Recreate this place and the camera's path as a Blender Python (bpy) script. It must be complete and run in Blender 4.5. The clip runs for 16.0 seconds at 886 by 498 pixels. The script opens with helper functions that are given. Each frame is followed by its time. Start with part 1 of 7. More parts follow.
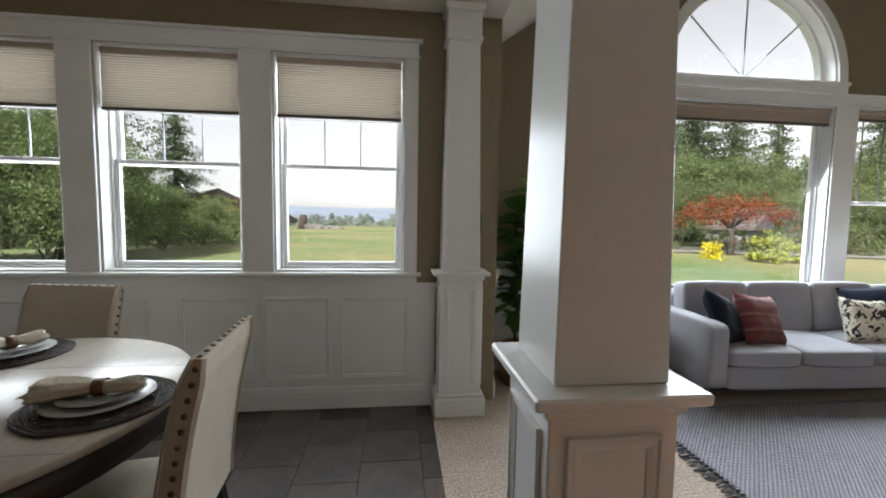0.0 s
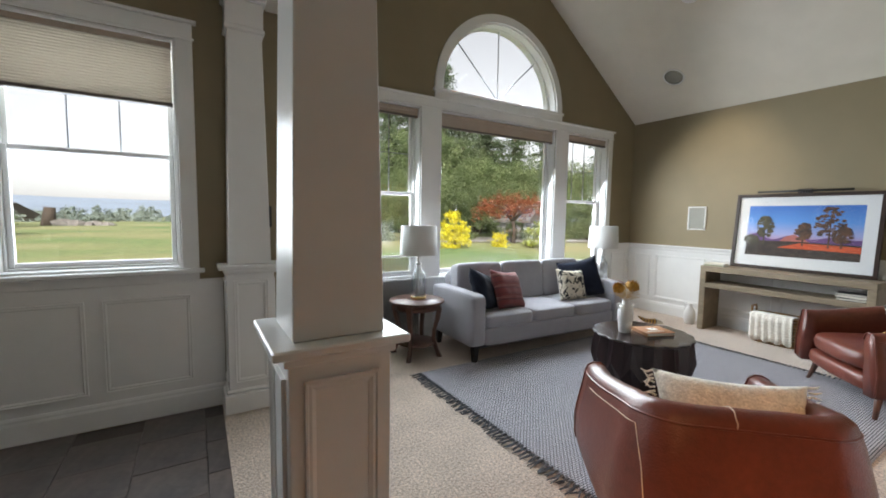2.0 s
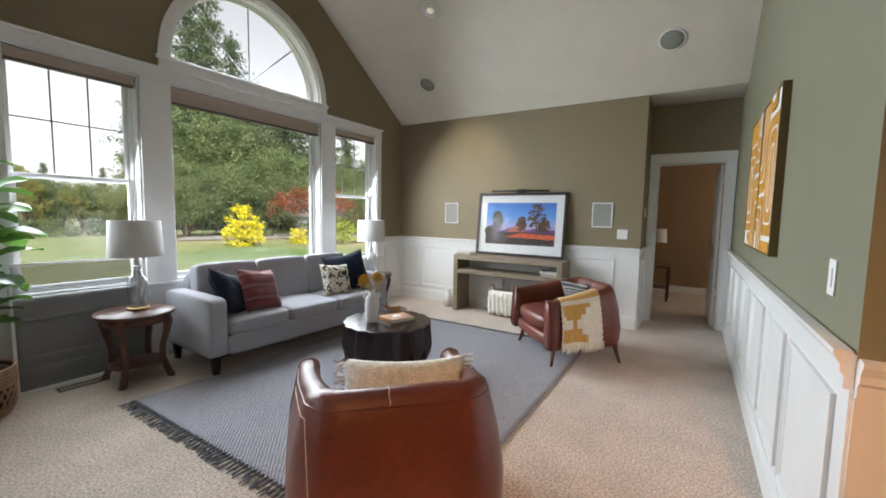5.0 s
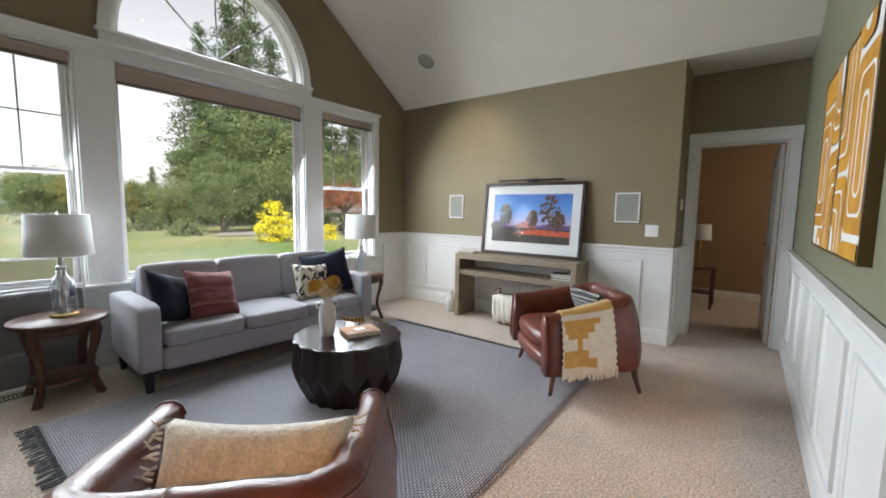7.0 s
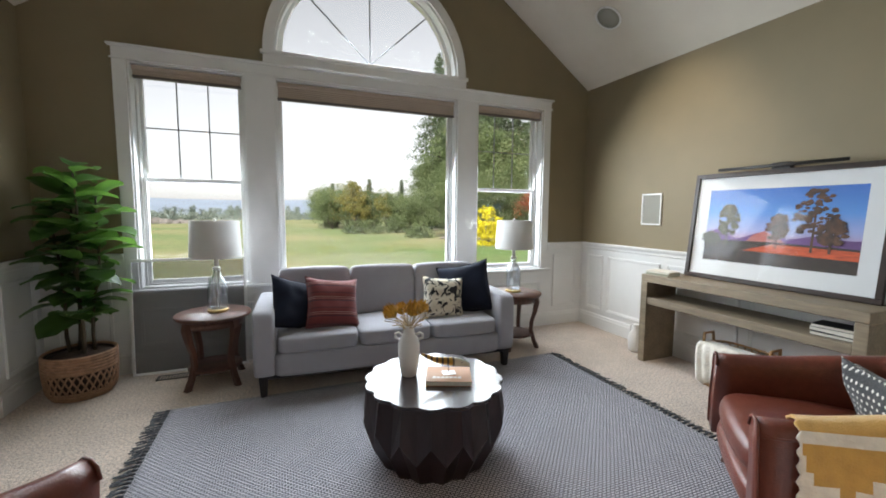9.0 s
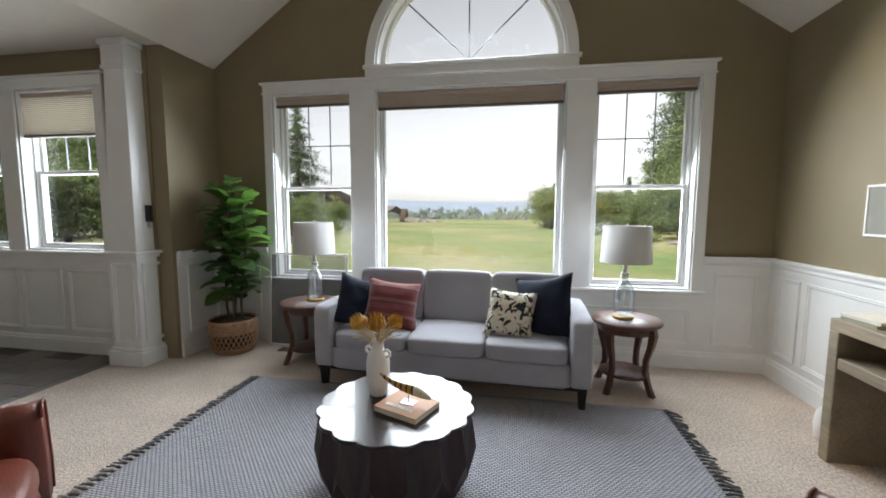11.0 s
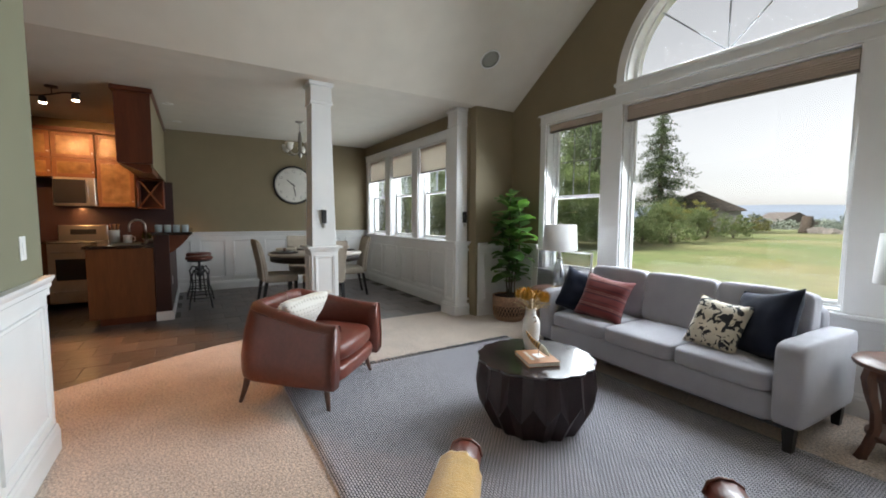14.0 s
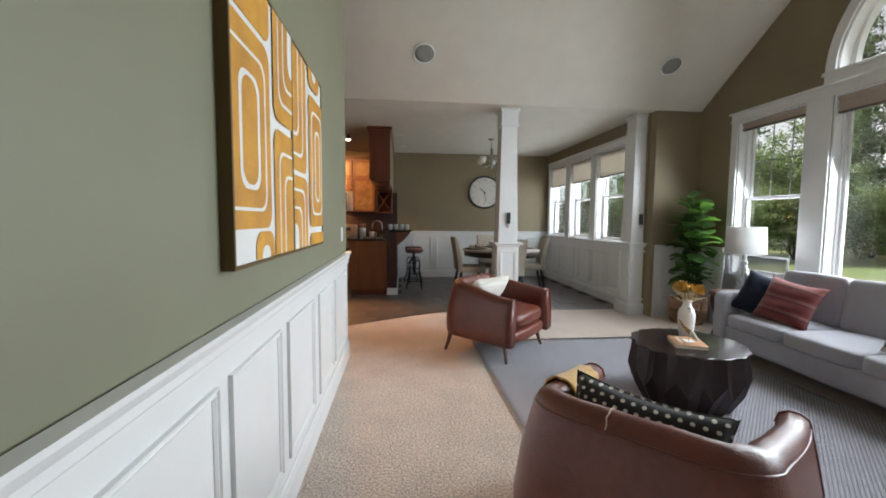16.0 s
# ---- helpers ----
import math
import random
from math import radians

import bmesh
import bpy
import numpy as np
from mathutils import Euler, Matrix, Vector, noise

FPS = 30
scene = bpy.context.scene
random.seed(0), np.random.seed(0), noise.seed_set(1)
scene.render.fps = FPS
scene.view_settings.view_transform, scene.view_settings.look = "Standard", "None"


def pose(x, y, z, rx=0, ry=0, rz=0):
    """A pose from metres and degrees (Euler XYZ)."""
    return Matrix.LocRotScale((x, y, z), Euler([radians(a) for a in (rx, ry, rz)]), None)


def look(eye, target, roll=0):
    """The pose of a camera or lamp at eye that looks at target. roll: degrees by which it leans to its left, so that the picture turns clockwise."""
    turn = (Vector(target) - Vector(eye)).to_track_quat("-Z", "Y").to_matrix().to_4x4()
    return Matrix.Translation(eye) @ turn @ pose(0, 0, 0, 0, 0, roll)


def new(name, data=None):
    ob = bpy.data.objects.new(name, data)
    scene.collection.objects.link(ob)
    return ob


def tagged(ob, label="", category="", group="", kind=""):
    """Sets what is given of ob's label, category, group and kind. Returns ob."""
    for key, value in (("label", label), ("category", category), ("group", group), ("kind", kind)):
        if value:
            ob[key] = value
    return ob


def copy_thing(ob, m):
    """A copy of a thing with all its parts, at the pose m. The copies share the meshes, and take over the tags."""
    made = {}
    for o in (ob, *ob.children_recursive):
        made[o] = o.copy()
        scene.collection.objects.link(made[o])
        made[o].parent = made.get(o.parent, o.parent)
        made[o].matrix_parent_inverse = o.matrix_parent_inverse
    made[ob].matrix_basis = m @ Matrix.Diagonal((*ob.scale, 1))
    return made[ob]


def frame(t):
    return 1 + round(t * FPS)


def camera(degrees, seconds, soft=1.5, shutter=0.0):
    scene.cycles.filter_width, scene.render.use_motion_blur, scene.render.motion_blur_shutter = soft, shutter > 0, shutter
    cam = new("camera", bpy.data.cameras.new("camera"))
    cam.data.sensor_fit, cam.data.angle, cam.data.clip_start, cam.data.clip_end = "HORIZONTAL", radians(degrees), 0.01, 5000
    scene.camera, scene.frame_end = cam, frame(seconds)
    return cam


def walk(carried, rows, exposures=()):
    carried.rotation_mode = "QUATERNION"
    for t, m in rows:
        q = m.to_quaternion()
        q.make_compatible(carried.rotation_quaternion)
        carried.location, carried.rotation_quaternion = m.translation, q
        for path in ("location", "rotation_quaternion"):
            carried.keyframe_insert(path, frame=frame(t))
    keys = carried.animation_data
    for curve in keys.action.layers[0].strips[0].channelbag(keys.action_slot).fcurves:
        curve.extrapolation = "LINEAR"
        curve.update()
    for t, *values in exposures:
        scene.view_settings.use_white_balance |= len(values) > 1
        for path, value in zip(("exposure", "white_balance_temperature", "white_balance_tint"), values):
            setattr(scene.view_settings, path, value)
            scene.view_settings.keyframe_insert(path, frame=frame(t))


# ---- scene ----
cam = camera(95.4, 16.0, 1.8)
PATH = [
    (0, (0.331, 0.264, 1.342), (0.554, 2.246, 1.193), 0.9),
    (0.5, (0.373, 0.191, 1.341), (0.807, 2.137, 1.184), 1.0),
    (1, (0.412, 0.109, 1.34), (1.059, 1.995, 1.179), 1.0),
    (1.5, (0.43, 0.038, 1.336), (1.279, 1.842, 1.176), 1.0),
    (2, (0.451, -0.036, 1.335), (1.494, 1.663, 1.172), 0.9),
    (2.5, (0.503, -0.116, 1.336), (1.725, 1.459, 1.17), 0.9),
    (3, (0.566, -0.174, 1.339), (1.956, 1.254, 1.171), 0.7),
    (3.5, (0.617, -0.209, 1.348), (2.152, 1.061, 1.176), 1.1),
    (4, (0.657, -0.23, 1.342), (2.304, 0.892, 1.174), 1.1),
    (4.5, (0.74, -0.288, 1.336), (2.435, 0.761, 1.166), 1.1),
    (7, (1.665, -0.376, 1.312), (3.252, 0.826, 1.118), 0.9),
    (7.5, (1.915, -0.359, 1.308), (3.342, 1.027, 1.105), 0.8),
    (8, (2.159, -0.299, 1.312), (3.388, 1.267, 1.119), 0.7),
    (8.5, (2.44, -0.225, 1.321), (3.431, 1.502, 1.128), 0.7),
    (9, (2.731, -0.145, 1.318), (3.476, 1.703, 1.135), 0.4),
    (11.5, (4.321, 0.063, 1.351), (3.707, 1.956, 1.162), 0.3),
    (12, (4.597, 0.092, 1.352), (3.721, 1.881, 1.172), 0.4),
    (12.5, (4.816, 0.134, 1.337), (3.699, 1.784, 1.167), 0.4),
    (13, (5.018, 0.15, 1.316), (3.674, 1.623, 1.154), 0.2),
    (13.5, (5.145, 0.081, 1.325), (3.609, 1.351, 1.161), 0.4),
    (14, (5.318, -0.007, 1.318), (3.62, 1.038, 1.158), 0.3),
    (14.5, (5.517, -0.044, 1.318), (3.691, 0.754, 1.156), 0.5),
    (15, (5.699, -0.144, 1.319), (3.785, 0.413, 1.161), 0.5),
    (15.5, (5.905, -0.196, 1.298), (3.939, 0.143, 1.145), 0.4),
    (16, (6.115, -0.213, 1.291), (4.131, -0.007, 1.144), 0.5),
]
walk(cam, [(t, look(eye, target, roll)) for t, eye, target, roll in PATH])
from mathutils import geometry

# ---- world, sun, exposure ----
world = bpy.data.worlds.new("sky")
scene.world = world
world.use_nodes = True
wn = world.node_tree
wn.nodes.clear()
sky = wn.nodes.new("ShaderNodeTexSky")
sky.sky_type = "NISHITA"
sky.sun_disc = False
sky.sun_elevation = radians(32)
sky.sun_rotation = radians(212)
sky.air_density, sky.dust_density, sky.ozone_density = 1.0, 1.2, 1.0
veil = wn.nodes.new("ShaderNodeHueSaturation")
veil.inputs["Saturation"].default_value = 0.14
back = wn.nodes.new("ShaderNodeBackground")
back.inputs["Strength"].default_value = 0.068
wout = wn.nodes.new("ShaderNodeOutputWorld")
wn.links.new(sky.outputs[0], veil.inputs["Color"])
wn.links.new(veil.outputs[0], back.inputs["Color"])
wn.links.new(back.outputs[0], wout.inputs[0])
sun_data = bpy.data.lights.new("sun", "SUN")
sun_data.energy, sun_data.angle, sun_data.color = 4.6, radians(10), (1.0, 0.95, 0.88)
sun = new("sun", sun_data)
sun.matrix_basis = look((-14, -22, 20), (0, 0, 0))
scene.view_settings.exposure = 1.56
ARCH_W = 12.0     # skylight through the half-round window
WIN_W = (14.0, 28.0, 14.0)   # skylight through the three living room windows
DIN_W = 9.0      # skylight through each dining window


# ---- mesh helpers ----
def part(name, bm, material, parent=None, label="", smooth=False):
    me = bpy.data.meshes.new(name)
    bm.normal_update()
    bm.to_mesh(me)
    bm.free()
    for m in material if isinstance(material, (list, tuple)) else [material]:
        me.materials.append(m)
    if smooth:
        me.polygons.foreach_set("use_smooth", [True] * len(me.polygons))
    ob = new(name, me)
    if parent is not None:
        ob.parent = parent
    if label:
        tagged(ob, label)
    return ob


def thing(name, label, category, m=None, group="", kind=""):
    e = new(name)
    if m is not None:
        e.matrix_basis = m
    return tagged(e, label, category, group, kind)


def share(ob, name, m, parent):
    o = new(name, ob.data)
    o.parent = parent
    o.matrix_basis = m
    return o


def add_box(bm, a, b, bev=0.0, seg=1):
    co = [(x, y, z) for x in (a[0], b[0]) for y in (a[1], b[1]) for z in (a[2], b[2])]
    v = [bm.verts.new(c) for c in co]
    fs = [bm.faces.new([v[i] for i in f]) for f in
          ((0, 1, 3, 2), (4, 6, 7, 5), (0, 4, 5, 1), (2, 3, 7, 6), (0, 2, 6, 4), (1, 5, 7, 3))]
    if bev:
        es = list({e for f in fs for e in f.edges})
        bmesh.ops.bevel(bm, geom=es, offset=bev, segments=seg, affect="EDGES", profile=0.6)
    return v


def box(name, a, b, material, parent=None, bev=0.003, label="", seg=1):
    bm = bmesh.new()
    lo = [min(p, q) for p, q in zip(a, b)]
    hi = [max(p, q) for p, q in zip(a, b)]
    add_box(bm, lo, hi, bev, seg)
    return part(name, bm, material, parent, label, seg > 2)


def boxes(name, items, material, parent=None, bev=0.003, label=""):
    bm = bmesh.new()
    for a, b in items:
        add_box(bm, [min(p, q) for p, q in zip(a, b)], [max(p, q) for p, q in zip(a, b)], bev)
    return part(name, bm, material, parent, label)


def ring_strip(bm, rings, closed=True, cap=True):
    rows = [[bm.verts.new(p) for p in r] for r in rings]
    n = len(rows[0])
    for a, b in zip(rows, rows[1:]):
        for i in range(n if closed else n - 1):
            j = (i + 1) % n
            bm.faces.new((a[i], a[j], b[j], b[i]))
    if cap and closed:
        bm.faces.new(rows[0][::-1])
        bm.faces.new(rows[-1])
    return rows


def lathe(bm, profile, n=24, c=(0, 0, 0), cap=True):
    rings = [[(c[0] + r * math.cos(2 * math.pi * i / n), c[1] + r * math.sin(2 * math.pi * i / n), c[2] + z) for i in range(n)] for r, z in profile]
    return ring_strip(bm, rings, True, cap)


def tube(bm, pts, radii, n=8, cap=True):
    pts = [Vector(p) for p in pts]
    if not isinstance(radii, (list, tuple)):
        radii = [radii] * len(pts)
    rings, side = [], None
    for i, p in enumerate(pts):
        d = (pts[min(i + 1, len(pts) - 1)] - pts[max(i - 1, 0)]).normalized()
        if side is None:
            side = d.cross(Vector((0, 0, 1)))
            if side.length < 0.1:
                side = Vector((1, 0, 0))
        side = (side - d * side.dot(d)).normalized()
        up = d.cross(side)
        rings.append([p + radii[i] * (math.cos(2 * math.pi * k / n) * side + math.sin(2 * math.pi * k / n) * up) for k in range(n)])
    return ring_strip(bm, rings, True, cap)


def rod(name, pts, radii, material, parent, n=8, label=""):
    bm = bmesh.new()
    tube(bm, pts, radii, n)
    return part(name, bm, material, parent, label, True)


def turned(name, profile, material, parent, n=24, c=(0, 0, 0), label="", smooth=True):
    bm = bmesh.new()
    lathe(bm, profile, n, c)
    return part(name, bm, material, parent, label, smooth)


def slab(bm, loops, place, depth):
    """A flat plate with holes: loops of 2D points (first the outline), place(u, v, d) gives the 3D point."""
    loops3 = [[Vector((u, v, 0)) for u, v in lp] for lp in loops]
    tris = geometry.tessellate_polygon(loops3)
    flat = [p for lp in loops for p in lp]
    rows = [[bm.verts.new(place(u, v, d)) for u, v in flat] for d in (0, depth)]
    for t in tris:
        bm.faces.new([rows[0][i] for i in t])
        bm.faces.new([rows[1][i] for i in reversed(t)])
    k = 0
    for lp in loops:
        n = len(lp)
        for i in range(n):
            a, b = k + i, k + (i + 1) % n
            bm.faces.new((rows[0][a], rows[0][b], rows[1][b], rows[1][a]))
        k += n
    bmesh.ops.recalc_face_normals(bm, faces=bm.faces)


def rect(u0, v0, u1, v1):
    return [(u0, v0), (u1, v0), (u1, v1), (u0, v1)]


def on_y(y, s=1):
    return lambda u, v, d: (u, y + s * d, v)


def on_x(x, s=1):
    return lambda u, v, d: (x + s * d, u, v)


def wall(name, loops, place, depth, material, label):
    bm = bmesh.new()
    slab(bm, loops, place, depth)
    return tagged(part(name, bm, material), label, "wall", kind="structure")


# ---- materials ----
def material(name, color, rough=0.6, metal=0.0, vary=0.08, scale=6.0, bump=0.0, bump_scale=80.0, fine=0.0, fine_scale=120.0, spec=0.5, coat=0.0, sheen=0.0, obj_vary=0.0, stretch=(1, 1, 1), second=None):
    """Two scales of variation in colour, and relief."""
    m = bpy.data.materials.new(name)
    m.use_nodes = True
    nt = m.node_tree
    p = nt.nodes["Principled BSDF"]
    tc = nt.nodes.new("ShaderNodeTexCoord")
    mp = nt.nodes.new("ShaderNodeMapping")
    mp.inputs["Scale"].default_value = stretch
    nt.links.new(tc.outputs["Object"], mp.inputs[0])
    n1 = nt.nodes.new("ShaderNodeTexNoise")
    n1.inputs["Scale"].default_value, n1.inputs["Detail"].default_value = scale, 4
    nt.links.new(mp.outputs[0], n1.inputs["Vector"])
    r = nt.nodes.new("ShaderNodeValToRGB")
    c = Vector(color)
    dark, light = c * (1 - vary), c * (1 + vary)
    r.color_ramp.elements[0].position, r.color_ramp.elements[1].position = 0.3, 0.7
    r.color_ramp.elements[0].color = (*dark, 1)
    r.color_ramp.elements[1].color = (*(second if second else light), 1)
    nt.links.new(n1.outputs["Fac"], r.inputs[0])
    col = r.outputs[0]
    if fine:
        n2 = nt.nodes.new("ShaderNodeTexNoise")
        n2.inputs["Scale"].default_value, n2.inputs["Detail"].default_value = fine_scale, 3
        nt.links.new(mp.outputs[0], n2.inputs["Vector"])
        mr = nt.nodes.new("ShaderNodeMapRange")
        mr.inputs["From Min"].default_value, mr.inputs["From Max"].default_value = 0.3, 0.7
        mr.inputs["To Min"].default_value, mr.inputs["To Max"].default_value = 1 - fine, 1 + fine
        nt.links.new(n2.outputs["Fac"], mr.inputs[0])
        vm = nt.nodes.new("ShaderNodeVectorMath")
        vm.operation = "SCALE"
        nt.links.new(col, vm.inputs[0])
        nt.links.new(mr.outputs[0], vm.inputs["Scale"])
        col = vm.outputs[0]
    if obj_vary:
        oi = nt.nodes.new("ShaderNodeObjectInfo")
        mr = nt.nodes.new("ShaderNodeMapRange")
        mr.inputs["To Min"].default_value, mr.inputs["To Max"].default_value = 1 - obj_vary, 1 + obj_vary
        nt.links.new(oi.outputs["Random"], mr.inputs[0])
        vm = nt.nodes.new("ShaderNodeVectorMath")
        vm.operation = "SCALE"
        nt.links.new(col, vm.inputs[0])
        nt.links.new(mr.outputs[0], vm.inputs["Scale"])
        col = vm.outputs[0]
    nt.links.new(col, p.inputs["Base Color"])
    p.inputs["Roughness"].default_value, p.inputs["Metallic"].default_value = rough, metal
    p.inputs["Specular IOR Level"].default_value = spec
    p.inputs["Coat Weight"].default_value = coat
    p.inputs["Sheen Weight"].default_value = sheen
    if bump:
        n3 = nt.nodes.new("ShaderNodeTexNoise")
        n3.inputs["Scale"].default_value, n3.inputs["Detail"].default_value = bump_scale, 3
        nt.links.new(mp.outputs[0], n3.inputs["Vector"])
        b = nt.nodes.new("ShaderNodeBump")
        b.inputs["Strength"].default_value, b.inputs["Distance"].default_value = bump, 0.01
        nt.links.new(n3.outputs["Fac"], b.inputs["Height"])
        nt.links.new(b.outputs[0], p.inputs["Normal"])
    return m


def glass(name, tint=(1, 1, 1), rough=0.0, gloss=0.035):
    m = bpy.data.materials.new(name)
    m.use_nodes = True
    nt = m.node_tree
    nt.nodes.clear()
    o = nt.nodes.new("ShaderNodeOutputMaterial")
    t, g, mx, lw, pw, ad = (nt.nodes.new("ShaderNode" + k) for k in ("BsdfTransparent", "BsdfGlossy", "MixShader", "LayerWeight", "Math", "Math"))
    t.inputs[0].default_value = (*tint, 1)
    g.inputs["Roughness"].default_value = rough
    lw.inputs[0].default_value = 0.5
    pw.operation, pw.inputs[1].default_value = "POWER", 4.0
    ad.operation, ad.inputs[1].default_value, ad.inputs[2].default_value = "MULTIPLY_ADD", 0.85, gloss
    nt.links.new(lw.outputs["Facing"], pw.inputs[0])
    nt.links.new(pw.outputs[0], ad.inputs[0])
    nt.links.new(ad.outputs[0], mx.inputs[0])
    nt.links.new(t.outputs[0], mx.inputs[1])
    nt.links.new(g.outputs[0], mx.inputs[2])
    nt.links.new(mx.outputs[0], o.inputs[0])
    return m


def emitter(name, color, strength):
    m = bpy.data.materials.new(name)
    m.use_nodes = True
    p = m.node_tree.nodes["Principled BSDF"]
    p.inputs["Base Color"].default_value = (*color, 1)
    p.inputs["Emission Color"].default_value = (*color, 1)
    p.inputs["Emission Strength"].default_value = strength
    return m


M_OLIVE = material("olive_paint", (0.228, 0.184, 0.110), 0.62, vary=0.04, scale=3, bump=0.05, bump_scale=220)
M_SAGE = material("sage_paint", (0.205, 0.200, 0.132), 0.5, vary=0.04, scale=3, bump=0.05, bump_scale=220)
M_WHITE = material("white_paint", (0.75, 0.75, 0.745), 0.32, vary=0.025, scale=5, bump=0.02, bump_scale=90)
M_CEIL = material("ceiling_paint", (0.63, 0.59, 0.52), 0.85, vary=0.03, scale=4, bump=0.12, bump_scale=160)
M_TAN = material("tan_paint", (0.27, 0.175, 0.10), 0.7, vary=0.04, scale=3)
M_CARPET = material("carpet_pile", (0.50, 0.40, 0.325), 0.97, vary=0.12, scale=4, bump=1.0, bump_scale=110, fine=0.5, fine_scale=75, sheen=0.4)
M_TILE = material("slate_tile", (0.092, 0.090, 0.096), 0.33, vary=0.45, scale=2.6, bump=0.25, bump_scale=14, fine=0.18, fine_scale=30, obj_vary=0.22, second=(0.150, 0.115, 0.100))
M_GROUT = material("grout", (0.105, 0.095, 0.088), 0.9, vary=0.1, fine=0.2)
M_SOFA = material("grey_weave", (0.355, 0.35, 0.385), 0.9, vary=0.05, scale=8, bump=0.3, bump_scale=420, fine=0.12, fine_scale=500, sheen=0.3)
M_LEATHER = material("cognac_leather", (0.135, 0.034, 0.021), 0.33, vary=0.22, scale=4, bump=0.22, bump_scale=150, fine=0.12, fine_scale=40, coat=0.1)
M_STITCH = material("cream_stitch", (0.6, 0.5, 0.38), 0.8)
M_DARKWOOD = material("espresso_wood", (0.017, 0.007, 0.009), 0.42, vary=0.35, scale=10, bump=0.05, bump_scale=60, fine=0.2, fine_scale=60, stretch=(1, 1, 0.25))
M_WALNUT = material("walnut_wood", (0.095, 0.042, 0.028), 0.38, vary=0.35, scale=12, bump=0.08, bump_scale=60, fine=0.2, fine_scale=50, stretch=(1, 1, 0.2))
M_BLACKWOOD = material("black_wood_leg", (0.012, 0.010, 0.010), 0.4, vary=0.2)
M_OAKGREY = material("weathered_oak", (0.24, 0.19, 0.13), 0.55, vary=0.18, scale=9, bump=0.15, bump_scale=60, fine=0.15, fine_scale=60, stretch=(1, 0.12, 1))
M_GLASS = glass("window_glass")
M_BOTTLE = glass("bottle_glass", (0.93, 0.95, 0.96), 0.10, 0.20)
M_SHADEFAB = material("lamp_linen", (0.62, 0.61, 0.60), 0.9, vary=0.03, bump=0.15, bump_scale=500)
M_BRASS = material("brass", (0.55, 0.38, 0.15), 0.3, 1.0, vary=0.1)
M_STEEL = material("brushed_steel", (0.55, 0.54, 0.52), 0.3, 1.0, vary=0.08, fine=0.08)
M_BLACK = material("black_plastic", (0.014, 0.014, 0.016), 0.4, vary=0.1)
M_VINYL = material("white_vinyl", (0.78, 0.78, 0.77), 0.35, vary=0.02)
# white grilles given a bluish grey: their backlit shade against the sky
M_GRID = material("backlit_grey_grille", (0.34, 0.36, 0.40), 0.5, vary=0.03)
M_CELL = material("cream_shade", (0.50, 0.46, 0.40), 0.9, vary=0.03, bump=0.1, bump_scale=300)
def translucent(m, color, amount):
    """Lets some light through a cloth."""
    nt = m.node_tree
    t = nt.nodes.new("ShaderNodeBsdfTranslucent")
    t.inputs[0].default_value = (*color, 1)
    mx = nt.nodes.new("ShaderNodeMixShader")
    mx.inputs[0].default_value = amount
    out = nt.nodes["Material Output"]
    nt.links.new(nt.nodes["Principled BSDF"].outputs[0], mx.inputs[1])
    nt.links.new(t.outputs[0], mx.inputs[2])
    nt.links.new(mx.outputs[0], out.inputs[0])


translucent(M_CELL, (0.56, 0.52, 0.46), 0.40)
M_TAUPE = material("taupe_shade", (0.42, 0.34, 0.28), 0.9, vary=0.05, bump=0.1, bump_scale=300)
M_SHADERAIL = material("shade_rail", (0.10, 0.08, 0.07), 0.5)
M_CERAMIC = material("white_ceramic", (0.74, 0.73, 0.72), 0.35, vary=0.04, bump=0.03, bump_scale=30)

# ---- plan ----
WY = 3.735      # window wall of the living room
EX = 6.11       # wall with the picture
SY = -0.72      # wall with the canvas
NX = 1.044      # west eave and return wall
DY = 3.10       # dining window wall
DX = -2.85      # dining west wall
EAVE, SLOPE = 2.735, 0.69
RIDGE = (NX + EX) / 2
RZ = EAVE + SLOPE * (EX - RIDGE)
KY = -3.6       # kitchen south wall


def arc(cx, cz, r, a0, a1, n):
    return [(cx + r * math.cos(radians(a0 + (a1 - a0) * i / n)), cz + r * math.sin(radians(a0 + (a1 - a0) * i / n))) for i in range(n + 1)]


WIN = [(1.67, 2.475), (2.715, 4.44), (4.675, 5.50)]
SILL, HEAD = 0.68, 2.46
AX, AZ, AR = 3.5775, 2.68, 0.858
gable = [(NX, -0.3), (EX + 0.2, -0.3), (EX + 0.2, EAVE), (EX, EAVE), (RIDGE, RZ), (NX, EAVE)]
arch_hole = [(AX - AR, AZ)] + [(AX + AR, AZ)] + arc(AX, AZ, AR, 0, 180, 32)[1:-1]
wall("wall_north", [gable] + [rect(a, SILL, b, HEAD) for a, b in WIN] + [arch_hole], on_y(WY), 0.2, M_OLIVE, "olive painted gable wall with three windows and a half-round window")
wall("wall_return", [rect(3.12, -0.3, WY + 0.2, EAVE)], on_x(NX, -1), 0.14, M_OLIVE, "short olive painted return wall beside the plant")
DWIN = [(-2.66, -1.785), (-1.58, -0.70), (-0.50, 0.37)]
DSILL, DHEAD = 0.965, 2.42
wall("wall_dining_north", [rect(DX - 0.2, -0.3, NX - 0.14, EAVE)] + [rect(a, DSILL, b, DHEAD) for a, b in DWIN], on_y(DY), 0.2, M_OLIVE, "olive painted dining wall with three windows")
wall("wall_west", [rect(KY, -0.3, DY, EAVE)], on_x(DX, -1), 0.2, M_OLIVE, "olive painted dining wall with a round clock")
wall("wall_east", [rect(0.19, -0.3, WY, EAVE)], on_x(EX), 0.2, M_OLIVE, "olive painted wall behind the leaning picture")
DOOR = (-0.625, 0.10, 2.02)
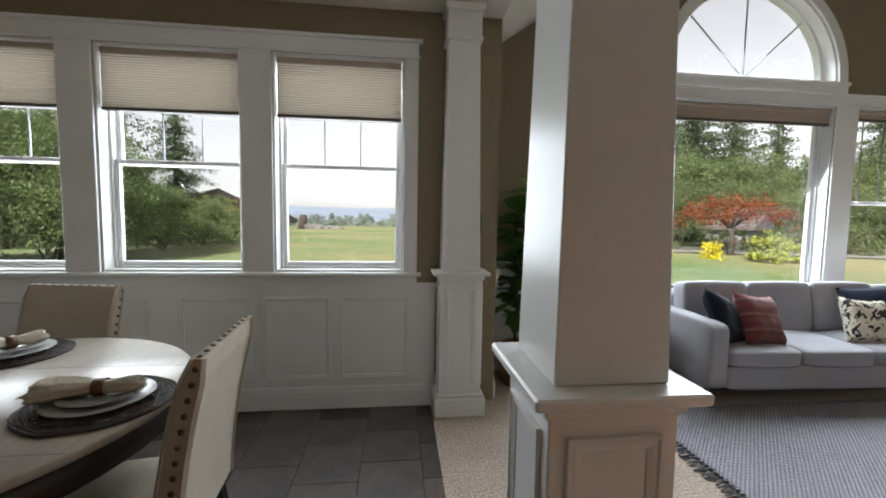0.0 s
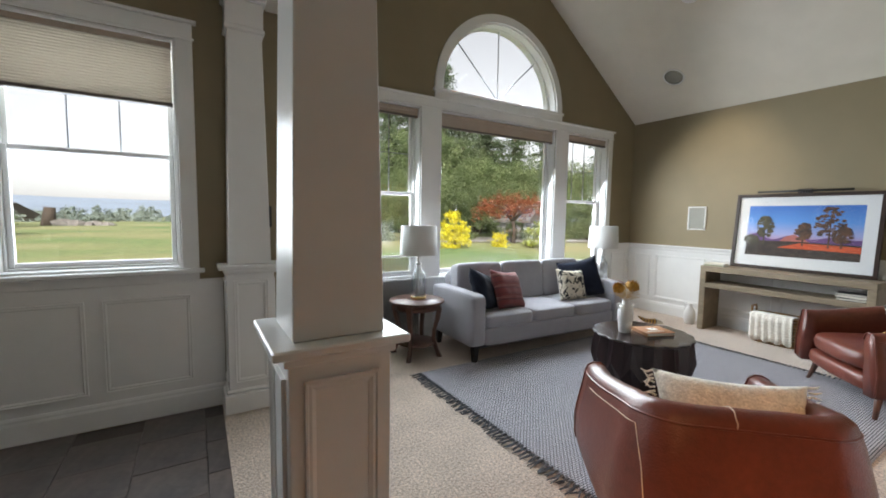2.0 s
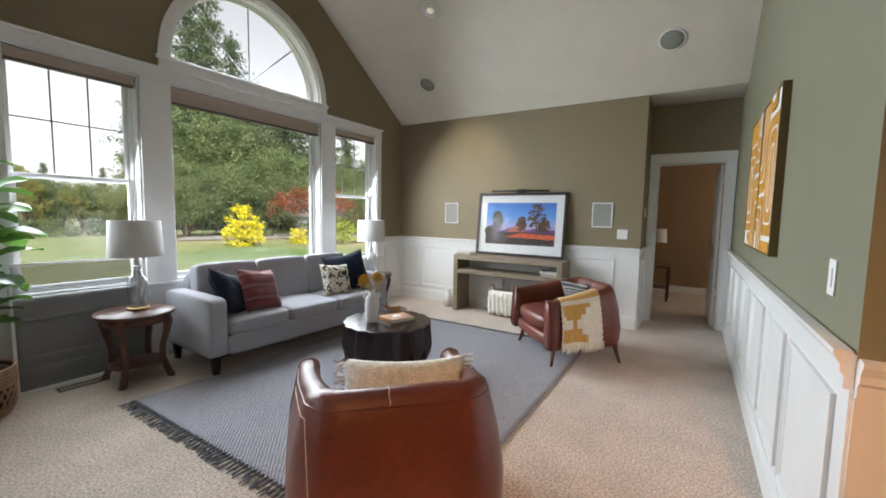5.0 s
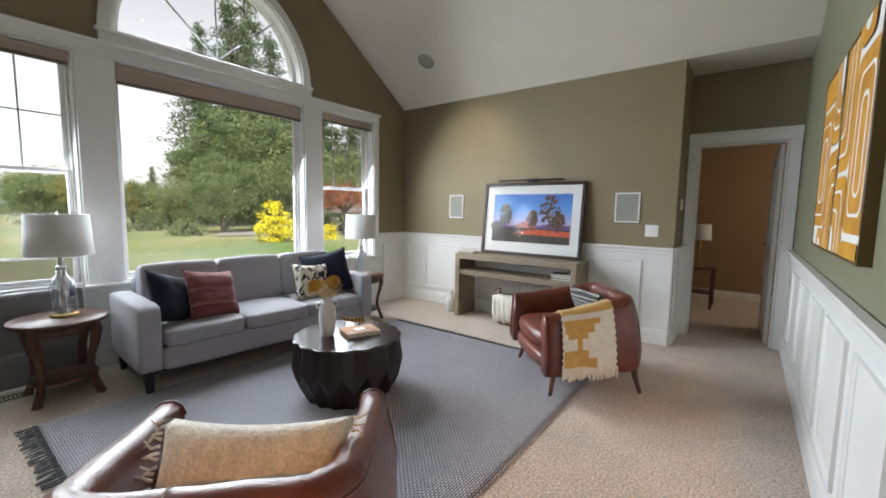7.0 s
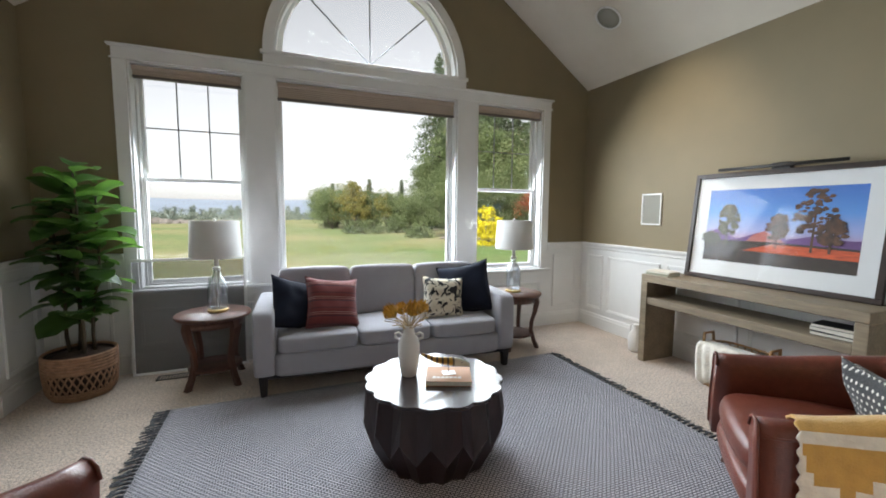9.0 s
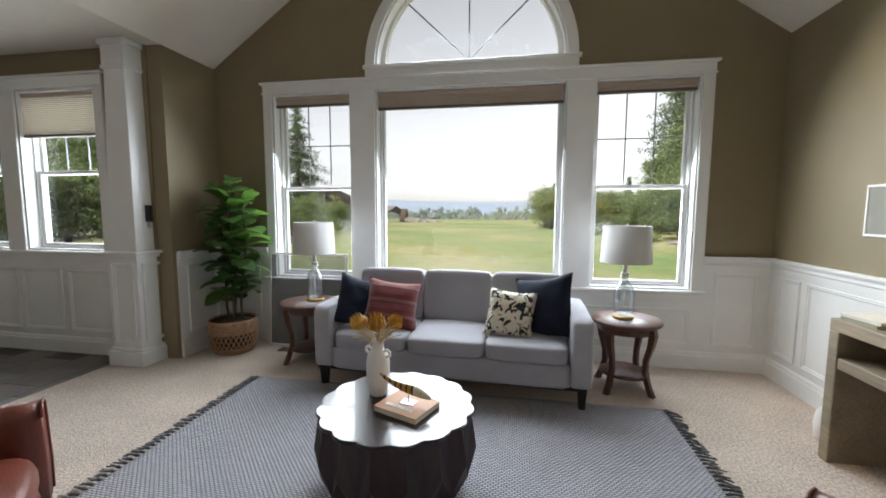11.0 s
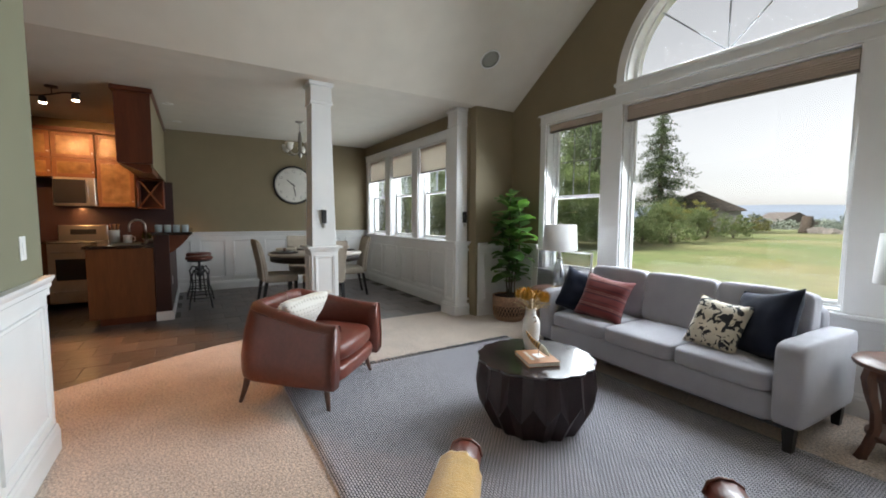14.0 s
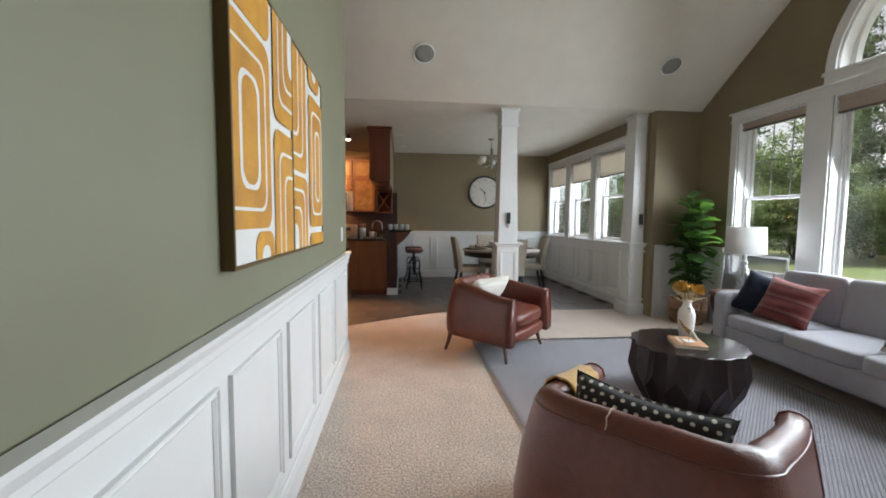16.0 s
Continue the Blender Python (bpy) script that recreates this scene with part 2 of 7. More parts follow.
wall("wall_nook", [[(SY, -0.3), (0.19, -0.3), (0.19, EAVE), (SY, EAVE)], rect(DOOR[0], -0.002, DOOR[1], DOOR[2])], on_x(6.70), 0.12, M_OLIVE, "olive painted wall of the nook with a doorway")
south = [(2.33, -0.3), (6.70, -0.3), (6.70, EAVE), (EX, EAVE), (RIDGE, RZ), (2.33, EAVE + SLOPE * (2.33 - NX))]
wall("wall_south", [south], on_y(SY, -1), 0.14, M_SAGE, "sage green painted wall with a two-part canvas")
# closing walls of kitchen, entry and the room beyond the door
wall("wall_kitchen_south", [rect(DX - 0.2, -0.3, 2.47, EAVE + 1.6)], on_y(KY, -1), 0.15, M_TAN, "tan painted kitchen wall")
wall("wall_kitchen_east", [rect(KY, -0.3, SY - 0.14, EAVE + 1.0)], on_x(2.33), 0.14, M_TAN, "tan painted wall behind the living room")
wall("wall_bedroom_north", [rect(6.82, -0.1, 10.2, 2.6)], on_y(0.9), 0.12, M_TAN, "tan painted bedroom wall")
wall("wall_bedroom_south", [rect(6.82, -0.1, 10.2, 2.6)], on_y(-2.2, -1), 0.12, M_TAN, "tan painted bedroom wall")
wall("wall_bedroom_east", [rect(-2.2, -0.1, 0.9, 2.6)], on_x(9.3), 0.12, M_TAN, "tan painted bedroom wall with white baseboard")
wall("wall_bedroom_west", [rect(0.19, -0.1, 0.9, 2.6)], on_x(6.70), 0.12, M_TAN, "tan painted bedroom wall beside the door")
wall("wall_bedroom_west", [rect(-2.2, -0.1, SY - 0.14, 2.6)], on_x(6.70), 0.12, M_TAN, "tan painted bedroom wall beside the door")


def sheet(name, pts, dz, mat, label, cat):
    bm = bmesh.new()
    a = [bm.verts.new(p) for p in pts]
    b = [bm.verts.new((p[0], p[1], p[2] + dz)) for p in pts]
    bm.faces.new(a)
    bm.faces.new(b[::-1])
    n = len(pts)
    for i in range(n):
        bm.faces.new((a[i], a[(i + 1) % n], b[(i + 1) % n], b[i]))
    bmesh.ops.recalc_face_normals(bm, faces=bm.faces)
    return tagged(part(name, bm, mat), label, cat, kind="structure")


sheet("ceiling_east_slope", [(EX, SY, EAVE), (EX, WY, EAVE), (RIDGE, WY, RZ), (RIDGE, SY, RZ)], 0.12, M_CEIL, "off-white sloping ceiling with recessed lights", "ceiling")
sheet("ceiling_west_slope", [(RIDGE, SY, RZ), (RIDGE, WY, RZ), (NX, WY, EAVE), (NX, SY, EAVE)], 0.12, M_CEIL, "off-white sloping ceiling with recessed lights", "ceiling")
zs = EAVE + SLOPE * (2.33 - NX)
sheet("ceiling_entry_slope", [(2.33, KY, zs), (2.33, SY, zs), (NX, SY, EAVE), (NX, KY, EAVE)], 0.12, M_CEIL, "off-white sloping ceiling towards the kitchen", "ceiling")
sheet("ceiling_dining", [(NX, KY, EAVE), (NX, DY + 0.7, EAVE), (DX, DY + 0.7, EAVE), (DX, KY, EAVE)], 0.12, M_CEIL, "flat off-white dining and kitchen ceiling", "ceiling")
sheet("ceiling_nook", [(EX, SY, EAVE), (6.82, SY, EAVE), (6.82, 0.3, EAVE), (EX, 0.3, EAVE)], 0.12, M_CEIL, "flat off-white nook ceiling", "ceiling")
sheet("ceiling_bedroom", [(6.76, -2.3, 2.6), (9.4, -2.3, 2.6), (9.4, 1.0, 2.6), (6.76, 1.0, 2.6)], 0.12, M_CEIL, "flat bedroom ceiling", "ceiling")
# north side of the nook
box_n = box("wall_nook_north", (EX + 0.2, 0.19, -0.3), (6.70, 0.31, EAVE), M_OLIVE, bev=0)
tagged(box_n, "olive painted side of the nook", "wall", kind="structure")

# carpet with a curved edge against the slate
edge = [(0.575, 2.90), (0.57, 1.9), (0.575, 0.75), (0.62, 0.40), (0.72, 0.10), (0.86, -0.18), (1.04, -0.50), (1.24, -0.84), (1.52, -1.25), (1.9, -1.7), (2.33, -2.1)]
carpet = edge + [(2.33, SY - 0.1), (9.4, SY - 0.1), (9.4, -2.2), (9.4, 0.9), (6.9, 0.9), (6.9, 0.3), (6.3, 0.3), (6.3, WY + 0.1), (NX - 0.1, WY + 0.1), (NX - 0.1, 3.2), (0.575, 3.2)]
sheet("floor_carpet", [(x, y, -0.02) for x, y in carpet], 0.02, M_CARPET, "beige cut-pile carpet, lightly worn", "carpet")
sheet("floor_carpet_bedroom", [(6.75, -2.2, -0.02), (9.4, -2.2, -0.02), (9.4, SY - 0.1, -0.02), (6.75, SY - 0.1, -0.02)], 0.02, M_CARPET, "beige bedroom carpet", "carpet")
tile_floor = sheet("floor_tile", [(DX, KY, -0.06), (2.4, KY, -0.06), (2.4, DY, -0.06), (DX, DY, -0.06)], 0.045, M_GROUT, "dark slate tile floor with thin grout", "floor")


# ---- trim ----
def profile_run(name, prof, p0, p1, outward, mat=M_WHITE, label=""):
    """A moulding: prof is (out, z) points, run from p0 to p1 (xy), outward the wall's normal."""
    bm = bmesh.new()
    ox, oy = outward
    rings = [[(p[0] + ox * o, p[1] + oy * o, z) for o, z in prof] for p in (p0, p1)]
    ring_strip(bm, rings, True, True)
    bmesh.ops.recalc_face_normals(bm, faces=bm.faces)
    return part(name, bm, mat)


RAIL = [(0, 0.87), (0.014, 0.87), (0.014, 0.905), (0.024, 0.915), (0.024, 0.935), (0.034, 0.95), (0.04, 0.962), (0.04, 0.975), (0, 0.975)]
BASE = [(0, 0), (0.018, 0), (0.018, 0.115), (0.013, 0.13), (0.013, 0.14), (0.006, 0.155), (0, 0.155)]


def frame_moulding(name, w, h, parent, m, wd=0.026, dp=0.014):
    """A mitred rectangular panel moulding in its own xz plane, standing out to -y."""
    bm = bmesh.new()
    prof = [(0, 0), (0, dp), (0.006, dp), (0.010, dp * 0.55), (0.018, dp * 0.7), (wd, 0.003), (wd, 0)]
    cs = [(0, 0, 1, 1), (w, 0, -1, 1), (w, h, -1, -1), (0, h, 1, -1)]
    rings = [[(x + sx * o, -d, z + sz * o) for o, d in prof] for x, z, sx, sz in cs]
    rows = [[bm.verts.new(p) for p in r] for r in rings]
    n = len(prof)
    for i in range(4):
        a, b = rows[i], rows[(i + 1) % 4]
        for k in range(n - 1):
            bm.faces.new((a[k], a[k + 1], b[k + 1], b[k]))
    bmesh.ops.recalc_face_normals(bm, faces=bm.faces)
    o = part(name, bm, M_WHITE, parent)
    o.matrix_basis = m
    return o


def wainscot(name, p0, p1, outward, panels, label, top=0.975, rail=True, base=True, zlo=0.215, zhi=0.835):
    """White panelling along a wall from p0 to p1; panels are (from, to) distances along it."""
    root = thing(name, label, "wainscot", kind="structure")
    d = Vector((p1[0] - p0[0], p1[1] - p0[1]))
    length = d.length
    d.normalize()
    o = Vector(outward)
    bm = bmesh.new()
    rings = [[(p[0] + o.x * k, p[1] + o.y * k, z) for k, z in ((0, 0), (0.008, 0), (0.008, top - 0.01), (0, top - 0.01))] for p in (p0, p1)]
    ring_strip(bm, rings)
    bmesh.ops.recalc_face_normals(bm, faces=bm.faces)
    part("wall_board", bm, M_WHITE, root)
    q0, q1 = [(p[0] + o.x * 0.008, p[1] + o.y * 0.008) for p in (p0, p1)]
    if rail:
        profile_run("chair_rail", [(a, b + top - 0.975) for a, b in RAIL], q0, q1, outward).parent = root
    if base:
        profile_run("baseboard", BASE, q0, q1, outward).parent = root
    # local x of a moulding runs so that -y is outward
    xdir = Vector((-o.y, o.x))
    sgn = 1 if xdir.dot(d) > 0 else -1
    ang = math.degrees(math.atan2(xdir.y, xdir.x))
    for a, b in panels:
        s = a if sgn > 0 else b
        px, py = q0[0] + d.x * s, q0[1] + d.y * s
        frame_moulding("panel_moulding", b - a, zhi - zlo, root, pose(px, py, zlo, 0, 0, ang))
    return root


wainscot("wainscot_east", (EX, WY), (EX, 0.19), (-1, 0), [(0.12, 0.36), (0.44, 1.10), (1.18, 1.84), (1.92, 2.60), (2.70, 3.27)], "white panelled wainscot behind the console")
wainscot("wainscot_south", (2.33, SY), (6.70, SY), (0, 1), [(0.10, 0.74), (0.83, 1.32), (1.47, 1.99), (2.10, 2.59), (2.67, 3.20), (3.28, 3.85)], "white panelled wainscot under the canvas", top=0.99)
wainscot("wainscot_north_left", (NX, WY), (1.58, WY), (0, -1), [(0.10, 0.44)], "white panelled wainscot beside the window")
wainscot("wainscot_north_right", (5.59, WY), (EX, WY), (0, -1), [(0.09, 0.42)], "white panelled wainscot beside the window")
wainscot("wainscot_under_windows", (1.58, WY), (5.59, WY), (0, -1), [(0.08, 0.92), (1.06, 1.90), (2.04, 2.88), (3.06, 3.92)], "white panelled wainscot under the windows", top=0.63, rail=False, zhi=0.52)
wainscot("wainscot_return", (NX, 3.16), (NX, WY), (1, 0), [(0.10, 0.48)], "white panelled wainscot behind the plant")
wainscot("wainscot_dining_north", (DX, DY), (0.60, DY), (0, -1), [(0.30, 0.86), (0.98, 1.55), (1.74, 2.20), (2.27, 2.72), (2.80, 3.26)], "white panelled wainscot under the dining windows", top=0.90, rail=False, zhi=0.79)
wainscot("wainscot_west", (DX, -0.62), (DX, DY), (1, 0), [(0.15 + i * 0.52, 0.55 + i * 0.52) for i in range(7)], "white panelled wainscot under the clock", top=1.03, zhi=0.89)
box("baseboard_bedroom", (9.28, -2.2, 0), (9.3, 0.9, 0.12), M_WHITE)
tagged(bpy.data.objects["baseboard_bedroom"], "white bedroom baseboard", "baseboard", kind="structure")
wainscot("wainscot_nook", (EX + 0.01, 0.19), (6.70, 0.19), (0, -1), [(0.10, 0.48)], "white panelled wainscot in the nook")
wainscot("wainscot_wall_end", (2.33, SY - 0.14), (2.33, SY), (-1, 0), [], "white panelled end of the canvas wall")


# ---- windows ----
def sash(root, x0, x1, z0, z1, y, cols=0, rows=0, w=0.028, d=0.035):
    boxes("sash", [((x0, y, z0), (x0 + w, y + d, z1)), ((x1 - w, y, z0), (x1, y + d, z1)), ((x0 + w, y, z0), (x1 - w, y + d, z0 + w)), ((x0 + w, y, z1 - w), (x1 - w, y + d, z1))], M_VINYL, root, 0.004)
    p = box("pane", (x0 + w, y + 0.012, z0 + w), (x1 - w, y + 0.016, z1 - w), M_GLASS, root, 0)
    p.visible_shadow = False
    for i in range(1, cols):
        x = x0 + w + (x1 - x0 - 2 * w) * i / cols
        box("muntin", (x - 0.005, y + 0.018, z0 + w), (x + 0.005, y + 0.026, z1 - w), M_GRID, root, 0)
    for i in range(1, rows):
        z = z0 + w + (z1 - z0 - 2 * w) * i / rows
        box("muntin", (x0 + w, y + 0.0185, z - 0.005), (x1 - w, y + 0.0255, z + 0.005), M_GRID, root, 0)


def jamb(root, x0, x1, z0, z1, y, d, w=0.014):
    boxes("window_frame", [((x0, y + 0.002, z0), (x0 + w, y + d, z1)), ((x1 - w, y + 0.002, z0), (x1, y + d, z1)), ((x0 + w, y + 0.002, z0), (x1 - w, y + d, z0 + w)), ((x0 + w, y + 0.002, z1 - w), (x1 - w, y + d, z1))], M_WHITE, root, 0.002)


def shade(x0, x1, z0, z1, y, mat, label, pleat=0.0165):
    root = thing("cellular_shade", label, "window shade", group="cellular shades in the windows")
    box("headrail", (x0, y - 0.022, z1 - 0.035), (x1, y + 0.022, z1), M_TAUPE, root, 0.003)
    bm = bmesh.new()
    n = max(2, int(round((z1 - 0.035 - z0 - 0.02) / pleat)))
    za, zb = z1 - 0.035, z0 + 0.02
    front, rear = [], []
    for i in range(2 * n + 1):
        z = za + (zb - za) * i / (2 * n)
        o = 0.013 if i % 2 else 0.018
        front.append((y - o, z))
        rear.append((y + o, z))
    loop = front + rear[::-1]
    ring_strip(bm, [[(x, a, z) for a, z in loop] for x in (x0 + 0.004, x1 - 0.004)])
    bmesh.ops.recalc_face_normals(bm, faces=bm.faces)
    part("pleated_fabric", bm, mat, root)
    box("bottom_rail", (x0, y - 0.02, z0), (x1, y + 0.02, z0 + 0.02), M_SHADERAIL, root, 0.003)
    return root


def window(name, x0, x1, z0, z1, y, kind, label):
    root = thing(name, label, "window", kind="structure")
    jamb(root, x0, x1, z0, z1, y, 0.2)
    yy = y + 0.11
    a, b, c, d = x0 + 0.014, x1 - 0.014, z0 + 0.014, z1 - 0.014
    boxes("outer_frame", [((a, yy - 0.015, c), (a + 0.016, yy + 0.07, d)), ((b - 0.016, yy - 0.015, c), (b, yy + 0.07, d)), ((a + 0.016, yy - 0.015, c), (b - 0.016, yy + 0.07, c + 0.016)), ((a + 0.016, yy - 0.015, d - 0.016), (b - 0.016, yy + 0.07, d))], M_VINYL, root, 0.003)
    a, b, c, d = a + 0.016, b - 0.016, c + 0.016, d - 0.016
    if kind == "hung":
        zm = z0 + 0.495 * (z1 - z0)
        sash(root, a, b, c, zm + 0.02, yy, 0, 0)
        sash(root, a, b, zm - 0.016, d, yy + 0.036, 3, 2)
    else:
        sash(root, a, b, c, d, yy + 0.01, 0, 0, 0.028)
    return root


for i, (a, b) in enumerate(WIN):
    window("window_%d" % (i + 1), a, b, SILL, HEAD, WY, "hung" if i != 1 else "fixed", "white double-hung window with grilles" if i != 1 else "large fixed picture window")
for i, (a, b) in enumerate(DWIN):
    window("window_%d" % (i + 4), a, b, DSILL, DHEAD, DY, "hung", "white double-hung dining window with grilles")
for i, (a, b) in enumerate(WIN):
    if i == 1:
        shade(a + 0.022, b - 0.022, 2.285, HEAD - 0.022, WY + 0.045, M_TAUPE, "raised taupe cellular shade in the picture window")
    else:
        shade(a + 0.022, b - 0.022, 2.345, HEAD - 0.022, WY + 0.045, M_TAUPE, "raised taupe cellular shade in the side window")
for a, b in DWIN:
    shade(a + 0.022, b - 0.022, 2.005, DHEAD - 0.022, DY + 0.045, M_CELL, "half-lowered cream pleated shade in the dining window")


def casing(root, spans, x0, x1, zs, zh, y, head=0.11, cap=0.02):
    """Flat craftsman casing: legs between the openings, head board, cap and sill."""
    t = 0.02
    xs = [x0] + [v for s in spans for v in s] + [x1]
    for i in range(0, len(xs), 2):
        box("casing_leg", (xs[i], y - t, zs), (xs[i + 1], y, zh), M_WHITE, root, 0.003)
    box("casing_head", (x0, y - t - 0.004, zh), (x1, y, zh + head - cap), M_WHITE, root, 0.003)
    box("casing_cap", (x0 - 0.025, y - t - 0.025, zh + head - cap), (x1 + 0.025, y, zh + head), M_WHITE, root, 0.005)
    box("casing_bead", (x0 - 0.01, y - t - 0.012, zh - 0.004), (x1 + 0.01, y - t - 0.0045, zh + 0.012), M_WHITE, root, 0.003)
    box("window_sill", (x0 - 0.03, y - t - 0.03, zs - 0.03), (x1 + 0.03, y, zs), M_WHITE, root, 0.006)
    box("apron", (x0, y - 0.014, zs - 0.09), (x1, y - 0.0085, zs - 0.03), M_WHITE, root, 0.002)


c1 = thing("trim_living_windows", "white craftsman casing round the living room windows", "window trim", kind="structure")
casing(c1, WIN, 1.58, 5.59, SILL, HEAD, WY)
box("arch_band", (2.63, WY - 0.026, HEAD + 0.111), (4.53, WY, 2.645), M_WHITE, c1, 0.003)
box("arch_band_cap", (2.61, WY - 0.034, 2.645), (4.55, WY, AZ - 0.001), M_WHITE, c1, 0.004)
bm = bmesh.new()
slab(bm, [arc(AX, AZ, AR + 0.09, 0, 180, 40) + arc(AX, AZ, AR, 180, 0, 40)], on_y(WY - 0.02), 0.02)
part("arch_casing", bm, M_WHITE, c1)
c2 = thing("trim_dining_windows", "white craftsman casing round the dining windows", "window trim", kind="structure")
casing(c2, DWIN, -2.76, 0.465, DSILL, DHEAD, DY, head=0.12)
# half-round window
w7 = thing("window_7", "half-round window with three radiating bars", "window", kind="structure")
bm = bmesh.new()
slab(bm, [arc(AX, AZ, AR, 0, 180, 40) + arc(AX, AZ, AR - 0.02, 180, 0, 40)], on_y(WY + 0.002), 0.195)
part("window_frame", bm, M_WHITE, w7)
bm = bmesh.new()
r1, r2 = AR - 0.02, AR - 0.07
slab(bm, [arc(AX, AZ + 0.001, r1, 0, 180, 40), arc(AX, AZ + 0.045, r2, 0, 180, 40)], on_y(WY + 0.10), 0.06)
part("sash", bm, M_VINYL, w7)
bm = bmesh.new()
slab(bm, [arc(AX, AZ + 0.046, r2 - 0.001, 0, 180, 40)], on_y(WY + 0.125), 0.004)
part("pane", bm, M_GLASS, w7).visible_shadow = False
for ang in (43, 90, 137):
    ca, sa = math.cos(radians(ang)), math.sin(radians(ang))
    rod("muntin", [(AX + 0.01 * ca, WY + 0.135, AZ + 0.05), (AX + (r2 - 0.003) * ca, WY + 0.135, AZ + 0.045 + (r2 - 0.003) * sa)], 0.0075, M_GRID, w7, 6)


# ---- columns ----
def column(m, label, top=EAVE):
    root = thing("column", label, "column", m, "tapered columns between dining and living room", "structure")
    h = 0.145
    box("pedestal", (-h, -h, 0), (h, h, 0.965), M_WHITE, root, 0.004)
    box("pedestal_base", (-h - 0.03, -h - 0.03, 0), (h + 0.03, h + 0.03, 0.13), M_WHITE, root, 0.006)
    box("pedestal_base_bead", (-h - 0.018, -h - 0.018, 0.131), (h + 0.018, h + 0.018, 0.155), M_WHITE, root, 0.008)
    box("pedestal_cap", (-0.19, -0.19, 0.966), (0.19, 0.19, 0.992), M_WHITE, root, 0.005)
    box("cap_bead", (-h - 0.012, -h - 0.012, 0.935), (h + 0.012, h + 0.012, 0.9655), M_WHITE, root, 0.004)
    for k in range(4):
        frame_moulding("panel_moulding", 0.21, 0.69, root, pose(0, 0, 0, 0, 0, 90 * k) @ pose(-0.105, -h, 0.20), 0.03, 0.012)
    bm = bmesh.new()
    rings = [[(s * x, s * y, z) for x, y in ((-1, -1), (1, -1), (1, 1), (-1, 1))] for s, z in ((0.13, 0.9925), (0.102, top - 0.22))]
    ring_strip(bm, rings)
    bmesh.ops.bevel(bm, geom=list(bm.edges), offset=0.004, segments=1, affect="EDGES")
    part("tapered_shaft", bm, M_WHITE, root)
    box("capital_bead", (-0.12, -0.12, top - 0.235), (0.12, 0.12, top - 0.205), M_WHITE, root, 0.006)
    box("capital", (-0.112, -0.112, top - 0.204), (0.112, 0.112, top - 0.045), M_WHITE, root, 0.004)
    box("capital_top", (-0.13, -0.13, top - 0.0445), (0.13, 0.13, top - 0.001), M_WHITE, root, 0.006)
    return root


COL1, COL2 = (0.79, 1.185), (0.755, 3.05)
column(pose(*COL1, 0), "white tapered craftsman column on a panelled pedestal")
column(pose(*COL2, 0), "white tapered craftsman column against the dining wall")
for cx, cy in (COL1, COL2):
    dv = thing("wall_speaker", "slim black speaker on the column", "speaker", pose(cx + 0.126, cy, 1.30), "black column speakers")
    box("body", (0, -0.024, -0.06), (0.03, 0.024, 0.085), M_BLACK, dv, 0.004)
    box("bracket", (0.004, -0.012, -0.11), (0.02, 0.012, -0.061), M_STEEL, dv, 0.003)
# doorway casing
dt = thing("door_1", "white door casing with an open white panel door", "door", kind="structure")
for ya, yb in ((DOOR[0] - 0.09, DOOR[0]), (DOOR[1], DOOR[1] + 0.088)):
    box("casing_leg", (6.68, ya, 0), (6.70, yb, DOOR[2]), M_WHITE, dt, 0.003)
box("casing_head", (6.676, DOOR[0] - 0.092, DOOR[2]), (6.70, DOOR[1] + 0.088, DOOR[2] + 0.095), M_WHITE, dt, 0.003)
box("casing_cap", (6.665, DOOR[0] - 0.094, DOOR[2] + 0.0955), (6.70, DOOR[1] + 0.0895, DOOR[2] + 0.118), M_WHITE, dt, 0.003)
boxes("door_jamb", [((6.702, DOOR[0], 0), (6.82, DOOR[0] + 0.018, DOOR[2])), ((6.702, DOOR[1] - 0.018, 0), (6.82, DOOR[1], DOOR[2])), ((6.702, DOOR[0] + 0.018, DOOR[2] - 0.018), (6.82, DOOR[1] - 0.018, DOOR[2]))], M_WHITE, dt, 0.002)
leaf = box("door_leaf", (0, -0.02, 0.012), (0.70, 0.015, 1.995), M_WHITE, dt, 0.003)
leaf.matrix_basis = pose(6.83, DOOR[0] + 0.045, 0, 0, 0, 2)
for za, zb in ((0.2, 0.85), (1.0, 1.85)):
    for xa, xb in ((0.10, 0.32), (0.39, 0.61)):
        frame_moulding("panel_moulding", xb - xa, zb - za, leaf, pose(xb, 0.0155, za, 0, 0, 180), 0.02, 0.008)
for z in (0.25, 1.0, 1.78):
    box("hinge", (6.79, DOOR[0] + 0.0185, z), (6.84, DOOR[0] + 0.026, z + 0.09), M_STEEL, dt, 0.001)
rod("handle", [(0.64, 0.016, 0.98), (0.64, 0.06, 0.98), (0.63, 0.065, 0.98), (0.52, 0.065, 0.98)], 0.009, M_STEEL, leaf)

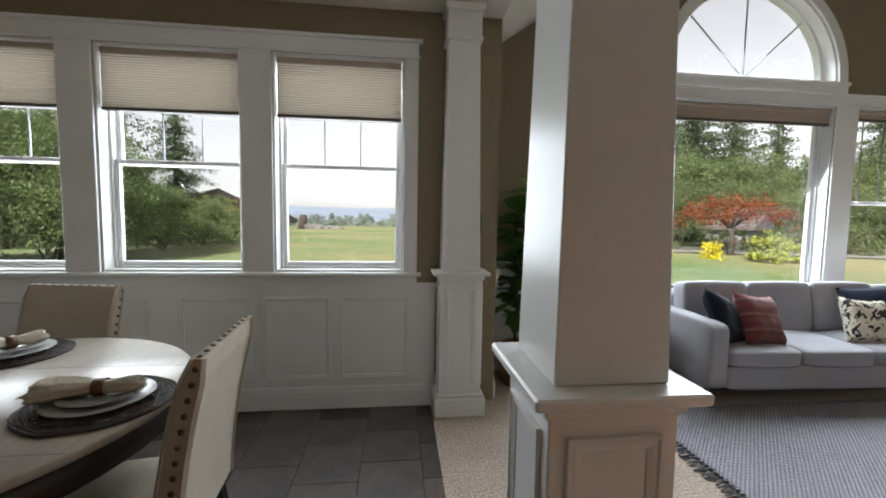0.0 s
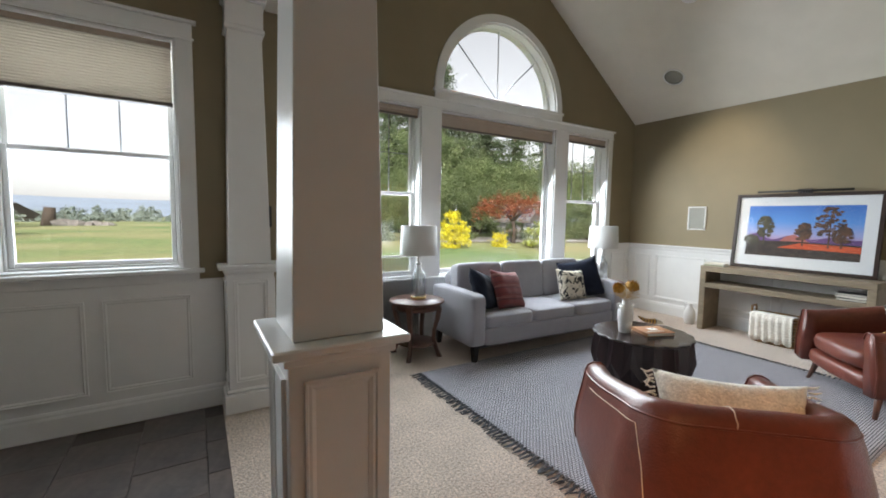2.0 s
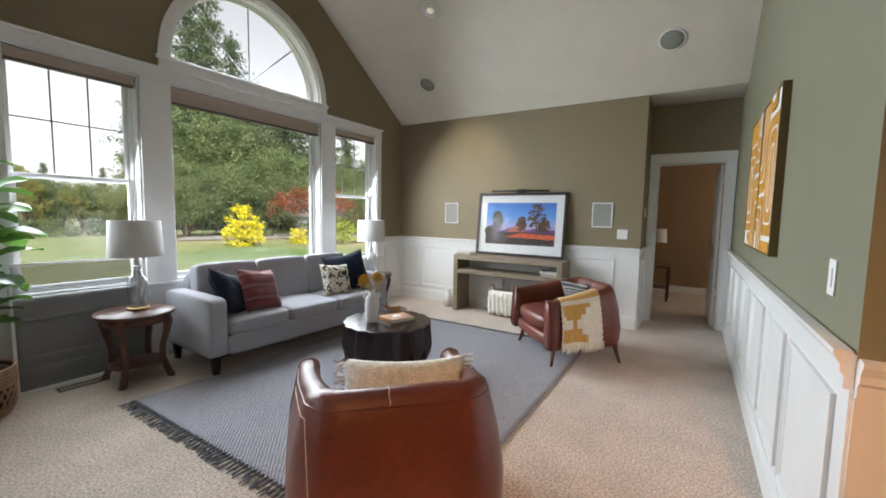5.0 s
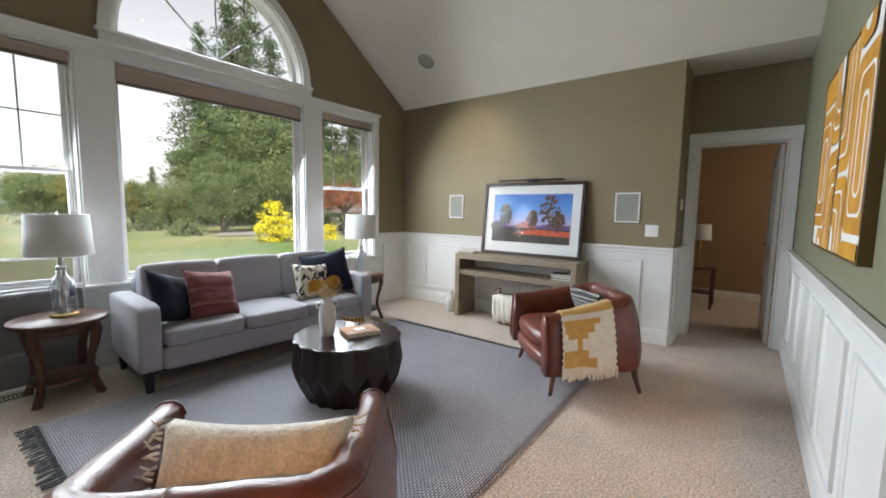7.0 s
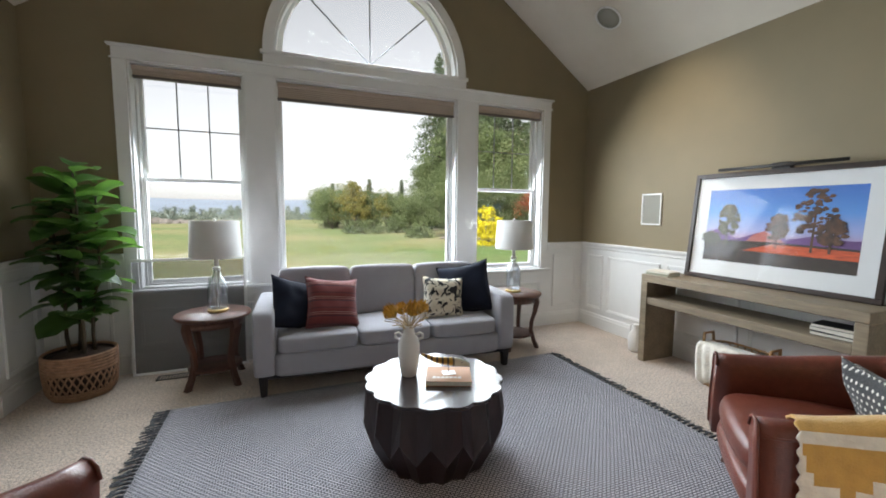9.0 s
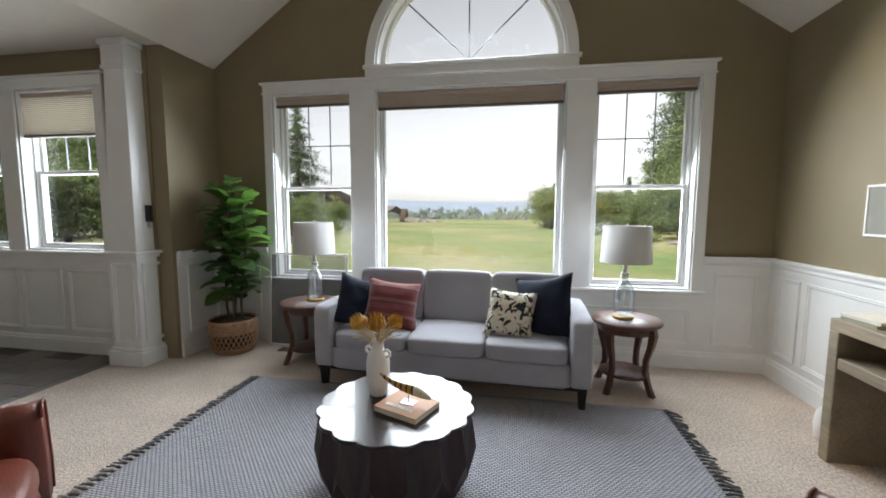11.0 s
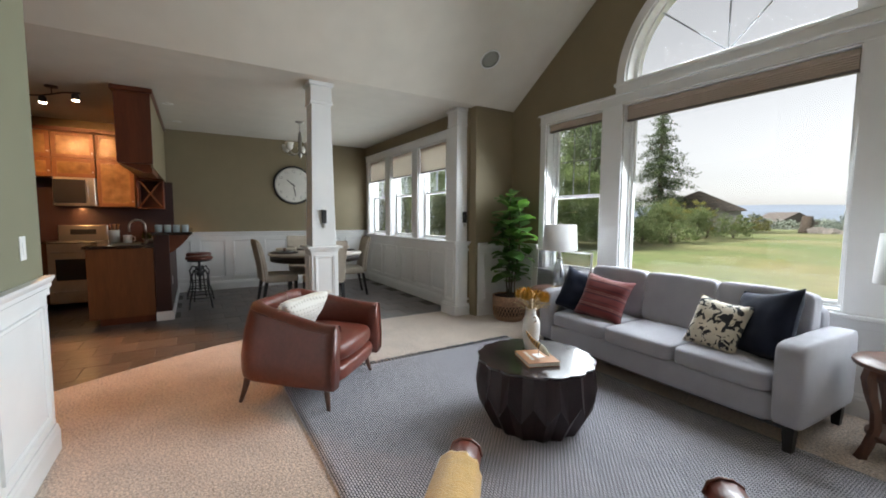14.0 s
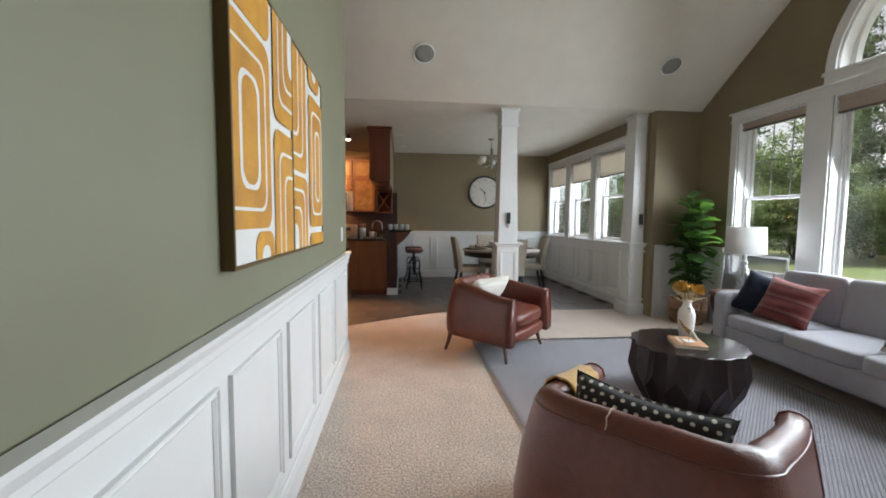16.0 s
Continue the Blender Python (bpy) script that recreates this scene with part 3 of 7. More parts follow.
# ---- living room ----
def rug_material():
    m = material("woven_rug", (0.30, 0.31, 0.34), 0.95, vary=0.06, scale=3, sheen=0.2)
    nt = m.node_tree
    p = nt.nodes["Principled BSDF"]
    tc = nt.nodes.new("ShaderNodeTexCoord")
    ck = nt.nodes.new("ShaderNodeTexBrick")
    ck.inputs["Scale"].default_value = 1.0
    ck.inputs["Brick Width"].default_value, ck.inputs["Row Height"].default_value, ck.inputs["Mortar Size"].default_value = 0.026, 0.0135, 0.0034
    ck.inputs["Color1"].default_value = (0.64, 0.615, 0.67, 1)
    ck.inputs["Color2"].default_value = (0.49, 0.48, 0.54, 1)
    ck.inputs["Mortar"].default_value = (0.045, 0.043, 0.055, 1)
    ck.inputs["Mortar Smooth"].default_value = 0.4
    nt.links.new(tc.outputs["Object"], ck.inputs["Vector"])
    nz = nt.nodes.new("ShaderNodeTexNoise")
    nz.inputs["Scale"].default_value = 2.5
    nt.links.new(tc.outputs["Object"], nz.inputs["Vector"])
    mx = nt.nodes.new("ShaderNodeMix")
    mx.data_type, mx.blend_type = "RGBA", "MULTIPLY"
    mx.inputs["Factor"].default_value = 0.25
    nt.links.new(ck.outputs["Color"], mx.inputs["A"])
    nt.links.new(nz.outputs["Fac"], mx.inputs["B"])
    nt.links.new(mx.outputs["Result"], p.inputs["Base Color"])
    b = nt.nodes.new("ShaderNodeBump")
    b.inputs["Strength"].default_value, b.inputs["Distance"].default_value = 0.6, 0.004
    nt.links.new(ck.outputs["Fac"], b.inputs["Height"])
    b.invert = True
    nt.links.new(b.outputs[0], p.inputs["Normal"])
    return m


M_RUG = rug_material()
M_FRINGE = material("charcoal_yarn", (0.075, 0.08, 0.095), 0.95, vary=0.6, scale=40, sheen=0.3)
RX0, RX1, RY0, RY1 = 2.02, 5.04, 0.53, 2.88
rug = thing("area_rug", "blue-grey flat-woven rug with dark fringed ends", "rug")
bm = bmesh.new()
nx, ny = 60, 48
top = [[bm.verts.new((RX0 + (RX1 - RX0) * i / nx, RY0 + (RY1 - RY0) * j / ny, 0.011 + 0.0015 * noise.noise(Vector((i * 0.35, j * 0.35, 3))))) for j in range(ny + 1)] for i in range(nx + 1)]
for i in range(nx):
    for j in range(ny):
        bm.faces.new((top[i][j], top[i + 1][j], top[i + 1][j + 1], top[i][j + 1]))
ed = bmesh.ops.extrude_edge_only(bm, edges=[e for e in bm.edges if e.is_boundary])
for v in [g for g in ed["geom"] if isinstance(g, bmesh.types.BMVert)]:
    v.co.z = 0.0
bmesh.ops.recalc_face_normals(bm, faces=bm.faces)
part("woven_field", bm, M_RUG, rug, smooth=True)
rf = random.Random(5)
for xe, s in ((RX0, -1), (RX1, 1)):
    bm = bmesh.new()
    y = RY0 + 0.01
    while y < RY1:
        k = rf.uniform(0.8, 1.2)
        tube(bm, [(xe - s * 0.012, y, 0.014), (xe + s * 0.012, y, 0.017)], [0.006, 0.009], 6)
        for q in range(2):
            a = y + rf.uniform(-0.014, 0.014)
            tube(bm, [(xe + s * 0.01, y, 0.015), (xe + s * 0.035 * k, a, 0.012), (xe + s * 0.075 * k, a + rf.uniform(-0.02, 0.02), 0.006)], [0.0055, 0.005, 0.003], 5)
        y += 0.034
    tagged(part("fringe", bm, M_FRINGE, rug, "knotted charcoal fringe"), kind="stuff")


def superbox(bm, c, size, bulge=0.012, n=10, p=6.0, crown=0.0):
    """A soft upholstered block: a rounded box with slightly bulging faces."""
    cx, cy, cz = c
    hx, hy, hz = (s / 2 for s in size)
    g = bmesh.ops.create_cube(bm, size=2.0)
    vs = g["verts"]
    es = list({e for v in vs for e in v.link_edges})
    bmesh.ops.subdivide_edges(bm, edges=es, cuts=n, use_grid_fill=True)
    for v in bm.verts:
        q = v.co.copy()
        k = (abs(q.x) ** p + abs(q.y) ** p + abs(q.z) ** p) ** (-1 / p)
        m = max(abs(q.x), abs(q.y), abs(q.z))
        q = q * (k * m)
        b = bulge * (1 - min(1, (abs(q.x * q.y) + abs(q.y * q.z) + abs(q.x * q.z)) / 1.5))
        up = crown * (1 - q.x ** 2) * (1 - q.y ** 2) if q.z > 0 else 0
        v.co = (cx + q.x * (hx + b * abs(q.x)), cy + q.y * (hy + b * abs(q.y)), cz + q.z * (hz + b * abs(q.z)) + up)


def cushion_part(name, c, size, mat, parent, p=7.0, bulge=0.01, n=10, crown=0.0, label=""):
    bm = bmesh.new()
    superbox(bm, c, size, bulge, n, p, crown)
    return part(name, bm, mat, parent, label, True)


# sofa: local x along it, back towards +y
sofa = thing("sofa", "light grey upholstered three-seat sofa on dark wood legs", "sofa", pose(3.555, 3.17, 0, 0, 0, -2.4))
SL, SD = 2.02, 0.80
M_SOFADARK = material("grey_underside", (0.05, 0.05, 0.055), 0.9)
cushion_part("front_frame", (0, -0.33, 0.235), (SL - 0.27, 0.12, 0.17), M_SOFA, sofa, 14, 0.003, 8)
cushion_part("base", (0, 0.03, 0.225), (SL - 0.28, 0.64, 0.13), M_SOFA, sofa, 14, 0.0, 6)
for s in (-1, 1):
    cushion_part("armrest", (s * (SL / 2 - 0.07), 0, 0.39), (0.145, SD, 0.48), M_SOFA, sofa, 12, 0.004, 12)
cushion_part("back_frame", (0, 0.335, 0.46), (SL - 0.285, 0.13, 0.62), M_SOFA, sofa, 12, 0.004, 10)
cw = (SL - 0.30) / 3
for i in range(3):
    x = (i - 1) * cw
    cushion_part("seat_cushion", (x, -0.075, 0.375), (cw - 0.004, 0.66, 0.125), M_SOFA, sofa, 9, 0.006, 12, 0.018)
    o = cushion_part("back_cushion", (0, 0, 0), (cw - 0.004, 0.15, 0.42), M_SOFA, sofa, 11, 0.008, 12)
    o.matrix_basis = pose(x, 0.195, 0.635, -9)
for x in (-SL / 2 + 0.06, SL / 2 - 0.06):
    for y in (-0.34, 0.34):
        bm = bmesh.new()
        ring_strip(bm, [[(x + s * a, y + s * b, z) for a, b in ((-1, -1), (1, -1), (1, 1), (-1, 1))] for s, z in ((0.020, 0.0), (0.03, 0.155))])
        part("leg", bm, M_BLACKWOOD, sofa, "dark wood leg")
boxes("leg_rail", [((-SL / 2 + 0.03, -0.37, 0.137), (SL / 2 - 0.03, -0.34, 0.158)), ((-SL / 2 + 0.03, 0.34, 0.137), (SL / 2 - 0.03, 0.37, 0.158))], M_BLACKWOOD, sofa)


def pillow(name, w, h, t, mat, m, label, group="", fringe=None, back=None):
    root = thing(name, label, "pillow", m, group)
    bm = bmesh.new()
    n = 18
    rr = random.Random(len(label) * 7 + 3)
    off = Vector((rr.uniform(0, 50), rr.uniform(0, 50), 0))

    def pt(i, j, s):
        u, v = -1 + 2 * i / n, -1 + 2 * j / n
        x = w / 2 * u * (1 - 0.10 * (1 - v * v))
        z = h / 2 * v * (1 - (0.13 if v > 0 else 0.07) * (1 - u * u))
        th = t / 2 * (max(0, 1 - u ** 4) ** 0.55) * (max(0, 1 - v ** 4) ** 0.55)
        th *= 1 + 0.18 * noise.noise(off + Vector((u * 2.2, v * 2.2, s * 3)))
        return (x, s * th, z)
    for s in (-1, 1):
        g = [[bm.verts.new(pt(i, j, s)) for j in range(n + 1)] for i in range(n + 1)]
        for i in range(n):
            for j in range(n):
                f = bm.faces.new((g[i][j], g[i + 1][j], g[i + 1][j + 1], g[i][j + 1]))
                f.material_index = 1 if (back and s > 0) else 0
    bmesh.ops.remove_doubles(bm, verts=bm.verts, dist=0.0005)
    bmesh.ops.recalc_face_normals(bm, faces=bm.faces)
    part("cover", bm, [mat, back] if back else mat, root, smooth=True)
    if fringe:
        bm = bmesh.new()
        for s in (-1, 1):
            for k in range(22):
                z = -h / 2 + h * (k + 0.5) / 22
                x = s * w / 2 * (1 - 0.05 * (1 - (2 * z / h) ** 2))
                tube(bm, [(x, 0, z), (x + s * 0.02, rr.uniform(-.01, .01), z + rr.uniform(-.012, .012)), (x + s * rr.uniform(0.03, 0.045), rr.uniform(-.015, .015), z + rr.uniform(-.025, .015))], [0.005, 0.0045, 0.002], 5)
        tagged(part("fringe", bm, fringe, root, "short cream tassels"), kind="stuff")
    else:
        bm = bmesh.new()
        pts = [pt(i, 0, 0) for i in range(n + 1)] + [pt(n, j, 0) for j in range(1, n + 1)] + [pt(i, n, 0) for i in range(n - 1, -1, -1)] + [pt(0, j, 0) for j in range(n - 1, 0, -1)]
        tube(bm, pts + [pts[0]], 0.0035, 5)
        part("piping", bm, mat, root, smooth=True)
    return root


def ramp_pattern(name, colors, make, rough=0.9, bump=0.3):
    """A fabric whose colours come from a pattern built by make(nt, coord) into a 0..1 value."""
    m = bpy.data.materials.new(name)
    m.use_nodes = True
    nt = m.node_tree
    p = nt.nodes["Principled BSDF"]
    p.inputs["Roughness"].default_value = rough
    p.inputs["Sheen Weight"].default_value = 0.2
    tc = nt.nodes.new("ShaderNodeTexCoord")
    val = make(nt, tc.outputs["Object"])
    r = nt.nodes.new("ShaderNodeValToRGB")
    r.color_ramp.interpolation = "CONSTANT"
    els = r.color_ramp.elements
    while len(els) < len(colors):
        els.new(0.5)
    for e, (pos, c) in zip(els, colors):
        e.position, e.color = pos, (*c, 1)
    nt.links.new(val, r.inputs[0])
    nt.links.new(r.outputs[0], p.inputs["Base Color"])
    nz = nt.nodes.new("ShaderNodeTexNoise")
    nz.inputs["Scale"].default_value = 350
    nt.links.new(tc.outputs["Object"], nz.inputs["Vector"])
    b = nt.nodes.new("ShaderNodeBump")
    b.inputs["Strength"].default_value, b.inputs["Distance"].default_value = bump, 0.005
    nt.links.new(nz.outputs["Fac"], b.inputs["Height"])
    nt.links.new(b.outputs[0], p.inputs["Normal"])
    return m


def math_node(nt, op, a, b=None):
    n = nt.nodes.new("ShaderNodeMath")
    n.operation = op
    for i, v in enumerate((a, b)):
        if v is None:
            continue
        if isinstance(v, (int, float)):
            n.inputs[i].default_value = v
        else:
            nt.links.new(v, n.inputs[i])
    return n.outputs[0]


def stripes(nt, co):
    s = nt.nodes.new("ShaderNodeSeparateXYZ")
    nt.links.new(co, s.inputs[0])
    return math_node(nt, "FRACT", math_node(nt, "ADD", math_node(nt, "MULTIPLY", s.outputs["Z"], 8.5), 0.35))


def floral(nt, co):
    n = nt.nodes.new("ShaderNodeTexNoise")
    n.inputs["Scale"].default_value, n.inputs["Detail"].default_value, n.inputs["Distortion"].default_value = 17, 1.0, 1.6
    nt.links.new(co, n.inputs["Vector"])
    return n.outputs["Fac"]


def dots(nt, co):
    s = nt.nodes.new("ShaderNodeSeparateXYZ")
    nt.links.new(co, s.inputs[0])
    row = math_node(nt, "MULTIPLY", s.outputs["Z"], 35.0)
    half = math_node(nt, "MULTIPLY", math_node(nt, "FLOOR", row), 0.5)
    fx = math_node(nt, "SUBTRACT", math_node(nt, "FRACT", math_node(nt, "ADD", math_node(nt, "MULTIPLY", s.outputs["X"], 29.0), half)), 0.5)
    fz = math_node(nt, "SUBTRACT", math_node(nt, "FRACT", row), 0.5)
    return math_node(nt, "SQRT", math_node(nt, "ADD", math_node(nt, "MULTIPLY", fx, fx), math_node(nt, "MULTIPLY", fz, fz)))


RED, CREAM, NAVY = (0.155, 0.026, 0.026), (0.62, 0.56, 0.45), (0.010, 0.013, 0.026)
M_REDSTRIPE = ramp_pattern("red_stripe_cloth", [(0, RED), (0.30, (0.05, 0.02, 0.03)), (0.36, RED), (0.44, (0.34, 0.20, 0.18)), (0.47, RED), (0.55, (0.36, 0.22, 0.20)), (0.58, RED), (0.80, (0.10, 0.018, 0.02)), (0.88, RED)], stripes)
M_FLORAL = ramp_pattern("floral_cloth", [(0, CREAM), (0.55, (0.018, 0.018, 0.022))], floral)
M_DOTS = ramp_pattern("dotted_cloth", [(0, (0.66, 0.64, 0.58)), (0.21, (0.018, 0.020, 0.022))], dots)
M_NAVY = material("navy_velvet", NAVY, 0.9, vary=0.3, scale=8, sheen=0.04, spec=0.2, bump=0.2, bump_scale=200)
M_CREAMKNIT = material("cream_knit", (0.72, 0.68, 0.60), 0.95, vary=0.12, scale=30, bump=0.7, bump_scale=70, fine=0.15)
PG = "throw pillows on the sofa"
pillow("throw_pillow", 0.42, 0.40, 0.16, M_NAVY, pose(2.83, 3.06, 0.615, -26, 17, 28), "navy velvet throw pillow leaning in the sofa corner", PG)
pillow("throw_pillow", 0.42, 0.40, 0.16, M_REDSTRIPE, pose(3.09, 3.02, 0.615, -26, 8, 12), "red striped woven throw pillow on the sofa", PG)
pillow("throw_pillow", 0.47, 0.46, 0.17, M_NAVY, pose(4.24, 3.07, 0.645, -20, -12, -30), "navy velvet throw pillow leaning on the sofa arm", PG)
pillow("throw_pillow", 0.36, 0.36, 0.14, M_FLORAL, pose(4.00, 3.00, 0.595, -24, 4, -10), "cream throw pillow with black floral print", PG)


M_DARKGLOSS = material("polished_espresso", (0.022, 0.012, 0.013), 0.22, vary=0.3, scale=8, coat=0.3, fine=0.15)


# coffee table: scalloped drum with pointed facets
def coffee_table(m):
    root = thing("coffee_table", "dark espresso faceted drum coffee table with scalloped top", "coffee table", m)
    n, r = 16, 0.372
    per = 6
    bm = bmesh.new()

    def rim(k, z, a):
        th = 2 * math.pi * k / (n * per)
        s = abs(math.cos(n * th / 2))
        return (a * (1 - 0.055 * (1 - s) ** 1.0) * math.cos(th), a * (1 - 0.055 * (1 - s)) * math.sin(th), z)
    prof = [(r - 0.01, 0.40), (r, 0.404), (r, 0.418), (r - 0.004, 0.42)]
    rings = [[rim(k, z, a) for k in range(n * per)] for a, z in prof]
    ring_strip(bm, rings)
    part("tabletop", bm, M_DARKGLOSS, root, "polished dark wood scalloped top")
    bm = bmesh.new()
    lv = [(r - 0.012, 0.399, 0), (r + 0.012, 0.24, 0), (r - 0.015, 0.13, 1), (r - 0.085, 0.0, 1)]
    rows = []
    for a, z, sh in lv:
        ring = []
        for k in range(2 * n):
            peak = (k + sh) % 2 == 0
            rad = a * (1.0 if peak else 0.915)
            if sh == 0 and z < 0.3:
                zz = z - (0.0 if peak else 0.09)
            else:
                zz = z
            th = math.pi * k / n
            ring.append(bm.verts.new((rad * math.cos(th), rad * math.sin(th), zz)))
        rows.append(ring)
    for a, b in zip(rows, rows[1:]):
        for k in range(2 * n):
            j = (k + 1) % (2 * n)
            if k % 2 == 0:
                bm.faces.new((a[k], a[j], b[j])), bm.faces.new((a[k], b[j], b[k]))
            else:
                bm.faces.new((a[k], a[j], b[k])), bm.faces.new((a[j], b[j], b[k]))
    bm.faces.new(rows[0]), bm.faces.new(rows[-1][::-1])
    bmesh.ops.recalc_face_normals(bm, faces=bm.faces)
    part("drum_body", bm, M_DARKWOOD, root)
    return root


coffee_table(pose(3.478, 1.825, 0.011))


# side tables and lamps
def side_table(m, r):
    root = thing("side_table", "round walnut side table with curved legs and lower shelf", "side table", m, "round side tables beside the sofa")
    turned("tabletop", [(r - 0.02, 0.508), (r - 0.006, 0.512), (r, 0.522), (r, 0.532), (r - 0.006, 0.54)], M_WALNUT, root, 40)
    turned("apron", [(r - 0.06, 0.45), (r - 0.055, 0.45), (r - 0.055, 0.5075), (r - 0.06, 0.5075)], M_WALNUT, root, 32)
    turned("lower_shelf", [(r - 0.085, 0.115), (r - 0.075, 0.12), (r - 0.075, 0.135), (r - 0.085, 0.14)], M_WALNUT, root, 32)
    for k in range(4):
        a = math.pi / 4 + k * math.pi / 2
        c, s = math.cos(a), math.sin(a)
        prof = [(r - 0.05, 0.505), (r - 0.04, 0.45), (r - 0.055, 0.36), (r - 0.085, 0.26), (r - 0.09, 0.17), (r - 0.06, 0.07), (r - 0.035, 0.015), (r - 0.03, 0.0)]
        bm = bmesh.new()
        w = [0.022, 0.024, 0.02, 0.017, 0.017, 0.018, 0.019, 0.021]
        rings = []
        for (q, z), h in zip(prof, w):
            rings.append([((q + i * h) * c - j * h * s, (q + i * h) * s + j * h * c, z) for i, j in ((-1, -1), (1, -1), (1, 1), (-1, 1))])
        ring_strip(bm, rings)
        bmesh.ops.recalc_face_normals(bm, faces=bm.faces)
        part("leg", bm, M_WALNUT, root)
    return root


def table_lamp(m):
    root = thing("table_lamp", "clear seeded glass bottle lamp with grey linen drum shade", "table lamp", m, "table lamps on the side tables")
    turned("base", [(0.072, 0), (0.076, 0.004), (0.076, 0.018), (0.07, 0.022)], M_BRASS, root, 28)
    bm = bmesh.new()
    prof = [(0.066, 0.0225), (0.071, 0.035), (0.073, 0.12), (0.071, 0.20), (0.06, 0.245), (0.036, 0.275), (0.026, 0.30), (0.026, 0.325), (0.022, 0.325), (0.022, 0.30), (0.032, 0.272), (0.055, 0.24), (0.066, 0.198), (0.068, 0.12), (0.066, 0.04), (0.05, 0.03)]
    lathe(bm, prof, 28)
    part("glass_body", bm, M_BOTTLE, root, "clear seeded glass body", True)
    rod("stem", [(0, 0, 0.0225), (0, 0, 0.44)], 0.0028, M_STEEL, root)
    turned("cap", [(0.02, 0.3255), (0.028, 0.327), (0.028, 0.345), (0.012, 0.352)], M_STEEL, root, 20)
    turned("socket", [(0.013, 0.3525), (0.016, 0.36), (0.016, 0.41), (0.012, 0.42)], M_STEEL, root, 16)
    bm = bmesh.new()
    lathe(bm, [(0.182, 0.425), (0.168, 0.70), (0.165, 0.70), (0.179, 0.425), (0.182, 0.425)], 48, cap=False)
    part("shade", bm, M_SHADEFAB, root, "grey-white linen drum shade", True)
    turned("finial", [(0.004, 0.69), (0.008, 0.70), (0.009, 0.712), (0.002, 0.722)], M_STEEL, root, 12)
    for k in range(3):
        a = 2 * math.pi * k / 3
        rod("spider", [(0.0, 0, 0.69), (0.165 * math.cos(a), 0.165 * math.sin(a), 0.69)], 0.002, M_STEEL, root, 5)
    return root


side_table(pose(2.235, 3.335, 0), 0.262)
side_table(pose(4.87, 3.235, 0), 0.252)
table_lamp(pose(2.265, 3.362, 0.54))
table_lamp(pose(4.85, 3.25, 0.54))


# leather tub chairs: local front is +y
TUB_FLARE, TUB_R = 0.04, 0.22


def tub_path(hw, back, front, r, n=10):
    """U-shaped plan from the front left, round the back, to the front right."""
    hb = hw - TUB_FLARE
    pts = [(-hw + (hw - hb) * (i / 8) ** 1.5, front - (front + back - r) * i / 8) for i in range(8)]
    pts += [(-hb + r + r * math.cos(radians(180 + 90 * i / n)), -back + r + r * math.sin(radians(180 + 90 * i / n))) for i in range(n + 1)]
    pts += [(-hb + r + (2 * hb - 2 * r) * i / 8, -back) for i in range(1, 8)]
    pts += [(-x, y) for x, y in reversed(pts[: 8 + n + 1])]
    return pts


TUB_W, TUB_BACK, TUB_FRONT = 0.455, 0.40, 0.40


def tub_section(y):
    """Cross section of the shell at depth y: (distance inwards, height) from the outer foot over the roll to the inner foot."""
    f = min(1.0, max(0.0, (TUB_FRONT - y) / (TUB_FRONT + TUB_BACK)))
    f = f * f * (3 - 2 * f)
    h = 0.588 + 0.115 * f
    lean = 0.045 + 0.035 * f
    return lean, h, [(0.022, 0.165), (0.004, 0.18), (-0.004, 0.22), (-0.006, 0.32), (0.25 * lean, h * 0.70), (0.66 * lean, h - 0.085), (0.84 * lean, h - 0.045), (lean, h - 0.016), (lean + 0.024, h), (lean + 0.056, h + 0.001), (lean + 0.082, h - 0.016), (lean + 0.092, h - 0.05), (lean + 0.086, h - 0.12), (lean + 0.075, 0.40), (lean + 0.075, 0.30), (0.10, 0.165)]


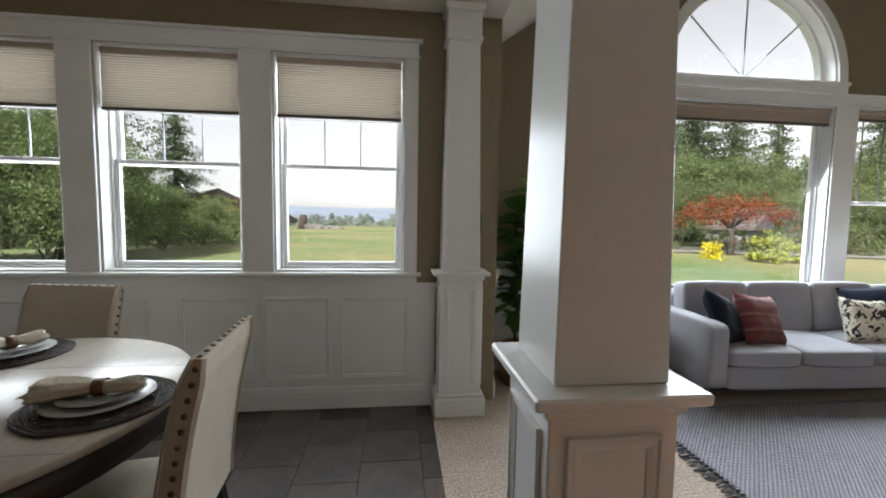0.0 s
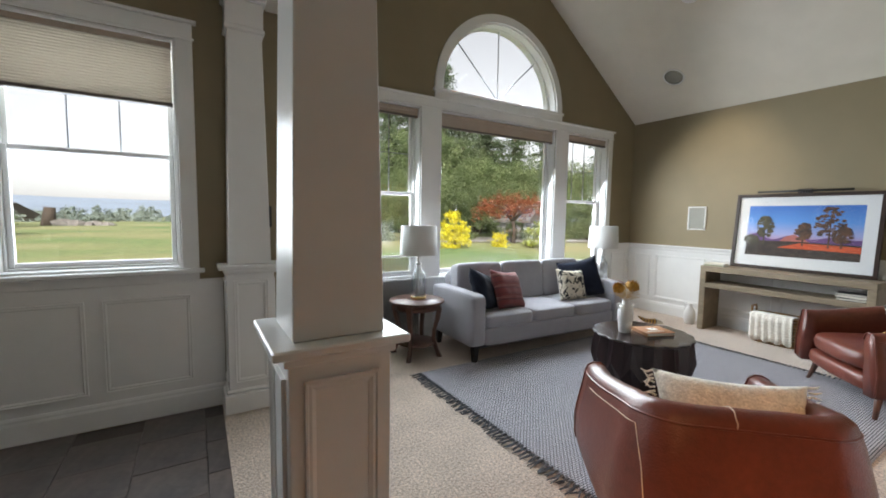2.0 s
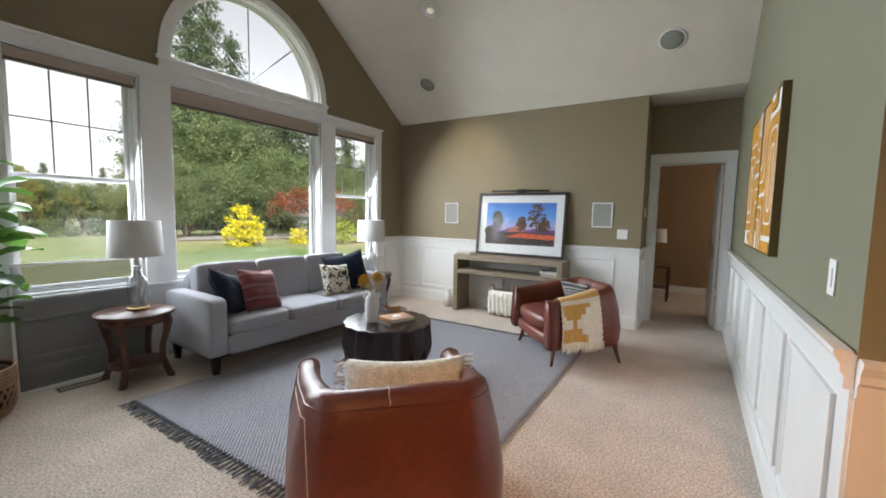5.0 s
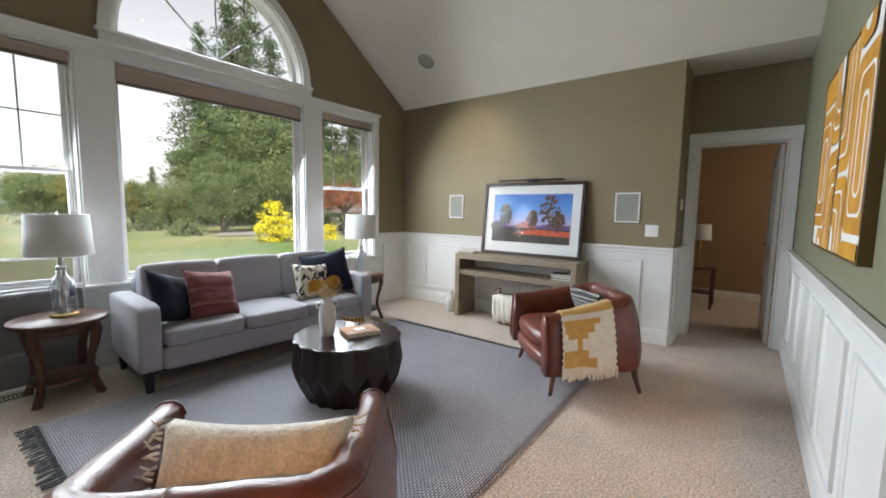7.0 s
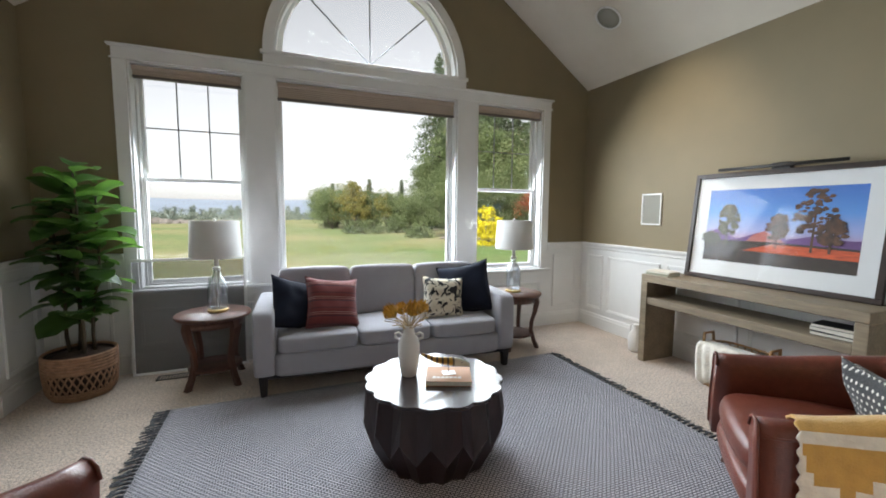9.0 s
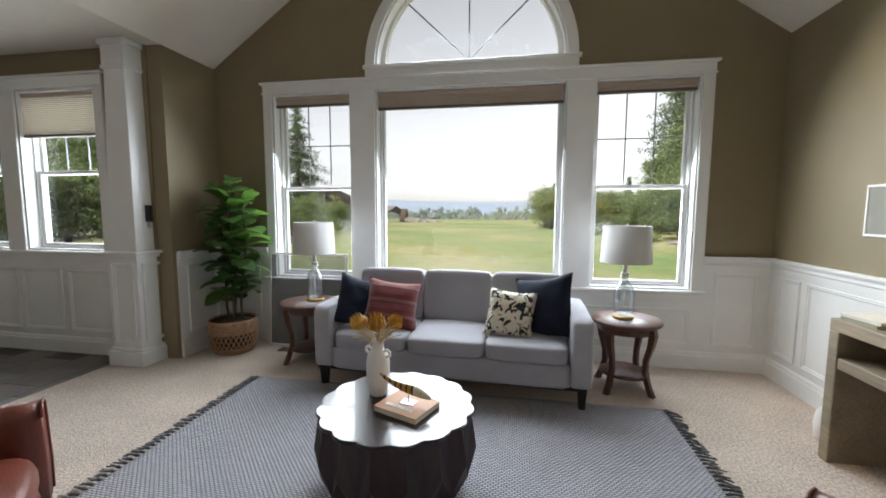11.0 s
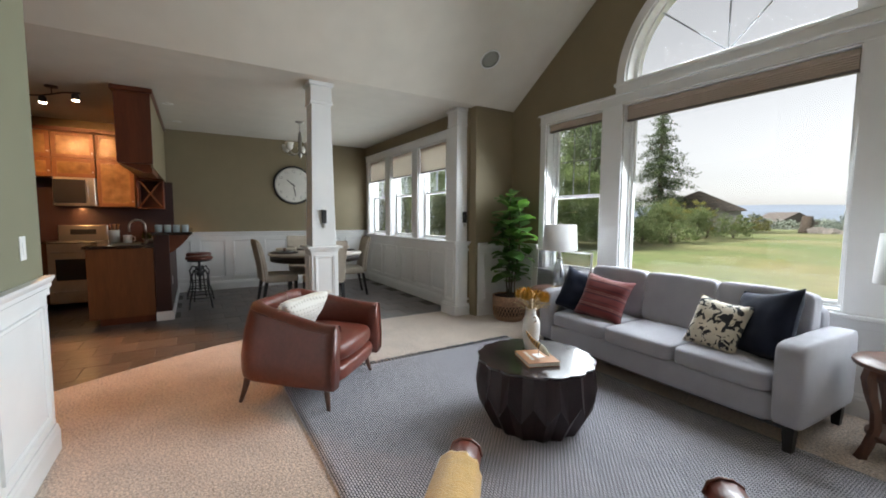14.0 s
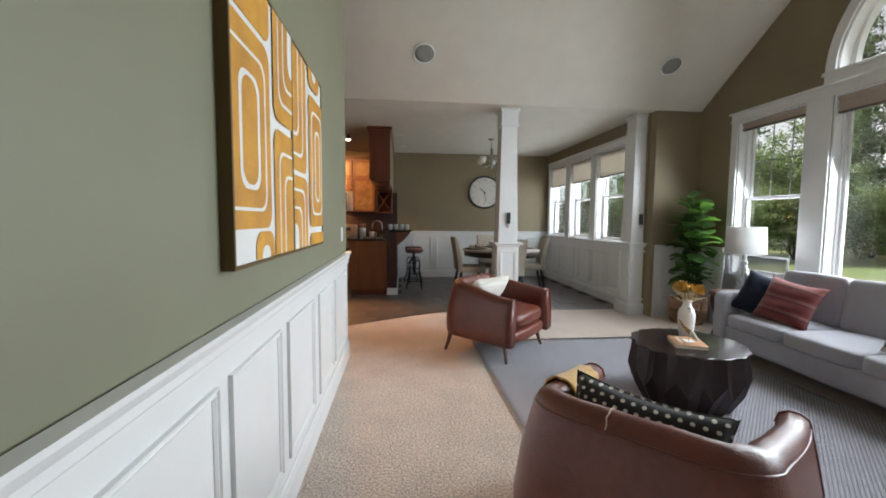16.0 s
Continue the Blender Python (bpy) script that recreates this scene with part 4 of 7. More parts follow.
def tub_chair(m, label, piped=False):
    root = thing("armchair", label, "armchair", m, "leather tub armchairs on the rug")
    out = tub_path(TUB_W, TUB_BACK, TUB_FRONT, TUB_R)
    n = len(out)
    bm = bmesh.new()
    rings = []
    for i, (x, y) in enumerate(out):
        a, b = out[max(i - 1, 0)], out[min(i + 1, n - 1)]
        t = Vector((b[0] - a[0], b[1] - a[1])).normalized()
        nrm = Vector((-t.y, t.x))      # towards the inside
        p = Vector((x, y))
        prof = tub_section(y)[2]
        crease = 0.0025 * math.sin(i * 1.9) + 0.002 * math.sin(i * 0.8 + 1)
        rings.append([(*(p + nrm * (o + (crease if 6 < k < 12 else 0))), z) for k, (o, z) in enumerate(prof)])
    ring_strip(bm, rings)
    bmesh.ops.recalc_face_normals(bm, faces=bm.faces)
    part("shell", bm, M_LEATHER, root, "cognac leather shell with rolled top edge", True)
    # welted seams along the roll and at the arm fronts
    rod("welt", [r[6] for r in rings], 0.0045, M_LEATHER, root, 6)
    for r in (rings[0], rings[-1]):
        rod("arm_welt", [Vector(q) + Vector((0, 0.002, 0)) for q in r[1:12]], 0.006, M_LEATHER, root, 6)
    # pale piping under the roll of one arm, turning down at the back corner
    if piped:
        run = [Vector(r[5]) for r in rings[2:12]] + [Vector(rings[13][4]), Vector(rings[14][3]), Vector(rings[14][2])]
        away = [Vector((q.x, q.y, 0)).normalized() * 0.0015 for q in run]
        rod("piping", [q + w for q, w in zip(run, away)], 0.0022, M_STITCH, root, 5, "pale piped seam")
    cushion_part("seat_cushion", (0, 0.065, 0.365), (0.635, 0.68, 0.15), M_LEATHER, root, 5, 0.012, 12, 0.022, "rounded leather seat cushion")
    cushion_part("seat_base", (0, 0.03, 0.225), (0.75, 0.74, 0.13), M_LEATHER, root, 6, 0.01, 10)
    hb = tub_section(-TUB_BACK)
    yb = -TUB_BACK + hb[0]
    zig = [(-0.06 + (0.002 if k % 2 else -0.002), yb + o, hb[1] + z) for k, (o, z) in enumerate(((-0.012, -0.05), (-0.006, -0.028), (0.004, -0.008), (0.022, 0.003), (0.04, 0.005), (0.056, 0.004), (0.072, -0.006), (0.086, -0.02), (0.094, -0.05)))]
    rod("stitching", zig, 0.0024, M_STITCH, root, 5, "pale hand stitching")
    for x in (-1, 1):
        for y in (-1, 1):
            rod("leg", [(x * 0.335, y * 0.30, 0.18), (x * 0.355, y * 0.318, 0.08), (x * 0.375, y * 0.338, 0.0)], [0.025, 0.018, 0.013], M_WALNUT, root, 10, "tapered walnut leg")
    return root


CH1, CH2 = pose(2.185, 0.725, 0.006, 0, 0, -43), pose(4.83, 0.675, 0.006, 0, 0, 43)
tub_chair(CH1, "cognac leather tub armchair with a cream pillow", True)
tub_chair(CH2, "cognac leather tub armchair with a mustard throw")
M_KNITFRONT = ramp_pattern("cream_tufted_front", [(0, (0.40, 0.36, 0.30)), (0.17, (0.74, 0.71, 0.65))], lambda nt, co: dots(nt, co), 0.95, 0.9)
pillow("throw_pillow", 0.53, 0.37, 0.17, M_CREAMKNIT, CH1 @ pose(0.04, -0.085, 0.555, -33, 0, -7), "cream tufted throw pillow with tasselled ends on the armchair", fringe=M_CREAMKNIT, back=M_KNITFRONT)
pillow("throw_pillow", 0.50, 0.42, 0.13, M_DOTS, CH2 @ pose(-0.02, -0.125, 0.505, -21, 4, 2), "black throw pillow with cream dots on the armchair")

# throw over the arm of the second chair
M_MUSTARD = material("mustard_wool", (0.58, 0.34, 0.09), 0.95, vary=0.1, scale=20, bump=0.5, bump_scale=160, sheen=0.4)
M_WOOL = material("cream_wool", (0.76, 0.72, 0.64), 0.95, vary=0.08, scale=25, bump=0.7, bump_scale=90, sheen=0.4)


def gold_patch(q, v):
    """Where the hanging side of the throw is mustard: a stepped hourglass; v runs from its front edge."""
    bands = ((0.10, 0.22, 0.03, 0.72), (0.22, 0.36, 0.06, 0.61), (0.36, 0.46, 0.11, 0.48), (0.46, 0.64, 0.28, 0.37), (0.64, 0.80, 0.03, 0.48), (0.80, 0.95, 0.03, 0.62))
    return any(a <= q < b and c < v < d for a, b, c, d in bands)


def throw(m):
    root = thing("throw_blanket", "mustard and cream woven throw with fringe over the chair arm", "throw blanket", m)
    nu, nv, W, y0 = 54, 40, 0.385, -0.09
    rr = random.Random(3)
    bm = bmesh.new()
    cols = []
    for j in range(nv + 1):
        v = j / nv
        y = y0 + W * v
        lean, h, _ = tub_section(y)
        side = -TUB_W + TUB_FLARE * (max(0.0, (TUB_FRONT - y) / (TUB_FRONT + TUB_BACK - TUB_R))) ** 1.5
        line = [(lean + 0.092, h - 0.20), (lean + 0.102, h - 0.12), (lean + 0.106, h - 0.05), (lean + 0.094, h - 0.006), (lean + 0.06, h + 0.016), (lean + 0.02, h + 0.016), (lean - 0.014, h - 0.008), (0.84 * lean - 0.016, h - 0.045), (0.66 * lean - 0.017, h - 0.085), (0.25 * lean - 0.017, h * 0.70), (-0.020, 0.33), (-0.022, 0.235)]
        acc = [0.0]
        for (a, b), (c, d) in zip(line, line[1:]):
            acc.append(acc[-1] + math.hypot(c - a, d - b))
        col = []
        for i in range(nu + 1):
            s = acc[-1] * i / nu
            k = min(max(k for k in range(len(acc)) if acc[k] <= s + 1e-9), len(line) - 2)
            q = (s - acc[k]) / (acc[k + 1] - acc[k])
            o = line[k][0] + (line[k + 1][0] - line[k][0]) * q
            z = line[k][1] + (line[k + 1][1] - line[k][1]) * q
            hang = max(0.0, i / nu - 0.42)
            fold = 0.020 * hang * (1 + math.sin(v * 13 + i * 0.05)) + 0.003 * math.sin(v * 30 + i * 0.4) * hang
            ragged = 0.006 * math.sin(i * 1.7) * (1 if j in (0, nv) else 0)
            col.append(bm.verts.new((side + o - fold, y + ragged + 0.02 * hang * (v - 0.5), z)))
        cols.append(col)
    for j in range(nv):
        for i in range(nu):
            f = bm.faces.new((cols[j][i], cols[j][i + 1], cols[j + 1][i + 1], cols[j + 1][i]))
            q = ((i + 0.5) / nu - 0.46) / 0.54
            f.material_index = 1 if q > 0 and not gold_patch(q, 1 - (j + 0.5) / nv) else 0
    bmesh.ops.recalc_face_normals(bm, faces=bm.faces)
    ends = [tuple(c[-1].co) for c in cols]
    o = part("blanket", bm, [M_MUSTARD, M_WOOL], root, smooth=True)
    sol = o.modifiers.new("thick", "SOLIDIFY")
    sol.thickness, sol.offset = 0.008, 0
    bm = bmesh.new()
    for x, y, z in ends:
        tube(bm, [(x, y, z + 0.012), (x - 0.006, y + rr.uniform(-.006, .006), z - 0.03), (x - 0.004, y + rr.uniform(-.01, .01), z - rr.uniform(0.06, 0.085))], [0.006, 0.0065, 0.004], 6)
    tagged(part("fringe", bm, M_WOOL, root, "cream yarn fringe"), kind="stuff")
    return root


throw(CH2)

# console
con = thing("console_table", "weathered oak console table with a middle shelf", "console table", pose(5.885, 1.735, 0))
CL, CD = 1.51, 0.37
box("tabletop", (-CD / 2, -CL / 2, 0.72), (CD / 2, CL / 2, 0.785), M_OAKGREY, con, 0.004)
for s in (-1, 1):
    box("side_panel", (-CD / 2, s * CL / 2, 0), (CD / 2, s * (CL / 2 - 0.065), 0.7195), M_OAKGREY, con, 0.004)
box("shelf", (-CD / 2 + 0.004, -CL / 2 + 0.0655, 0.525), (CD / 2, CL / 2 - 0.0655, 0.585), M_OAKGREY, con, 0.004)

# ---- lamps: sky stand-ins, the ceiling spot, an added bedroom fill ----
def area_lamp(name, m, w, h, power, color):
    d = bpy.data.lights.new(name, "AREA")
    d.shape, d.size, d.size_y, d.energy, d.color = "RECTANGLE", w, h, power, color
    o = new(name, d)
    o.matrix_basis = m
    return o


def spot_lamp(name, m, power, color, cone, blend=0.6, size=0.04):
    d = bpy.data.lights.new(name, "SPOT")
    d.energy, d.color, d.spot_size, d.spot_blend, d.shadow_soft_size = power, color, radians(cone), blend, size
    o = new(name, d)
    o.matrix_basis = m
    return o


DAY = (0.84, 0.93, 1.0)
# skylight through the half-round window and the shaded dining windows
arch_lamp = area_lamp("skylight_arch", look((AX, WY + 0.07, AZ + 0.33), (AX, WY - 2.0, AZ - 1.6)), 1.2, 0.5, ARCH_W, DAY)
arch_lamp.data.spread = radians(140)
for (a, b), power in zip(WIN, WIN_W):
    area_lamp("skylight_living", look(((a + b) / 2, WY + 0.195, (SILL + HEAD) / 2 - 0.05), ((a + b) / 2, WY - 3.0, 0.1)), b - a - 0.08, HEAD - SILL - 0.26, power, DAY).data.spread = radians(150)
for a, b in DWIN:
    area_lamp("skylight_dining", look(((a + b) / 2, DY + 0.195, 1.71), ((a + b) / 2, 0.0, 1.35)), b - a - 0.08, 1.34, DIN_W, DAY)
spot_lamp("ceiling_spot_light", look((4.80, 2.36, 3.56), (EX, 2.5, 1.50)), 48.0, (1.0, 0.84, 0.62), 56, 1.0, 0.03)
# fill lamp added to brighten the bedroom; no window stands behind it
area_lamp("bedroom_fill_light", look((8.1, -2.15, 1.5), (8.1, 0.5, 1.0)), 1.4, 1.2, 8.0, (1.0, 0.86, 0.68))


# ---- ceiling and wall fixtures ----
def slope_pose(x, y, side):
    """On the sloping ceiling, local -z into the room."""
    a = math.degrees(math.atan(SLOPE))
    z = EAVE + SLOPE * ((EX - x) if side > 0 else (x - NX))
    return pose(x, y, z, 0, a if side > 0 else -a, 0)


M_GRILLE = material("speaker_mesh", (0.30, 0.30, 0.27), 0.8, vary=0.05, bump=0.5, bump_scale=600)
for x, y, s in ((5.576, -0.036, 1), (5.576, 2.89, 1), (1.57, 0.033, -1), (1.57, 2.915, -1)):
    g = thing("ceiling_speaker", "round off-white in-ceiling speaker grille", "ceiling speaker", slope_pose(x, y, s), "round ceiling speakers")
    bm = bmesh.new()
    lathe(bm, [(0.122, -0.001), (0.122, -0.008), (0.108, -0.012), (0.106, -0.006), (0.106, -0.001)], 40, cap=False)
    part("rim", bm, M_WHITE, g, smooth=True)
    turned("grille", [(0.105, -0.0015), (0.105, -0.006), (0.06, -0.0085), (0.01, -0.009)], M_GRILLE, g, 32)
M_FROSTLENS = material("frosted_lens", (0.66, 0.63, 0.57), 0.4, vary=0.03)
M_BULB = emitter("warm_bulb", (1.0, 0.82, 0.55), 14.0)
M_DIMBULB = emitter("recessed_bulb", (0.80, 0.72, 0.58), 0.15)
can = thing("recessed_spotlight", "round white recessed eyeball spotlight aimed at the picture wall", "ceiling light", slope_pose(4.81, 2.34, 1))
bm = bmesh.new()
lathe(bm, [(0.10, -0.001), (0.10, -0.008), (0.08, -0.014), (0.076, -0.004), (0.07, 0.05)], 36, cap=False)
part("trim_ring", bm, M_WHITE, can, smooth=True)
bm = bmesh.new()
lathe(bm, [(0.07, -0.004), (0.066, -0.03), (0.048, -0.045), (0.04, -0.03), (0.036, -0.008)], 28, cap=False)
part("eyeball", bm, M_WHITE, can, smooth=True)
turned("bulb", [(0.035, -0.009), (0.035, -0.02), (0.02, -0.028)], M_DIMBULB, can, 20, label="frosted reflector bulb")


for x, y in ((-1.0, -0.24), (-2.1, -0.18), (-0.10, -1.9), (1.2, -1.5), (-1.3, -2.2)):
    dl = thing("downlight", "small white recessed downlight in the flat ceiling", "ceiling light", pose(x, y, EAVE - 0.001 + (0.69 * max(0, x - NX))), "recessed downlights")
    bm = bmesh.new()
    lathe(bm, [(0.062, 0.0), (0.062, -0.004), (0.05, -0.006), (0.046, -0.002)], 28, cap=False)
    part("trim_ring", bm, M_WHITE, dl, smooth=True)
    turned("lens", [(0.0455, -0.0015), (0.0455, -0.003), (0.02, -0.0035)], M_FROSTLENS, dl, 24, label="frosted lens, switched off")


def wall_speaker(y0, y1, z0, z1):
    g = thing("in_wall_speaker", "white framed rectangular in-wall speaker", "speaker", group="in-wall speakers beside the picture")
    x = EX - 0.012
    boxes("frame", [((x, y0, z0), (EX, y1, z0 + 0.014)), ((x, y0, z1 - 0.014), (EX, y1, z1)), ((x, y0, z0 + 0.0142), (EX, y0 + 0.014, z1 - 0.0142)), ((x, y1 - 0.014, z0 + 0.0142), (EX, y1, z1 - 0.0142))], M_WHITE, g, 0.002)
    box("grille", (x + 0.005, y0 + 0.0145, z0 + 0.0145), (EX, y1 - 0.0145, z1 - 0.0145), M_GRILLE, g, 0.001)


wall_speaker(2.66, 2.885, 1.205, 1.51)
wall_speaker(0.512, 0.75, 1.21, 1.515)


def switch_plate(m, gangs, label):
    g = thing("light_switch", label, "light switch", m, "white wall switch plates")
    w = 0.036 + 0.023 * (gangs - 1)
    box("plate", (-w, -0.006, -0.058), (w, 0, 0.058), M_VINYL, g, 0.002)
    for k in range(gangs):
        x = (k - (gangs - 1) / 2) * 0.046
        box("rocker", (x - 0.016, -0.010, -0.032), (x + 0.016, -0.0062, 0.032), M_VINYL, g, 0.002)


switch_plate(pose(EX, 0.393, 1.135, 0, 0, -90), 2, "white double switch plate on the olive wall")
switch_plate(pose(2.61, SY, 1.155, 0, 0, 180), 1, "white switch plate on the sage wall")
th = thing("thermostat", "small white thermostat in the nook", "thermostat", pose(6.36, 0.19, 1.40))
box("body", (-0.04, -0.02, -0.055), (0.04, 0, 0.055), M_VINYL, th, 0.005)
box("display", (-0.025, -0.0215, 0.0), (0.025, -0.0202, 0.03), M_GRILLE, th, 0)

# ---- canvas in two panels ----
M_CANVAS = material("canvas_white", (0.72, 0.71, 0.68), 0.8, vary=0.03, bump=0.25, bump_scale=500)
M_OCHRE = material("ochre_paint", (0.62, 0.27, 0.03), 0.55, vary=0.28, scale=7, bump=0.15, bump_scale=250, fine=0.08, second=(0.64, 0.32, 0.03))
M_CANVASEDGE = material("bronze_float_frame", (0.10, 0.058, 0.012), 0.45, vary=0.1)


def rounded(u0, v0, u1, v1, r, n=6):
    pts = []
    for cx, cy, a in ((u1 - r, v1 - r, 0), (u0 + r, v1 - r, 90), (u0 + r, v0 + r, 180), (u1 - r, v0 + r, 270)):
        for k in range(n + 1):
            t = radians(a + 90 * k / n)
            pts.append((cx + r * math.cos(t), cy + r * math.sin(t)))
    return pts


def canvas(m, w, h, layers, label):
    root = thing("canvas_painting", label, "painting", m, "two-part abstract canvas")
    box("stretched_canvas", (0, -0.036, 0), (w, 0, h), M_CANVAS, root, 0.002)
    boxes("float_frame", [((-0.012, -0.04, -0.012), (-0.001, 0, h + 0.012)), ((w + 0.001, -0.04, -0.012), (w + 0.012, 0, h + 0.012)), ((-0.0008, -0.04, -0.012), (w + 0.0008, 0, -0.001)), ((-0.0008, -0.04, h + 0.001), (w + 0.0008, 0, h + 0.012))], M_CANVASEDGE, root, 0.001)
    for k, (u0, v0, u1, v1, white) in enumerate(layers):
        raw = rounded(u0 * w, v0 * h, u1 * w, v1 * h, min(0.055, 0.42 * (u1 - u0) * w, 0.42 * (v1 - v0) * h))
        pts = [(min(max(x, 0.002), w - 0.002), min(max(z, 0.002), h - 0.002)) for x, z in raw]
        bm = bmesh.new()
        vs = [bm.verts.new((x, -0.0364 - 0.0004 * k, z)) for x, z in pts]
        bm.faces.new(vs)
        bmesh.ops.remove_doubles(bm, verts=bm.verts, dist=0.0002)
        part("painted_shape", bm, M_CANVAS if white else M_OCHRE, root)


P1 = [(-.2, .117, .55, .81, 0), (-.2, .18, .475, .735, 1), (-.2, .192, .452, .722, 0), (.085, .255, .37, .655, 1), (.12, .272, .333, .64, 0), (-.2, .83, .55, 1.3, 0), (.27, -.2, .58, .105, 0), (.36, -.2, .50, .05, 1),
      (.60, -.2, 1.3, .53, 0), (.70, -.2, 1.3, .445, 1), (.718, -.2, 1.3, .432, 0), (.80, -.2, 1.3, .35, 1), (.82, -.2, 1.3, .335, 0), (.60, .565, 1.3, 1.3, 0), (.69, .64, 1.3, 1.3, 1), (.708, .655, 1.3, 1.3, 0), (.79, .72, 1.3, 1.3, 1), (.808, .735, 1.3, 1.3, 0), (.90, .80, 1.3, 1.3, 1)]
P2 = [(-.3, .395, .41, 1.3, 0), (-.3, .47, .30, 1.3, 1), (-.3, .485, .275, 1.3, 0), (-.3, .565, .17, 1.3, 1), (-.3, .582, .145, 1.3, 0), (-.3, -.2, .42, .37, 0), (-.3, -.2, .33, .305, 1), (-.3, -.2, .308, .292, 0), (-.3, -.2, .225, .215, 1), (-.3, -.2, .20, .202, 0), (-.3, -.2, .11, .13, 1),
      (.47, .105, 1.3, .86, 0), (.56, .175, .985, .785, 1), (.585, .19, .96, .77, 0), (.68, .255, .89, .685, 1), (.715, .272, .86, .665, 0), (.47, -.2, 1.3, .07, 0), (.45, .90, .86, 1.3, 0), (.58, .95, .74, 1.3, 1)]
canvas(pose(4.915, SY, 1.15, 0, 0, 180), 0.615, 0.90, P1, "ochre and white abstract canvas with rounded shapes")
canvas(pose(4.272, SY, 1.15, 0, 0, 180), 0.625, 0.90, P2, "ochre and white abstract canvas with nested shapes")

# ---- things on and round the console ----
M_FRAME = material("dark_brown_frame", (0.030, 0.016, 0.012), 0.35, vary=0.25, scale=12)
M_MAT = material("mat_board", (0.66, 0.67, 0.68), 0.8, vary=0.02)
M_PGLASS = glass("picture_glass", gloss=0.012)


def gradient_material(name, stops, z0, z1):
    m = bpy.data.materials.new(name)
    m.use_nodes = True
    nt = m.node_tree
    p = nt.nodes["Principled BSDF"]
    p.inputs["Roughness"].default_value = 0.5
    tc = nt.nodes.new("ShaderNodeTexCoord")
    s = nt.nodes.new("ShaderNodeSeparateXYZ")
    nt.links.new(tc.outputs["Object"], s.inputs[0])
    mr = nt.nodes.new("ShaderNodeMapRange")
    mr.inputs["From Min"].default_value, mr.inputs["From Max"].default_value = z0, z1
    nt.links.new(s.outputs["Z"], mr.inputs[0])
    r = nt.nodes.new("ShaderNodeValToRGB")
    els = r.color_ramp.elements
    while len(els) < len(stops):
        els.new(0.5)
    for e, (q, c) in zip(els, stops):
        e.position, e.color = q, (*c, 1)
    nt.links.new(mr.outputs[0], r.inputs[0])
    nt.links.new(r.outputs[0], p.inputs["Base Color"])
    return m


# local: x along the picture, -y towards the room, z up; leaning back
PW, PH = 1.25, 0.86
pic = thing("framed_print", "large dark-framed landscape print with trees leaning on the console", "framed picture", pose(6.005, 2.295, 0.787, 0, 0, -90) @ pose(0, 0, 0, -6.0))
fw = 0.035
boxes("frame", [((0, -0.03, 0), (PW, 0, fw)), ((0, -0.03, PH - fw), (PW, 0, PH)), ((0, -0.03, fw + 0.0003), (fw, 0, PH - fw - 0.0003)), ((PW - fw, -0.03, fw + 0.0003), (PW, 0, PH - fw - 0.0003))], M_FRAME, pic, 0.003)
box("mat_board", (fw, -0.012, fw), (PW - fw, -0.004, PH - fw), M_MAT, pic, 0)
bx0, bx1, bz0, bz1 = 0.135, PW - 0.135, 0.155, PH - 0.135
M_SKYP = gradient_material("print_sky", [(0, (0.50, 0.20, 0.24)), (0.30, (0.30, 0.34, 0.60)), (0.6, (0.08, 0.25, 0.62)), (1, (0.03, 0.13, 0.46))], bz0 + 0.12, bz1)


def flat(name, pts, y, mat):
    bm = bmesh.new()
    bm.faces.new([bm.verts.new((x, y, z)) for x, z in pts])
    return part(name, bm, mat, pic)


M_HILL = material("print_hills", (0.13, 0.06, 0.20), 0.6, vary=0.2)
M_PEAK = material("print_peak", (0.42, 0.13, 0.11), 0.6, vary=0.2)
M_FIELD = material("print_field", (0.52, 0.08, 0.02), 0.6, vary=0.35, scale=14, stretch=(1, 1, 6))
M_SHADEP = material("print_shade", (0.035, 0.022, 0.016), 0.6, vary=0.4, scale=20)
M_LEAFP = material("print_tree", (0.040, 0.020, 0.014), 0.6, vary=0.5, scale=30, second=(0.13, 0.055, 0.025))
M_LEAFP2 = material("print_pine", (0.030, 0.032, 0.018), 0.6, vary=0.4, scale=30, second=(0.09, 0.075, 0.03))
flat("printed_sky", rect(bx0, bz0, bx1, bz1), -0.0125, M_SKYP)
bw = bx1 - bx0
flat("printed_hill", [(bx0, bz0 + 0.13)] + [(bx0 + bw * k / 20, bz0 + 0.22 + 0.045 * math.sin(k * 0.9) * math.exp(-k * 0.08)) for k in range(21)] + [(bx1, bz0 + 0.13)], -0.0129, M_HILL)
flat("printed_peak", [(bx0 + 0.30, bz0 + 0.15), (bx0 + 0.36, bz0 + 0.22), (bx0 + 0.44, bz0 + 0.255), (bx0 + 0.50, bz0 + 0.22), (bx0 + 0.60, bz0 + 0.16)], -0.0131, M_PEAK)
flat("printed_field", [(bx0, bz0), (bx1, bz0), (bx1, bz0 + 0.16), (bx0 + 0.5, bz0 + 0.175), (bx0, bz0 + 0.17)], -0.0133, M_SHADEP)
flat("printed_field", [(bx0 + 0.30, bz0 + 0.10), (bx1, bz0 + 0.085), (bx1, bz0 + 0.145), (bx0 + 0.5, bz0 + 0.16)], -0.0136, M_FIELD)
rp = random.Random(11)


